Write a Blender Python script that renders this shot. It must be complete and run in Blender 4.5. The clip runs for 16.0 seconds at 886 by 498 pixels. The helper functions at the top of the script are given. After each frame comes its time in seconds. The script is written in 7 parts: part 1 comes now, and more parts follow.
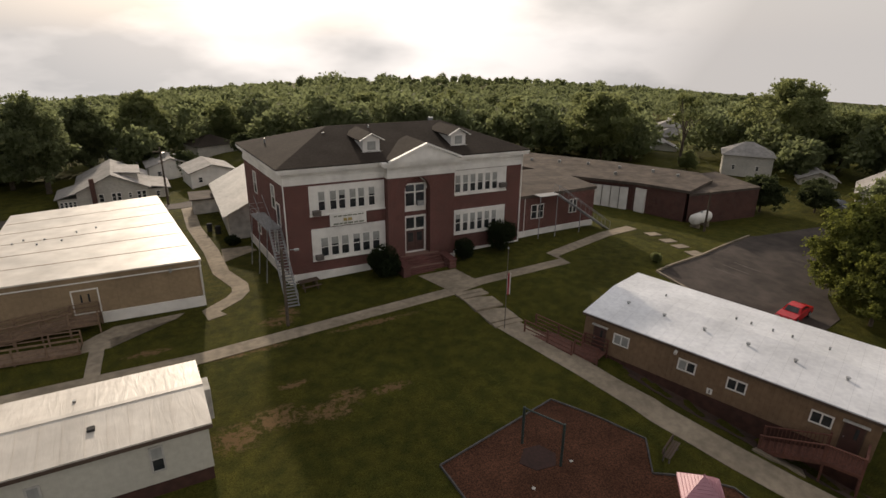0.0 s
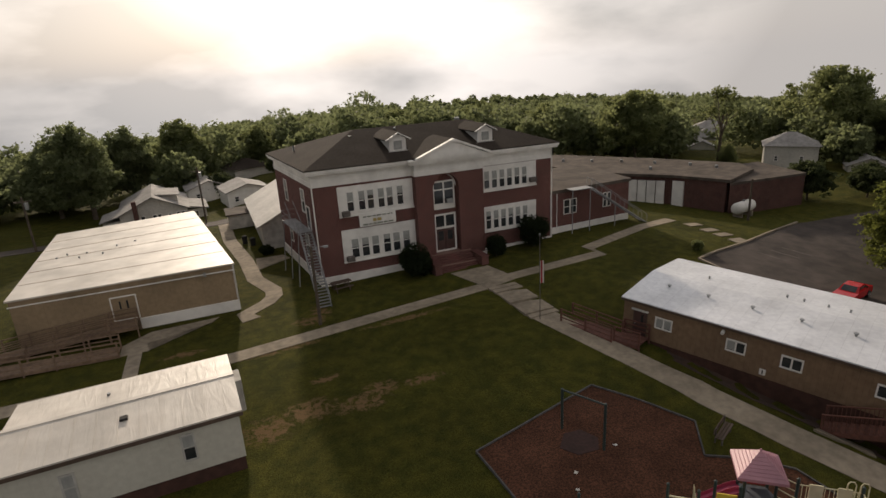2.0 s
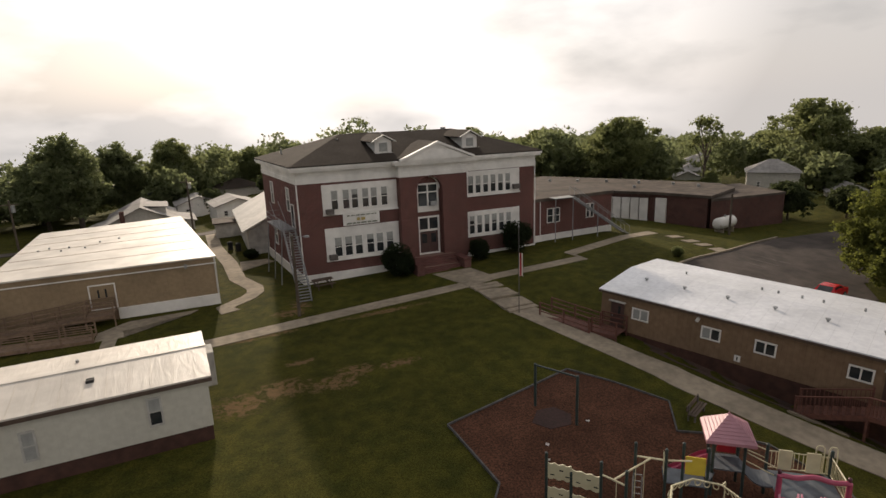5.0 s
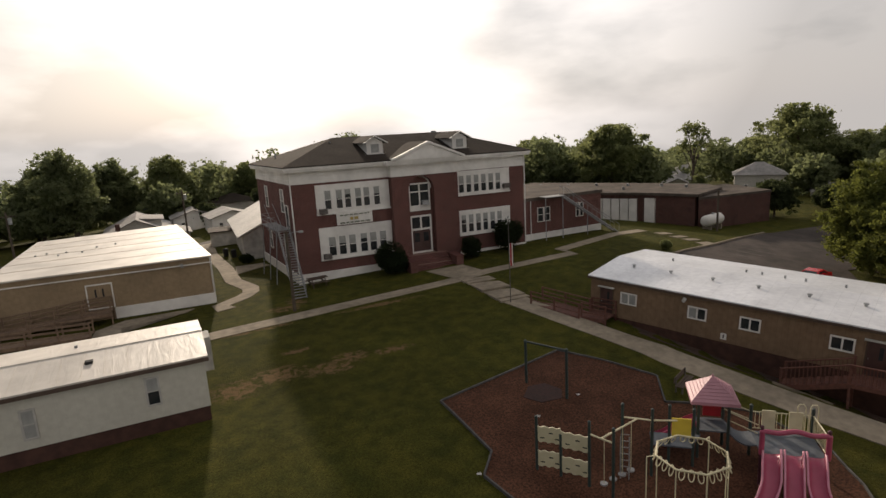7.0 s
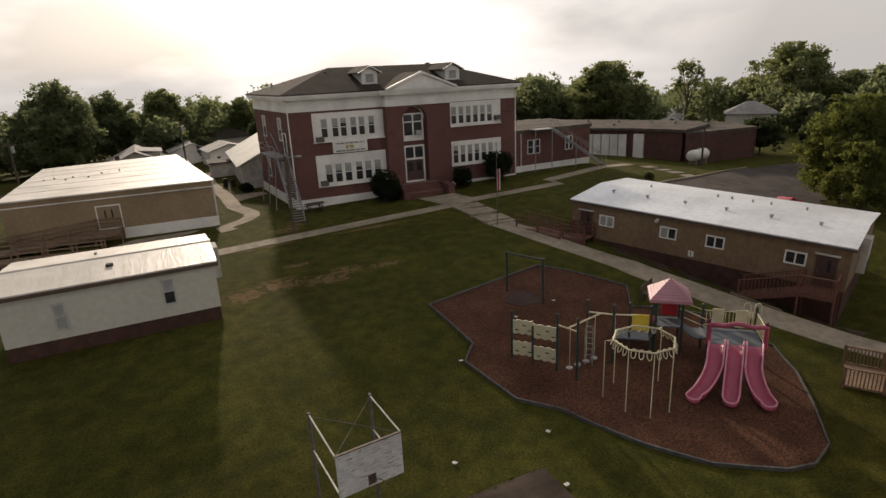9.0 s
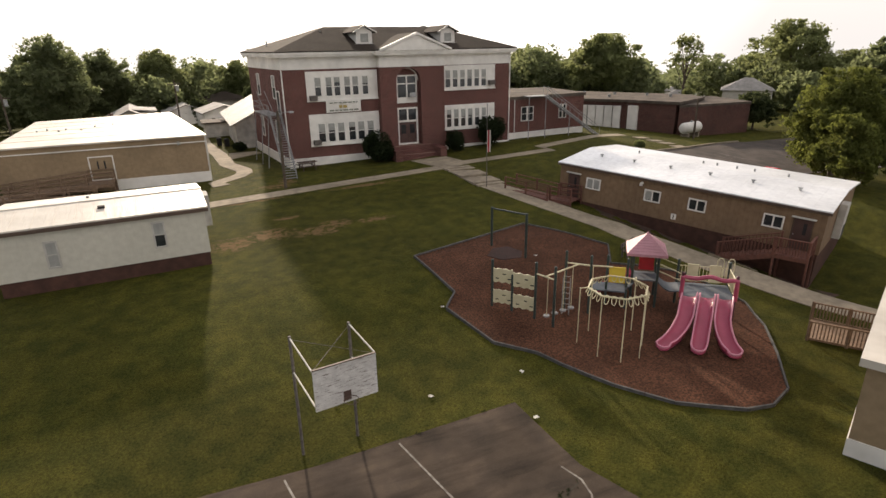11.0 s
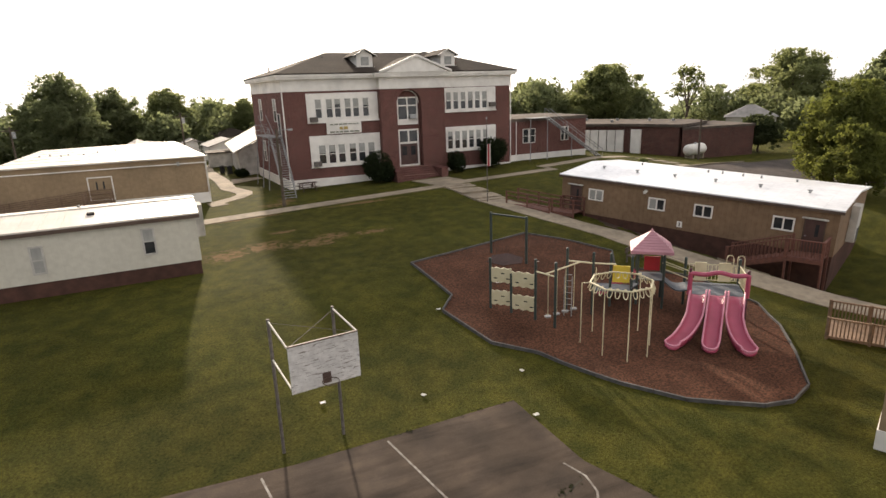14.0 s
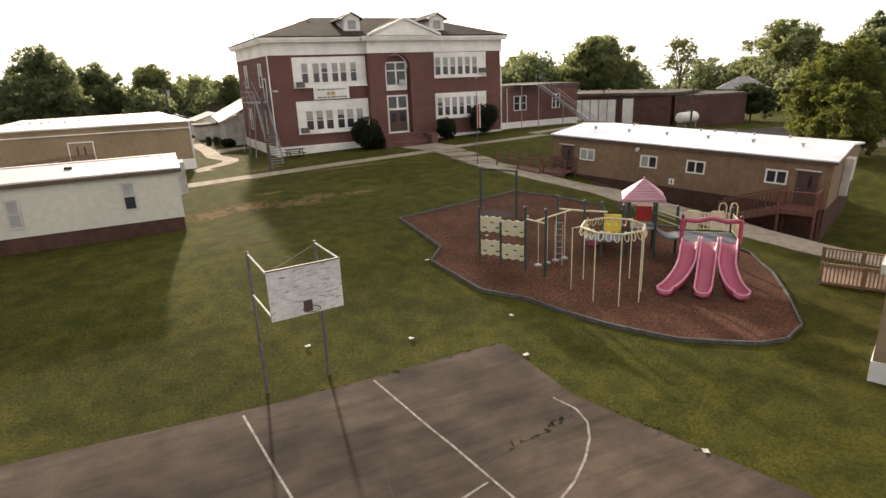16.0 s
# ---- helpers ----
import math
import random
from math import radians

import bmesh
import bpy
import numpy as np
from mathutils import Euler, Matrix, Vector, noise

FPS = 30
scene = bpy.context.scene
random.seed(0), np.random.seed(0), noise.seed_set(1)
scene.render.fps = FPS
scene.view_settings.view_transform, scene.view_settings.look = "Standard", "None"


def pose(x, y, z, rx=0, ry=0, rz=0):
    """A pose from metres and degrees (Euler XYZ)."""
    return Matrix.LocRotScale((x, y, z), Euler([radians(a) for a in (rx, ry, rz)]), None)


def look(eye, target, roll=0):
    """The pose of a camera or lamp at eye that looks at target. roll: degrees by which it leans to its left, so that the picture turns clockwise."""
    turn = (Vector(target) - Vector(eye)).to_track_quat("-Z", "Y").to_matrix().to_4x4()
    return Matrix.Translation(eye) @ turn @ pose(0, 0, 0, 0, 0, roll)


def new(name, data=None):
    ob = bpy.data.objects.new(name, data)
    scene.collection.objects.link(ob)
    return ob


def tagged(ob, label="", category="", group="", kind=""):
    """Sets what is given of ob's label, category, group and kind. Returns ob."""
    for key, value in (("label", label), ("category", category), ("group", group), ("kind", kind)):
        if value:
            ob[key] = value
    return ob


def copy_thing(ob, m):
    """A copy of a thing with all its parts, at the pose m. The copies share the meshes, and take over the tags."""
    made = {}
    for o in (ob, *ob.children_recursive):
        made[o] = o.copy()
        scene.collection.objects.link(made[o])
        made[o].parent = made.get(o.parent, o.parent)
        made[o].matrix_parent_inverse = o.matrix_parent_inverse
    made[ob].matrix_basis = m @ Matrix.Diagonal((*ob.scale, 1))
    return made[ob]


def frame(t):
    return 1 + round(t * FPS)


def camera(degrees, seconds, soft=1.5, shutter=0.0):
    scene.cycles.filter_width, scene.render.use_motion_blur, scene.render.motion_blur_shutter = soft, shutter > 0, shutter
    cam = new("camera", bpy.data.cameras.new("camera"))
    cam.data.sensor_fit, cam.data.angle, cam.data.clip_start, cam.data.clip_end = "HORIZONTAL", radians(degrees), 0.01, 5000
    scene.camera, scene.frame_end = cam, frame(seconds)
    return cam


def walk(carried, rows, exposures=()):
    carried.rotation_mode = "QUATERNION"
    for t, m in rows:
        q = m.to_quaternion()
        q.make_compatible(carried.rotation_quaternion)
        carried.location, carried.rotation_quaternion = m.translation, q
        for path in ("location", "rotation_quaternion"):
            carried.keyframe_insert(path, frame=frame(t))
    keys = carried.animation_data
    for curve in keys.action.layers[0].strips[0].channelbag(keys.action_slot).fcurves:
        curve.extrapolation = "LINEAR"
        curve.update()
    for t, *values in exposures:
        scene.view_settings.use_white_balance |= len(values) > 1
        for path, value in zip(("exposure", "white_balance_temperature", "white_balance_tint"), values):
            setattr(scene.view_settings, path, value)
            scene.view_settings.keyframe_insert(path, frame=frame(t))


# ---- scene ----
cam = camera(76.0, 16.0)
PATH = [
    (0, (-8.43, -47.968, 19.911), (-7.602, -46.283, 19.224), 0.6),
    (0.5, (-8.343, -48.25, 19.195), (-7.549, -46.515, 18.594), -2.5),
    (1, (-8.304, -48.123, 18.507), (-7.534, -46.403, 17.836), -3.8),
    (1.5, (-8.125, -48.242, 17.984), (-7.383, -46.499, 17.344), -3.9),
    (2, (-7.917, -48.271, 17.412), (-7.199, -46.507, 16.804), -3.3),
    (2.5, (-7.82, -48.526, 17.063), (-7.061, -46.735, 16.596), -2.0),
    (3, (-7.733, -49.123, 16.157), (-6.951, -47.331, 15.735), -2.5),
    (3.5, (-7.67, -49.266, 15.591), (-6.91, -47.487, 15.082), -2.9),
    (6, (-7.696, -50.499, 12.814), (-6.931, -48.688, 12.449), -2.2),
    (6.5, (-7.9, -50.853, 12.29), (-7.103, -49.045, 11.987), -3.5),
    (7, (-7.982, -51.121, 12.147), (-7.2, -49.326, 11.742), -3.2),
    (7.5, (-7.965, -51.666, 11.996), (-7.162, -49.888, 11.556), -1.8),
    (8, (-8.46, -52.429, 11.826), (-7.704, -50.643, 11.338), -2.5),
    (8.5, (-8.566, -53.238, 11.577), (-7.823, -51.45, 11.075), -4.6),
    (9, (-8.838, -54.007, 11.151), (-8.073, -52.257, 10.557), -2.7),
    (9.5, (-8.838, -54.575, 10.97), (-8.053, -52.876, 10.266), 1.2),
    (12, (-8.608, -55.343, 9.287), (-7.848, -53.589, 8.698), -2.7),
    (12.5, (-8.419, -55.258, 8.925), (-7.634, -53.498, 8.392), -2.0),
    (13, (-8.255, -55.237, 8.439), (-7.464, -53.477, 7.91), -2.3),
    (13.5, (-8.122, -55.105, 8.059), (-7.346, -53.356, 7.477), -0.7),
    (14, (-8.08, -55.19, 7.691), (-7.323, -53.417, 7.161), -2.0),
    (14.5, (-8.055, -55.16, 7.26), (-7.313, -53.396, 6.677), -2.7),
    (15, (-8.043, -55.14, 6.757), (-7.285, -53.381, 6.179), -2.5),
    (15.5, (-8.015, -55.207, 6.413), (-7.281, -53.443, 5.822), -3.8),
    (16, (-7.895, -55.176, 5.914), (-7.123, -53.425, 5.331), -2.3),
]

EXPOSURES = [(t, e + 0.2, 6800, 15) for t, e in ((0.0, -0.78), (1.0, -0.88), (3.5, -1.02), (6.0, -0.52), (7.0, -0.88), (8.0, -1.05), (9.0, -0.85), (9.7, -0.42), (12.0, 0.0), (13.0, 0.1), (16.0, 0.35))]
walk(cam, [(t, look(eye, target, roll)) for t, eye, target, roll in PATH], EXPOSURES)

# ---- world and sun ----
SUN_EL, SUN_AZ = radians(21.0), radians(6.0)
world = bpy.data.worlds.new("world")
scene.world = world
world.use_nodes = True
wn, wl = world.node_tree.nodes, world.node_tree.links
wn.clear()
sky = wn.new("ShaderNodeTexSky")
sky.sky_type, sky.sun_disc = "NISHITA", False
sky.sun_elevation, sky.sun_rotation = SUN_EL, SUN_AZ
sky.dust_density, sky.air_density = 4.0, 1.0
bg_sky = wn.new("ShaderNodeBackground")
bg_sky.inputs["Strength"].default_value = 0.10
wl.new(sky.outputs[0], bg_sky.inputs["Color"])
coord = wn.new("ShaderNodeTexCoord")
# broken cloud: flattened noise over the sky's direction
cmap = wn.new("ShaderNodeMapping")
cmap.inputs["Scale"].default_value = (1.6, 1.6, 4.5)
wl.new(coord.outputs["Generated"], cmap.inputs["Vector"])
cn = wn.new("ShaderNodeTexNoise")
cn.inputs["Scale"].default_value, cn.inputs["Detail"].default_value, cn.inputs["Roughness"].default_value = 1.7, 7.0, 0.5
wl.new(cmap.outputs[0], cn.inputs["Vector"])
cr = wn.new("ShaderNodeValToRGB")
cr.color_ramp.elements[0].position, cr.color_ramp.elements[0].color = 0.36, (0.44, 0.465, 0.48, 1)
cr.color_ramp.elements[1].position, cr.color_ramp.elements[1].color = 0.60, (0.87, 0.865, 0.845, 1)
# the cloud bank is thicker to the west of the sun, thin to the east
bank_dot = wn.new("ShaderNodeVectorMath")
bank_dot.operation = "DOT_PRODUCT"
bank_dot.inputs[1].default_value = (0.92, -0.39, 0.0)
wl.new(coord.outputs["Generated"], bank_dot.inputs[0])
bank_fac = wn.new("ShaderNodeMath")
bank_fac.operation = "MULTIPLY_ADD"
bank_fac.inputs[1].default_value = 0.22
wl.new(bank_dot.outputs["Value"], bank_fac.inputs[0])
wl.new(cn.outputs["Fac"], bank_fac.inputs[2])
wl.new(bank_fac.outputs[0], cr.inputs["Fac"])
# thin cloud glows round the sun
sunv = Vector((math.sin(SUN_AZ) * math.cos(SUN_EL), math.cos(SUN_AZ) * math.cos(SUN_EL), math.sin(SUN_EL)))
dot = wn.new("ShaderNodeVectorMath")
dot.operation = "DOT_PRODUCT"
nrm = wn.new("ShaderNodeVectorMath")
nrm.operation = "NORMALIZE"
wl.new(coord.outputs["Generated"], nrm.inputs[0])
wl.new(nrm.outputs["Vector"], dot.inputs[0])
dot.inputs[1].default_value = Matrix.Rotation(radians(-5.5), 3, "Z") @ sunv
glow = wn.new("ShaderNodeMapRange")
glow.inputs["From Min"].default_value, glow.inputs["From Max"].default_value = 0.72, 1.0
glow.inputs["To Min"].default_value, glow.inputs["To Max"].default_value = 1.2, 3.0
wl.new(dot.outputs["Value"], glow.inputs["Value"])
bg_cloud = wn.new("ShaderNodeBackground")
veil = wn.new("ShaderNodeMapRange")
veil.inputs["From Min"].default_value, veil.inputs["From Max"].default_value = 0.93, 0.99
wl.new(dot.outputs["Value"], veil.inputs["Value"])
cmix = wn.new("ShaderNodeMix")
cmix.data_type = "RGBA"
wl.new(veil.outputs["Result"], cmix.inputs["Factor"])
wl.new(cr.outputs["Color"], cmix.inputs[6])
cmix.inputs[7].default_value = (1.0, 0.98, 0.94, 1)
wl.new(cmix.outputs[2], bg_cloud.inputs["Color"])
wl.new(glow.outputs["Result"], bg_cloud.inputs["Strength"])
wmix = wn.new("ShaderNodeMixShader")
wmix.inputs["Fac"].default_value = 0.8
wl.new(bg_sky.outputs[0], wmix.inputs[1])
wl.new(bg_cloud.outputs[0], wmix.inputs[2])
wout = wn.new("ShaderNodeOutputWorld")
wl.new(wmix.outputs[0], wout.inputs["Surface"])

sun_data = bpy.data.lights.new("sun", "SUN")
sun_data.energy, sun_data.angle, sun_data.color = 5.0, radians(2.0), (1.0, 0.88, 0.70)
sun = new("sun", sun_data)
sun.matrix_world = look(sunv * 100, (0, 0, 0))

# ---- materials ----
def mat(name, c1, c2=None, scale=2.0, rough=0.8, metal=0.0, bump=0.15, fine=40.0, stain=0.25, stain_scale=0.35, coords="Object"):
    """Two colours mixed by noise at two scales, with fine relief and broad stains."""
    m = bpy.data.materials.new(name)
    m.use_nodes = True
    n, l = m.node_tree.nodes, m.node_tree.links
    b = n["Principled BSDF"]
    c2 = c2 or tuple(v * 0.75 for v in c1)
    tc = n.new("ShaderNodeTexCoord")
    n1, n2, n3 = (n.new("ShaderNodeTexNoise") for _ in range(3))
    for node, sc, de in ((n1, scale, 6), (n2, stain_scale, 4), (n3, fine, 3)):
        node.inputs["Scale"].default_value, node.inputs["Detail"].default_value = sc, de
        l.new(tc.outputs[coords], node.inputs["Vector"])
    ramp = n.new("ShaderNodeValToRGB")
    ramp.color_ramp.elements[0].position, ramp.color_ramp.elements[1].position = 0.35, 0.65
    ramp.color_ramp.elements[0].color, ramp.color_ramp.elements[1].color = (*c1, 1), (*c2, 1)
    l.new(n1.outputs["Fac"], ramp.inputs["Fac"])
    r2 = n.new("ShaderNodeMapRange")
    r2.inputs["From Min"].default_value, r2.inputs["From Max"].default_value = 0.3, 0.7
    r2.inputs["To Min"].default_value, r2.inputs["To Max"].default_value = 1.0 - stain, 1.0 + stain * 0.4
    l.new(n2.outputs["Fac"], r2.inputs["Value"])
    mul = n.new("ShaderNodeVectorMath")
    mul.operation = "SCALE"
    l.new(ramp.outputs["Color"], mul.inputs[0])
    l.new(r2.outputs["Result"], mul.inputs["Scale"])
    l.new(mul.outputs["Vector"], b.inputs["Base Color"])
    b.inputs["Roughness"].default_value, b.inputs["Metallic"].default_value = rough, metal
    if bump:
        bp = n.new("ShaderNodeBump")
        bp.inputs["Strength"].default_value, bp.inputs["Distance"].default_value = bump, 0.02
        l.new(n3.outputs["Fac"], bp.inputs["Height"])
        l.new(bp.outputs["Normal"], b.inputs["Normal"])
    return m


def brick_mat(name, c1, c2, mortar, wide=0.22, high=0.075):
    m = mat(name, c1, c2, 1.5, 0.85)
    n, l = m.node_tree.nodes, m.node_tree.links
    tc, b = n["Texture Coordinate"], n["Principled BSDF"]
    geo = n.new("ShaderNodeSeparateXYZ")
    l.new(tc.outputs["Object"], geo.inputs[0])
    add = n.new("ShaderNodeMath")
    l.new(geo.outputs["X"], add.inputs[0])
    l.new(geo.outputs["Y"], add.inputs[1])
    comb = n.new("ShaderNodeCombineXYZ")
    l.new(add.outputs[0], comb.inputs["X"])
    l.new(geo.outputs["Z"], comb.inputs["Y"])
    br = n.new("ShaderNodeTexBrick")
    br.inputs["Scale"].default_value, br.inputs["Brick Width"].default_value, br.inputs["Row Height"].default_value = 1.0, wide, high
    br.inputs["Mortar Size"].default_value = 0.008
    br.inputs["Mortar"].default_value = (*mortar, 1)
    old = b.inputs["Base Color"].links[0].from_socket
    l.new(old, br.inputs["Color1"])
    sc = n.new("ShaderNodeVectorMath")
    sc.operation = "SCALE"
    sc.inputs["Scale"].default_value = 0.78
    l.new(old, sc.inputs[0])
    l.new(sc.outputs["Vector"], br.inputs["Color2"])
    l.new(comb.outputs[0], br.inputs["Vector"])
    l.new(br.outputs["Color"], b.inputs["Base Color"])
    return m


def stripe_mat(name, c1, c2, axis, period, depth=0.6, rough=0.7, metal=0.0, narrow=0.08, stain=0.2):
    """A board or seam pattern along one local axis, with grain."""
    m = mat(name, c1, c2, 3.0, rough, metal, stain=stain)
    n, l = m.node_tree.nodes, m.node_tree.links
    b = n["Principled BSDF"]
    sep = n.new("ShaderNodeSeparateXYZ")
    l.new(n["Texture Coordinate"].outputs["Object"], sep.inputs[0])
    dv = n.new("ShaderNodeMath")
    dv.operation = "DIVIDE"
    dv.inputs[1].default_value = period
    l.new(sep.outputs[axis], dv.inputs[0])
    fr = n.new("ShaderNodeMath")
    fr.operation = "FRACT"
    l.new(dv.outputs[0], fr.inputs[0])
    lt = n.new("ShaderNodeMath")
    lt.operation = "LESS_THAN"
    lt.inputs[1].default_value = narrow
    l.new(fr.outputs[0], lt.inputs[0])
    mx = n.new("ShaderNodeMix")
    mx.data_type = "RGBA"
    l.new(lt.outputs[0], mx.inputs["Factor"])
    old = b.inputs["Base Color"].links[0].from_socket
    sc = n.new("ShaderNodeVectorMath")
    sc.operation = "SCALE"
    sc.inputs["Scale"].default_value = depth
    l.new(old, sc.inputs[0])
    l.new(old, mx.inputs[6])
    l.new(sc.outputs["Vector"], mx.inputs[7])
    l.new(mx.outputs[2], b.inputs["Base Color"])
    return m


def glass_mat(name):
    m = mat(name, (0.02, 0.025, 0.03), (0.05, 0.05, 0.05), 1.2, 0.08, bump=0.0)
    m.node_tree.nodes["Principled BSDF"].inputs["IOR"].default_value = 1.5
    return m


def grass_mat():
    m = mat("grass", (0.082, 0.076, 0.014), (0.046, 0.050, 0.010), 1.1, 0.95, bump=1.0, fine=16.0, stain=0.3, stain_scale=0.12)
    n, l = m.node_tree.nodes, m.node_tree.links
    b = n["Principled BSDF"]
    clump = n.new("ShaderNodeTexNoise")
    clump.inputs["Scale"].default_value, clump.inputs["Detail"].default_value, clump.inputs["Roughness"].default_value = 11.0, 10.0, 0.85
    l.new(n["Texture Coordinate"].outputs["Object"], clump.inputs["Vector"])
    mr = n.new("ShaderNodeMapRange")
    mr.inputs["From Min"].default_value, mr.inputs["From Max"].default_value = 0.35, 0.68
    mr.inputs["To Min"].default_value, mr.inputs["To Max"].default_value = 0.3, 1.75
    l.new(clump.outputs["Fac"], mr.inputs["Value"])
    sc = n.new("ShaderNodeVectorMath")
    sc.operation = "SCALE"
    l.new(b.inputs["Base Color"].links[0].from_socket, sc.inputs[0])
    l.new(mr.outputs["Result"], sc.inputs["Scale"])
    l.new(sc.outputs["Vector"], b.inputs["Base Color"])
    # soil worn through along the shortcut across the lawn and beside the path
    mask = None
    for x, y, rx, ry in ((-7.2, -18.7, 1.7, 1.3), (-4.7, -17.9, 2.1, 1.15), (-1.6, -18.6, 1.9, 1.0), (-0.2, -17.7, 1.4, 0.8), (-3.1, -15.1, 1.3, 0.4), (2.5, -18.0, 1.7, 0.5), (-5.0, -9.95, 3.2, 0.4), (-2.4, -6.4, 1.6, 0.9), (-11.5, -7.2, 2.0, 0.5), (-1.3, -5.0, 0.9, 1.6), (4.6, -9.9, 4.5, 0.35)):
        mp = n.new("ShaderNodeMapping")
        mp.vector_type = "TEXTURE"
        mp.inputs["Location"].default_value, mp.inputs["Scale"].default_value = (x, y, 0), (rx * 1.15, ry * 1.25, 1000)
        l.new(n["Texture Coordinate"].outputs["Object"], mp.inputs["Vector"])
        ln = n.new("ShaderNodeVectorMath")
        ln.operation = "LENGTH"
        l.new(mp.outputs[0], ln.inputs[0])
        fall = n.new("ShaderNodeMapRange")
        fall.inputs["From Min"].default_value, fall.inputs["From Max"].default_value = 1.25, 0.1
        l.new(ln.outputs["Value"], fall.inputs["Value"])
        if mask is None:
            mask = fall.outputs["Result"]
        else:
            mx = n.new("ShaderNodeMath")
            mx.operation = "MAXIMUM"
            l.new(mask, mx.inputs[0])
            l.new(fall.outputs["Result"], mx.inputs[1])
            mask = mx.outputs[0]
    wear = n.new("ShaderNodeTexNoise")
    wear.inputs["Scale"].default_value, wear.inputs["Detail"].default_value, wear.inputs["Roughness"].default_value = 2.2, 9.0, 0.75
    l.new(n["Texture Coordinate"].outputs["Object"], wear.inputs["Vector"])
    prod = n.new("ShaderNodeMath")
    prod.operation = "MULTIPLY"
    l.new(mask, prod.inputs[0])
    broken = n.new("ShaderNodeMapRange")
    broken.inputs["From Min"].default_value, broken.inputs["From Max"].default_value = 0.36, 0.62
    l.new(wear.outputs["Fac"], broken.inputs["Value"])
    l.new(broken.outputs["Result"], prod.inputs[1])
    edge = n.new("ShaderNodeMapRange")
    edge.inputs["From Min"].default_value, edge.inputs["From Max"].default_value = 0.22, 0.52
    l.new(prod.outputs[0], edge.inputs["Value"])
    soil = n.new("ShaderNodeMix")
    soil.data_type = "RGBA"
    l.new(edge.outputs["Result"], soil.inputs["Factor"])
    l.new(sc.outputs["Vector"], soil.inputs[6])
    soil.inputs[7].default_value = (0.165, 0.105, 0.052, 1)
    l.new(soil.outputs[2], b.inputs["Base Color"])
    bp = n["Bump"]
    bp.inputs["Distance"].default_value = 0.08
    l.new(clump.outputs["Fac"], bp.inputs["Height"])
    b.inputs["Specular IOR Level"].default_value = 0.06
    return m


def leaf_mat(name, c1, c2, glow_c):
    """Leaves that let some light through."""
    m = mat(name, c1, c2, 0.5, 0.6, bump=0, stain=0.35, stain_scale=0.25)
    n, l = m.node_tree.nodes, m.node_tree.links
    b = n["Principled BSDF"]
    oi = n.new("ShaderNodeNewGeometry")
    mr = n.new("ShaderNodeMapRange")
    mr.inputs["To Min"].default_value, mr.inputs["To Max"].default_value = 0.88, 1.12
    l.new(oi.outputs["Random Per Island"], mr.inputs["Value"])
    sc = n.new("ShaderNodeVectorMath")
    sc.operation = "SCALE"
    l.new(b.inputs["Base Color"].links[0].from_socket, sc.inputs[0])
    l.new(mr.outputs["Result"], sc.inputs["Scale"])
    l.new(sc.outputs["Vector"], b.inputs["Base Color"])
    b.inputs["Specular IOR Level"].default_value = 0.06
    tr = n.new("ShaderNodeBsdfTranslucent")
    tr.inputs["Color"].default_value = (*glow_c, 1)
    mx = n.new("ShaderNodeMixShader")
    mx.inputs["Fac"].default_value = 0.5
    l.new(b.outputs[0], mx.inputs[1])
    l.new(tr.outputs[0], mx.inputs[2])
    l.new(mx.outputs[0], n["Material Output"].inputs["Surface"])
    return m


GRASS = grass_mat()
CONCRETE = mat("concrete", (0.33, 0.275, 0.205), (0.24, 0.20, 0.15), 2.0, 0.9, bump=0.2, stain=0.3)
ASPHALT = mat("asphalt", (0.085, 0.068, 0.058), (0.058, 0.047, 0.041), 0.9, 0.9, bump=0.4, fine=60, stain=0.35, stain_scale=0.25)
def court_mat():
    """Old asphalt: brown grit, drifted silt and long sweeping stains."""
    m = mat("court_asphalt", (0.092, 0.068, 0.050), (0.060, 0.046, 0.036), 0.8, 0.9, bump=0.5, fine=55, stain=0.5, stain_scale=0.35)
    n, l = m.node_tree.nodes, m.node_tree.links
    b = n["Principled BSDF"]
    for scale, rot, lo, hi, depth in (((0.35, 2.2, 1), 20, 0.45, 0.7, 0.62), ((30, 30, 30), 0, 0.5, 0.75, 1.5)):
        mp = n.new("ShaderNodeMapping")
        mp.inputs["Scale"].default_value, mp.inputs["Rotation"].default_value = scale, (0, 0, radians(rot))
        l.new(n["Texture Coordinate"].outputs["Object"], mp.inputs["Vector"])
        ns = n.new("ShaderNodeTexNoise")
        ns.inputs["Scale"].default_value, ns.inputs["Detail"].default_value, ns.inputs["Roughness"].default_value = 1.0, 7.0, 0.65
        l.new(mp.outputs[0], ns.inputs["Vector"])
        mr = n.new("ShaderNodeMapRange")
        mr.inputs["From Min"].default_value, mr.inputs["From Max"].default_value = lo, hi
        mr.inputs["To Min"].default_value, mr.inputs["To Max"].default_value = 1.0, depth
        l.new(ns.outputs["Fac"], mr.inputs["Value"])
        sc = n.new("ShaderNodeVectorMath")
        sc.operation = "SCALE"
        l.new(b.inputs["Base Color"].links[0].from_socket, sc.inputs[0])
        l.new(mr.outputs["Result"], sc.inputs["Scale"])
        l.new(sc.outputs["Vector"], b.inputs["Base Color"])
    return m


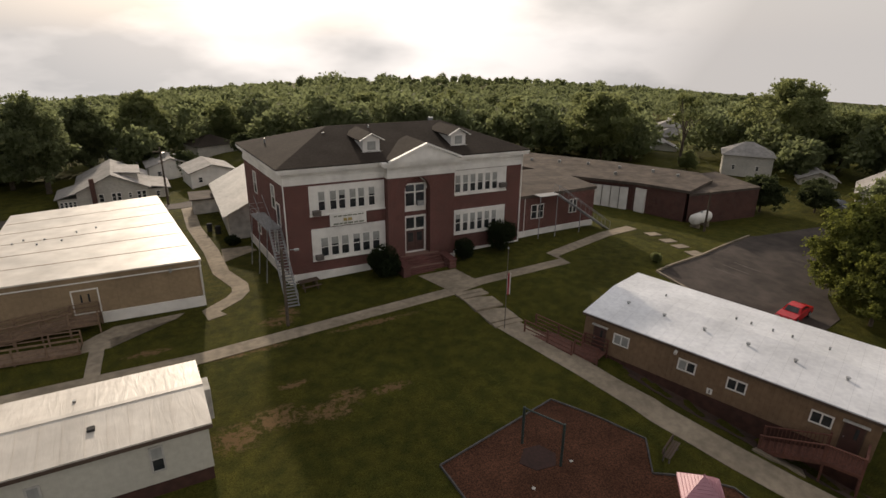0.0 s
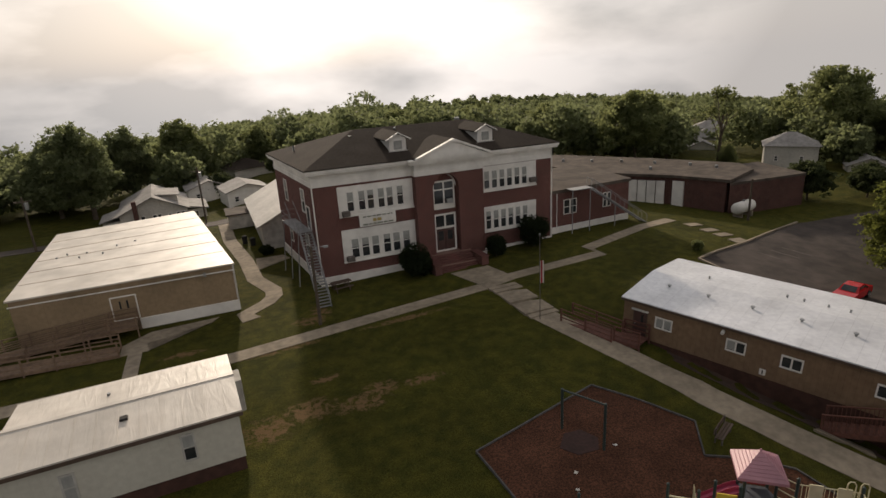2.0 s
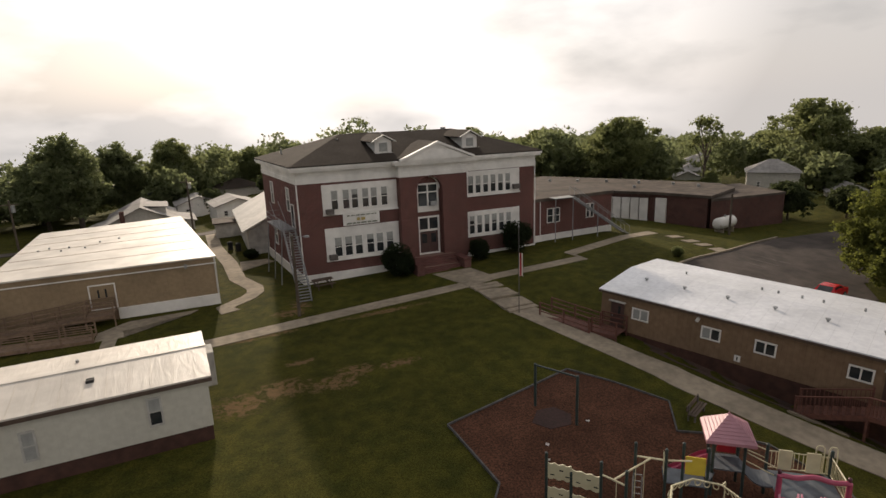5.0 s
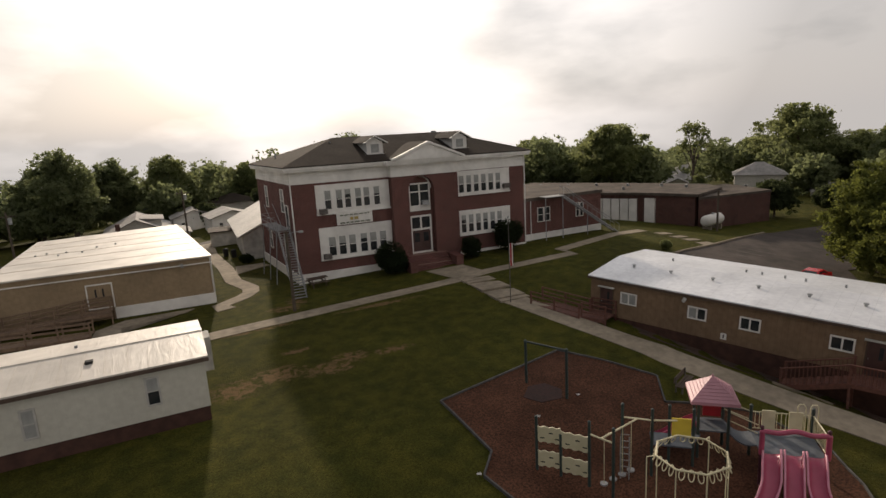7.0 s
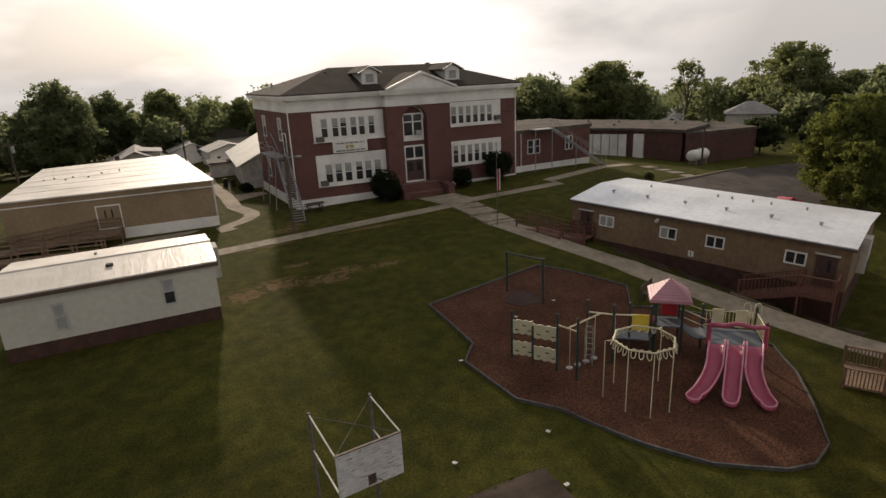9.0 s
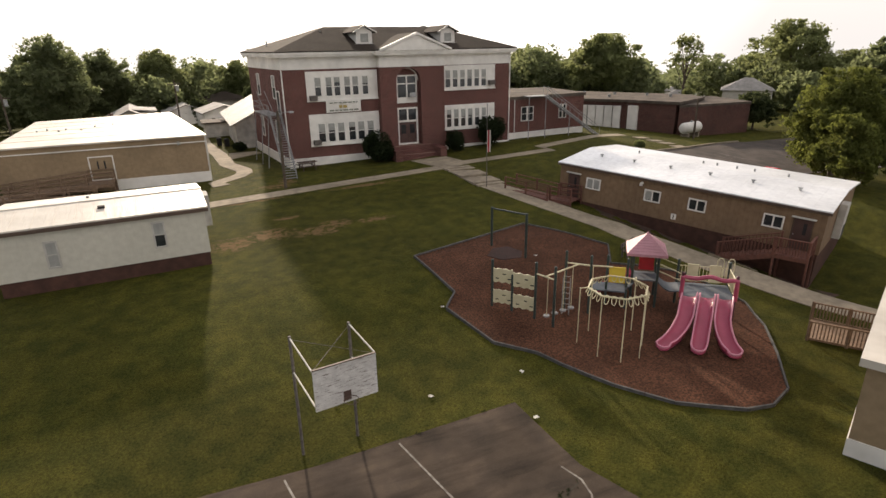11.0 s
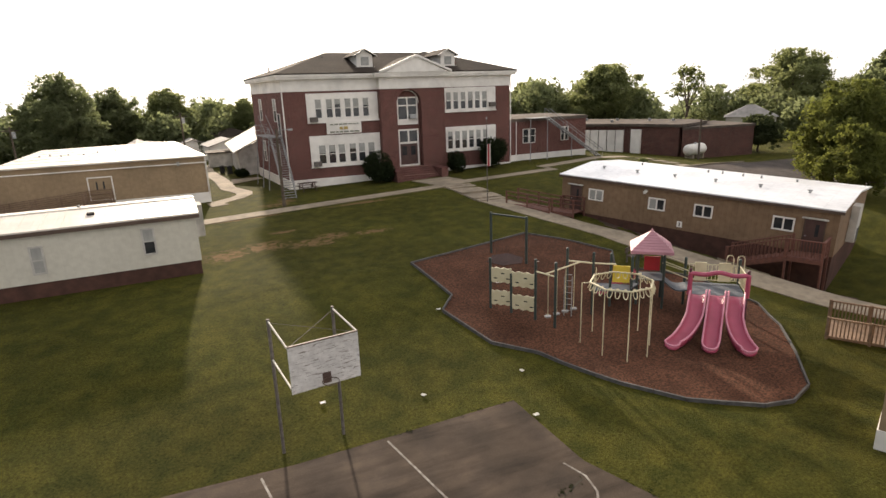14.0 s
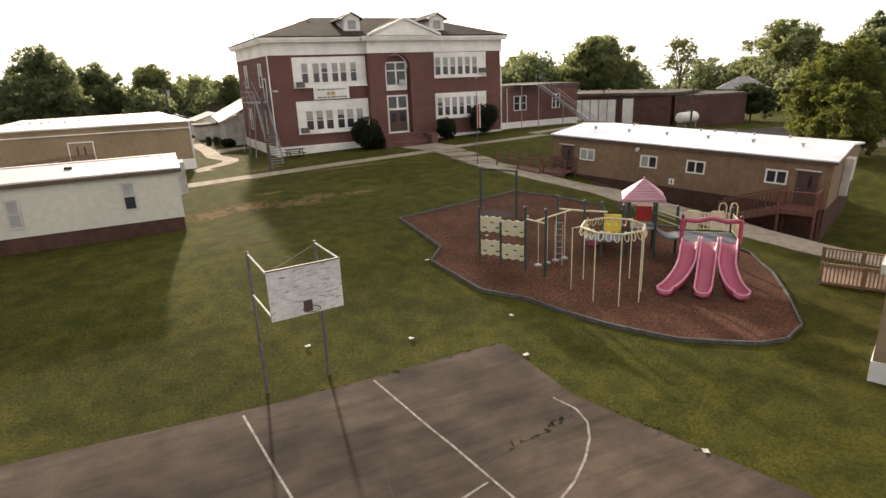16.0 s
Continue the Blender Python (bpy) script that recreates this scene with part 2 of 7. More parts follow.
COURT = court_mat()
MULCH = mat("wood_mulch", (0.125, 0.055, 0.032), (0.042, 0.021, 0.014), 11.0, 0.95, bump=1.0, fine=26, stain=0.35, stain_scale=0.5)
EDGING = mat("edging_timber", (0.10, 0.095, 0.09), (0.06, 0.058, 0.055), 4.0, 0.9)
PAINT_LINE = mat("worn_line_paint", (0.28, 0.26, 0.23), (0.12, 0.10, 0.085), 5.0, 0.8)
BRICK = brick_mat("red_brick", (0.158, 0.062, 0.054), (0.118, 0.048, 0.043), (0.21, 0.13, 0.105))
BRICK_DARK = brick_mat("dark_brick", (0.125, 0.055, 0.044), (0.085, 0.04, 0.034), (0.14, 0.09, 0.075))
WHITE = mat("white_paint", (0.82, 0.79, 0.74), (0.72, 0.69, 0.64), 1.2, 0.6, bump=0.05, stain=0.2)
STONE = mat("pale_foundation", (0.60, 0.57, 0.52), (0.42, 0.40, 0.36), 1.5, 0.85, stain=0.35)
SHINGLE = mat("roof_shingle", (0.052, 0.041, 0.033), (0.036, 0.029, 0.024), 6.0, 0.95, bump=0.5, fine=25, stain=0.25)
TAR = mat("flat_roof_felt", (0.13, 0.105, 0.085), (0.085, 0.07, 0.06), 1.2, 0.9, stain=0.35)
GLASS = glass_mat("window_glass")
BLIND = mat("window_blind", (0.40, 0.40, 0.37), (0.30, 0.30, 0.28), 2.0, 0.8)
DARK = mat("dark_void", (0.03, 0.028, 0.025), (0.02, 0.02, 0.02), 2.0, 0.9)
STEEL = mat("galvanised_steel", (0.42, 0.43, 0.43), (0.30, 0.31, 0.31), 4.0, 0.45, 0.7)
IRON = mat("grey_painted_iron", (0.33, 0.33, 0.33), (0.24, 0.24, 0.24), 3.0, 0.6, 0.2)
METALROOF = stripe_mat("white_metal_roof", (0.72, 0.73, 0.75), (0.62, 0.63, 0.66), "X", 0.9, 0.85, 0.35, 0.0, 0.03)
def membrane_mat():
    """A pale sheet roof, loosely laid: broad slanting wrinkles and dirt."""
    m = mat("loose_roof_membrane", (0.60, 0.555, 0.49), (0.51, 0.465, 0.405), 0.8, 0.5, bump=0.1, stain=0.22)
    n, l = m.node_tree.nodes, m.node_tree.links
    mp = n.new("ShaderNodeMapping")
    mp.inputs["Scale"].default_value, mp.inputs["Rotation"].default_value = (2.6, 0.5, 1.0), (0, 0, radians(32))
    l.new(n["Texture Coordinate"].outputs["Object"], mp.inputs["Vector"])
    ns = n.new("ShaderNodeTexNoise")
    ns.inputs["Scale"].default_value, ns.inputs["Detail"].default_value, ns.inputs["Distortion"].default_value = 1.0, 3.0, 0.6
    l.new(mp.outputs[0], ns.inputs["Vector"])
    bp = n.new("ShaderNodeBump")
    bp.inputs["Strength"].default_value, bp.inputs["Distance"].default_value = 0.35, 0.09
    l.new(ns.outputs["Fac"], bp.inputs["Height"])
    l.new(n["Bump"].outputs["Normal"], bp.inputs["Normal"])
    l.new(bp.outputs["Normal"], n["Principled BSDF"].inputs["Normal"])
    return m


WRINKLED = membrane_mat()
MEMBRANE = mat("tight_roof_membrane", (0.60, 0.555, 0.49), (0.51, 0.465, 0.405), 0.8, 0.5, bump=0.1, stain=0.22)
TANWALL = stripe_mat("tan_panel_wall", (0.30, 0.215, 0.13), (0.25, 0.18, 0.105), "X", 1.22, 0.85, 0.8, 0.0, 0.02)
SIDING = stripe_mat("pale_vertical_siding", (0.55, 0.525, 0.445), (0.49, 0.465, 0.39), "X", 0.4, 0.95, 0.6, 0.0, 0.05, 0.07)
PLYWALL = stripe_mat("brown_grooved_plywood", (0.225, 0.145, 0.085), (0.18, 0.112, 0.064), "X", 0.3, 0.75, 0.85, 0.0, 0.06)
SKIRT = mat("brown_skirting", (0.092, 0.046, 0.034), (0.062, 0.033, 0.026), 2.0, 0.9, stain=0.3)
WOOD = mat("weathered_deck_wood", (0.25, 0.165, 0.108), (0.17, 0.112, 0.073), 4.0, 0.85)
WOOD_RED = mat("stained_deck_wood", (0.16, 0.065, 0.045), (0.11, 0.045, 0.033), 4.0, 0.85)
BROWN = mat("brown_trim", (0.10, 0.065, 0.045), None, 3.0, 0.7)
DOOR = mat("maroon_door", (0.085, 0.04, 0.033), None, 2.0, 0.5)
LEAF = leaf_mat("leaves", (0.12, 0.135, 0.065), (0.092, 0.108, 0.05), (0.33, 0.36, 0.15))
LEAF_LIGHT = leaf_mat("light_leaves", (0.135, 0.145, 0.045), (0.085, 0.10, 0.032), (0.20, 0.22, 0.05))
LEAF_DARK = leaf_mat("dark_leaves", (0.115, 0.128, 0.07), (0.09, 0.104, 0.056), (0.30, 0.34, 0.16))
LEAF_DEEP = leaf_mat("deep_green_leaves", (0.062, 0.075, 0.038), (0.048, 0.060, 0.030), (0.10, 0.12, 0.05))
LEAF_SHRUB = leaf_mat("shrub_leaves", (0.03, 0.042, 0.02), (0.02, 0.03, 0.014), (0.03, 0.04, 0.015))
BARK = mat("bark", (0.12, 0.09, 0.065), (0.07, 0.055, 0.04), 3.0, 0.95, bump=0.6)
PINK_RIM = mat("pale_worn_pink_plastic", (0.66, 0.28, 0.36), (0.56, 0.20, 0.28), 2.0, 0.4, bump=0.03)
PINK = mat("faded_pink_plastic", (0.42, 0.07, 0.13), (0.34, 0.052, 0.10), 1.5, 0.35, bump=0.03, stain=0.15)
PINK_ROOF = mat("pale_pink_roof_plastic", (0.50, 0.25, 0.29), (0.42, 0.20, 0.24), 1.5, 0.5, bump=0.05)
CREAM = mat("cream_paint", (0.66, 0.60, 0.40), (0.55, 0.49, 0.32), 2.0, 0.5, bump=0.05)
GREEN_POST = mat("dark_green_post", (0.035, 0.055, 0.05), (0.025, 0.04, 0.036), 3.0, 0.5)
MAROON_POST = mat("maroon_post", (0.10, 0.025, 0.04), None, 3.0, 0.5)
YELLOW = mat("yellow_plastic", (0.66, 0.50, 0.06), (0.58, 0.42, 0.05), 2.0, 0.5, bump=0.03)
RED = mat("red_plastic", (0.48, 0.02, 0.03), None, 2.0, 0.4, bump=0.03)
GREY_DECK = mat("grey_coated_deck", (0.105, 0.12, 0.14), (0.075, 0.085, 0.10), 3.0, 0.7)
CAR_RED = mat("red_car_paint", (0.50, 0.015, 0.02), (0.45, 0.012, 0.016), 2.0, 0.2, bump=0)
TYRE = mat("tyre_rubber", (0.02, 0.02, 0.02), None, 4.0, 0.9)
def board_mat():
    """White paint flaking off in level streaks over dark plywood."""
    m = mat("peeling_backboard_paint", (0.66, 0.64, 0.61), (0.52, 0.50, 0.48), 4.5, 0.8, bump=0.4, fine=12)
    n, l = m.node_tree.nodes, m.node_tree.links
    b = n["Principled BSDF"]
    mp = n.new("ShaderNodeMapping")
    mp.inputs["Scale"].default_value, mp.inputs["Rotation"].default_value = (1.6, 1.6, 11.0), (0, radians(6), 0)
    l.new(n["Texture Coordinate"].outputs["Object"], mp.inputs["Vector"])
    ns = n.new("ShaderNodeTexNoise")
    ns.inputs["Scale"].default_value, ns.inputs["Detail"].default_value, ns.inputs["Roughness"].default_value, ns.inputs["Distortion"].default_value = 2.0, 5.0, 0.6, 0.8
    l.new(mp.outputs[0], ns.inputs["Vector"])
    mr = n.new("ShaderNodeMapRange")
    mr.inputs["From Min"].default_value, mr.inputs["From Max"].default_value = 0.55, 0.66
    l.new(ns.outputs["Fac"], mr.inputs["Value"])
    mx = n.new("ShaderNodeMix")
    mx.data_type = "RGBA"
    l.new(mr.outputs["Result"], mx.inputs["Factor"])
    l.new(b.inputs["Base Color"].links[0].from_socket, mx.inputs[6])
    mx.inputs[7].default_value = (0.20, 0.175, 0.155, 1)
    l.new(mx.outputs[2], b.inputs["Base Color"])
    return m


BACKBOARD = board_mat()
POST_IRON = mat("weathered_iron_post", (0.17, 0.15, 0.135), (0.10, 0.085, 0.075), 5.0, 0.8, 0.2)
DARK_SOIL = mat("dark_bare_soil", (0.075, 0.042, 0.03), (0.05, 0.03, 0.022), 2.5, 0.95, bump=0.7, fine=14, stain=0.35)
OLIVE_INK = mat("faded_olive_print", (0.24, 0.25, 0.19), (0.19, 0.20, 0.15), 4.0, 0.8)
GOLD_INK = mat("faded_gold_print", (0.50, 0.38, 0.13), (0.42, 0.31, 0.10), 4.0, 0.8)
BAY_PAINT = mat("worn_bay_paint", (0.17, 0.15, 0.13), (0.08, 0.065, 0.056), 3.0, 0.9)
RUST = mat("rusty_iron", (0.10, 0.06, 0.045), None, 6.0, 0.8)
CLAP = stripe_mat("house_clapboard", (0.55, 0.52, 0.46), (0.46, 0.43, 0.38), "Z", 0.18, 0.8, 0.7, 0.0, 0.12)
HOUSE_ROOF = mat("house_roof", (0.33, 0.31, 0.29), (0.25, 0.235, 0.22), 2.0, 0.85, stain=0.3)

for dull, level in ((SHINGLE, 0.08), (TAR, 0.12), (BRICK, 0.2), (BRICK_DARK, 0.2), (ASPHALT, 0.2), (CONCRETE, 0.2), (SKIRT, 0.2), (MULCH, 0.1), (COURT, 0.12)):
    dull.node_tree.nodes["Principled BSDF"].inputs["Specular IOR Level"].default_value = level

# ---- building helpers ----
def ground(x, y):
    """The lie of the land: level by the school, falling to the yard and away beyond the town."""
    ys = (-140, -46, -42, -37.5, -30.5, -26, -21, -15, -8.5, 0, 70)
    zs = (-6, -4.0, -3.9, -3.6, -2.35, -1.75, -1.5, -1.0, -0.5, -0.4, -0.4)
    z = float(np.interp(y, ys, zs))
    z += min(1, max(0, (y + 28) / 18)) * 0.03 * max(-20, min(14, x - 12))
    z -= 1.7 * min(1, max(0, (x - 34) / 20)) * min(1, max(0, (y + 38) / 20))
    # a bank drops from the downhill path to the foot of the brown classroom
    u = (x - 17.6) * 0.4 - (y + 18.9) * 0.9165
    v = (x - 17.6) * 0.9165 + (y + 18.9) * 0.4
    z -= float(np.interp(u, (0, 4, 9, 18, 22, 28), (0, 0.5, 1.05, 1.25, 0.6, 0))) * float(np.interp(v, (-2.7, -0.5, 8, 14), (0, 1, 1, 0)))
    far = math.hypot(x - 10, y + 10)
    z -= max(0, far - 75) * 0.06
    side = math.degrees(math.atan2(x + 8, y + 50)) if far > 75 else 0
    z -= max(0, far - 75) * (0.028 * min(1, max(0, (14 - side) / 30)) + 0.014 * min(1, max(0, (side - 38) / 25)))
    # the street and houses to the north-west lie a little lower
    z -= 1.3 * min(1, max(0, (y - 30) / 12)) * min(1, max(0, (2 - x) / 10))
    z += 10 * math.exp(-(((x - 330) / 260) ** 2 + ((y - 640) / 200) ** 2))
    return z


def mesh_ob(name, bm, material, parent=None):
    me = bpy.data.meshes.new(name)
    bm.normal_update()
    bm.to_mesh(me)
    bm.free()
    for one in material if isinstance(material, (list, tuple)) else [material]:
        me.materials.append(one)
    ob = new(name, me)
    ob.parent = parent
    return ob


def part(name, bm, material, parent, label=""):
    return tagged(mesh_ob(name, bm, material, parent), label)


def thing(name, m, label, category, group="", kind=""):
    ob = new(name)
    ob.empty_display_size = 0.2
    ob.matrix_world = m
    return tagged(ob, label, category, group, kind)


def BM():
    return bmesh.new()


def box(bm, x0, x1, y0, y1, z0, z1, bevel=0.0):
    v = [bm.verts.new((x, y, z)) for z in (z0, z1) for x, y in ((x0, y0), (x1, y0), (x1, y1), (x0, y1))]
    f = [(0, 3, 2, 1), (4, 5, 6, 7), (0, 1, 5, 4), (1, 2, 6, 5), (2, 3, 7, 6), (3, 0, 4, 7)]
    faces = [bm.faces.new([v[i] for i in q]) for q in f]
    if bevel:
        bmesh.ops.bevel(bm, geom=list({e for q in faces for e in q.edges}), offset=bevel, segments=1, affect="EDGES", profile=0.5)
    return bm


def prism(bm, pts, z0, z1):
    """A plan polygon (counter-clockwise) raised between two heights; heights may be lists."""
    n = len(pts)
    za = z0 if isinstance(z0, (list, tuple)) else [z0] * n
    zb = z1 if isinstance(z1, (list, tuple)) else [z1] * n
    a = [bm.verts.new((p[0], p[1], z)) for p, z in zip(pts, za)]
    b = [bm.verts.new((p[0], p[1], z)) for p, z in zip(pts, zb)]
    bm.faces.new(a[::-1])
    bm.faces.new(b)
    for i in range(n):
        bm.faces.new((a[i], a[(i + 1) % n], b[(i + 1) % n], b[i]))
    return bm


def rod(bm, p, q, r=0.03, n=8, r2=None):
    p, q = Vector(p), Vector(q)
    z = (q - p).normalized()
    x = z.orthogonal().normalized()
    y = z.cross(x)
    r2 = r if r2 is None else r2
    rings = [[bm.verts.new(c + (x * math.cos(2 * math.pi * i / n) + y * math.sin(2 * math.pi * i / n)) * rr) for i in range(n)] for c, rr in ((p, r), (q, r2))]
    for i in range(n):
        bm.faces.new((rings[0][i], rings[0][(i + 1) % n], rings[1][(i + 1) % n], rings[1][i]))
    bm.faces.new(rings[0][::-1])
    bm.faces.new(rings[1])
    return bm


def tube(bm, pts, r=0.03, n=7, closed=False):
    """A bent tube through points."""
    pts = [Vector(p) for p in pts]
    rings, up = [], None
    m = len(pts)
    for i, p in enumerate(pts):
        d = (pts[(i + 1) % m if closed else min(i + 1, m - 1)] - pts[(i - 1) % m if closed else max(i - 1, 0)]).normalized()
        up = d.orthogonal().normalized() if up is None else (up - d * up.dot(d)).normalized()
        s = d.cross(up)
        rings.append([bm.verts.new(p + (up * math.cos(2 * math.pi * k / n) + s * math.sin(2 * math.pi * k / n)) * r) for k in range(n)])
    for i in range(m if closed else m - 1):
        a, b = rings[i], rings[(i + 1) % m]
        for k in range(n):
            bm.faces.new((a[k], a[(k + 1) % n], b[(k + 1) % n], b[k]))
    if not closed:
        bm.faces.new(rings[0][::-1])
        bm.faces.new(rings[-1])
    return bm


def patch(name, pts, material, lift=0.04, deep=0.15, step=1.0):
    """A thin slab that follows the land: a plan polygon cut on the land's own grid."""
    bm = BM()
    if isinstance(pts, dict):
        left, right = ([bm.verts.new((p[0], p[1], 0)) for p in pts[k]] for k in ("left", "right"))
        for i in range(len(left) - 1):
            bm.faces.new((right[i], right[i + 1], left[i + 1], left[i]))
        pts = pts["left"] + pts["right"]
    else:
        f = bm.faces.new([bm.verts.new((p[0], p[1], 0)) for p in pts])
        bmesh.ops.triangulate(bm, faces=[f])
    for ax in (0, 1):
        lo, hi = min(p[ax] for p in pts), max(p[ax] for p in pts)
        k = math.ceil(lo / step)
        while k * step < hi:
            co, no = [0, 0, 0], [0, 0, 0]
            co[ax], no[ax] = k * step, 1
            bmesh.ops.bisect_plane(bm, geom=bm.verts[:] + bm.edges[:] + bm.faces[:], plane_co=co, plane_no=no, dist=1e-4)
            k += 1
    for v in bm.verts:
        v.co.z = ground(v.co.x, v.co.y) + lift
    bmesh.ops.recalc_face_normals(bm, faces=bm.faces)
    for q in bm.faces:
        if q.normal.z < 0:
            q.normal_flip()
    rim = [e for e in bm.edges if e.is_boundary]
    out = bmesh.ops.extrude_edge_only(bm, edges=rim)
    for v in (g for g in out["geom"] if isinstance(g, bmesh.types.BMVert)):
        v.co.z -= deep
    bmesh.ops.recalc_face_normals(bm, faces=bm.faces)
    return mesh_ob(name, bm, material)


def ribbon(centre, width):
    """The outline of a path of even width along a centre line."""
    left, right = [], []
    for i, p in enumerate(centre):
        a, b = Vector(centre[max(i - 1, 0)]), Vector(centre[min(i + 1, len(centre) - 1)])
        d = (b - a).normalized()
        s = Vector((-d.y, d.x)) * width / 2
        left.append(tuple(Vector(p) + s))
        right.append(tuple(Vector(p) - s))
    return {"left": left, "right": right}

# ---- land ----
def land():
    near_x = [float(v) for v in range(-40, 81)]
    near_y = [float(v) for v in range(-60, 61)]
    far = [90, 105, 125, 150, 180, 220, 270, 340, 430, 540, 680, 850, 1100, 1500, 2200, 3500]
    xs = [-v + 40 for v in far[::-1]] + near_x + [v for v in far]
    ys = [-v + 20 for v in far[::-1]] + near_y + [v - 20 for v in far]
    bm = BM()
    grid = [[bm.verts.new((x, y, ground(x, y))) for x in xs] for y in ys]
    for j in range(len(ys) - 1):
        for i in range(len(xs) - 1):
            bm.faces.new((grid[j][i], grid[j][i + 1], grid[j + 1][i + 1], grid[j + 1][i]))
    ob = mesh_ob("ground", bm, GRASS)
    for p in ob.data.polygons:
        p.use_smooth = True
    return tagged(ob, "mown grass lawn sloping down from the school, worn in places", "lawn", kind="structure")


land()
tagged(patch("pavement", ribbon([(-40, -10.2), (-8.7, -9.4), (1.8, -8.6), (12.2, -7.9), (15.2, -7.2), (25.0, -6.9), (24.9, -5.0), (39.6, -0.6)], 1.35), CONCRETE), "pale concrete path across the school's front lawn", "path", kind="structure")
tagged(patch("pavement", ribbon([(13.6, -13.9), (14.0, -15.4), (15.7, -21.4), (17.0, -27.2), (18.5, -31.2), (20.0, -34.4), (22.2, -38.6), (24, -42)], 2.0), CONCRETE), "pale concrete path running downhill beside the brown classroom", "path", kind="structure")
tagged(patch("pavement", [(10.9, -3.6), (14.6, -3.7), (15.3, -7.3), (12.2, -8.4)], CONCRETE, 0.05), "concrete apron before the school steps", "path", kind="structure")
EDGE = [(2.5, -25.65), (2.95, -30.3), (1.9, -31.5), (2.85, -34.75), (4.4, -36.1), (6.2, -39.3), (7.7, -41.2), (10.0, -42.7), (11.2, -42.95), (12.75, -42.45), (14.8, -40.4), (16.5, -38.4), (17.5, -36.4), (16.7, -33.0), (14.9, -31.5), (13.1, -30.6), (14.6, -28.5), (12.8, -25.5), (11.45, -23.4)]
tagged(patch("playground_surface", EDGE, MULCH, 0.06), "red-brown wood mulch under the play equipment", "mulch", kind="structure")
tagged(patch("court", [(1.73, -38.5), (2.07, -42.4), (4.4, -48.2), (6, -56), (-30, -56), (-30, -38.0), (-12.5, -38.45), (-6.4, -38.75)], COURT, 0.04), "worn grey asphalt basketball court with faded lines", "court", kind="structure")
tagged(patch("parking_lot", [(32.0, -17.2), (31.9, -12.3), (40.0, -10.4), (53, -6.4), (68, -7.6), (92, -14), (92, -24), (60, -20.5), (45, -20.5), (41, -24), (35, -25.5), (33.2, -22.0)], ASPHALT, 0.04), "dark asphalt car park behind the brown classroom", "car park", kind="structure")

# ---- the school ----
def window_sash(parent, x, w, z0, z1, y, blind=0.45):
    win = tagged(new("window"), kind="")
    win.parent = parent
    win.location = (x, y, z0)
    h = z1 - z0
    f = BM()
    t = 0.07
    box(f, 0, w, -0.06, 0.02, 0, t); box(f, 0, w, -0.06, 0.02, h - t, h)
    box(f, 0, t, -0.058, 0.02, t, h - t); box(f, w - t, w, -0.058, 0.02, t, h - t)
    box(f, t, w - t, -0.05, 0.02, h / 2 - 0.03, h / 2 + 0.03)
    part("frame", f, WHITE, win)
    g = BM()
    box(g, t, w - t, 0.0, 0.012, t, h - t)
    part("pane", g, GLASS, win)
    if blind:
        b = BM()
        box(b, t, w - t, -0.012, -0.004, h * (1 - blind), h - t)
        part("blind", b, BLIND, win)
    return win


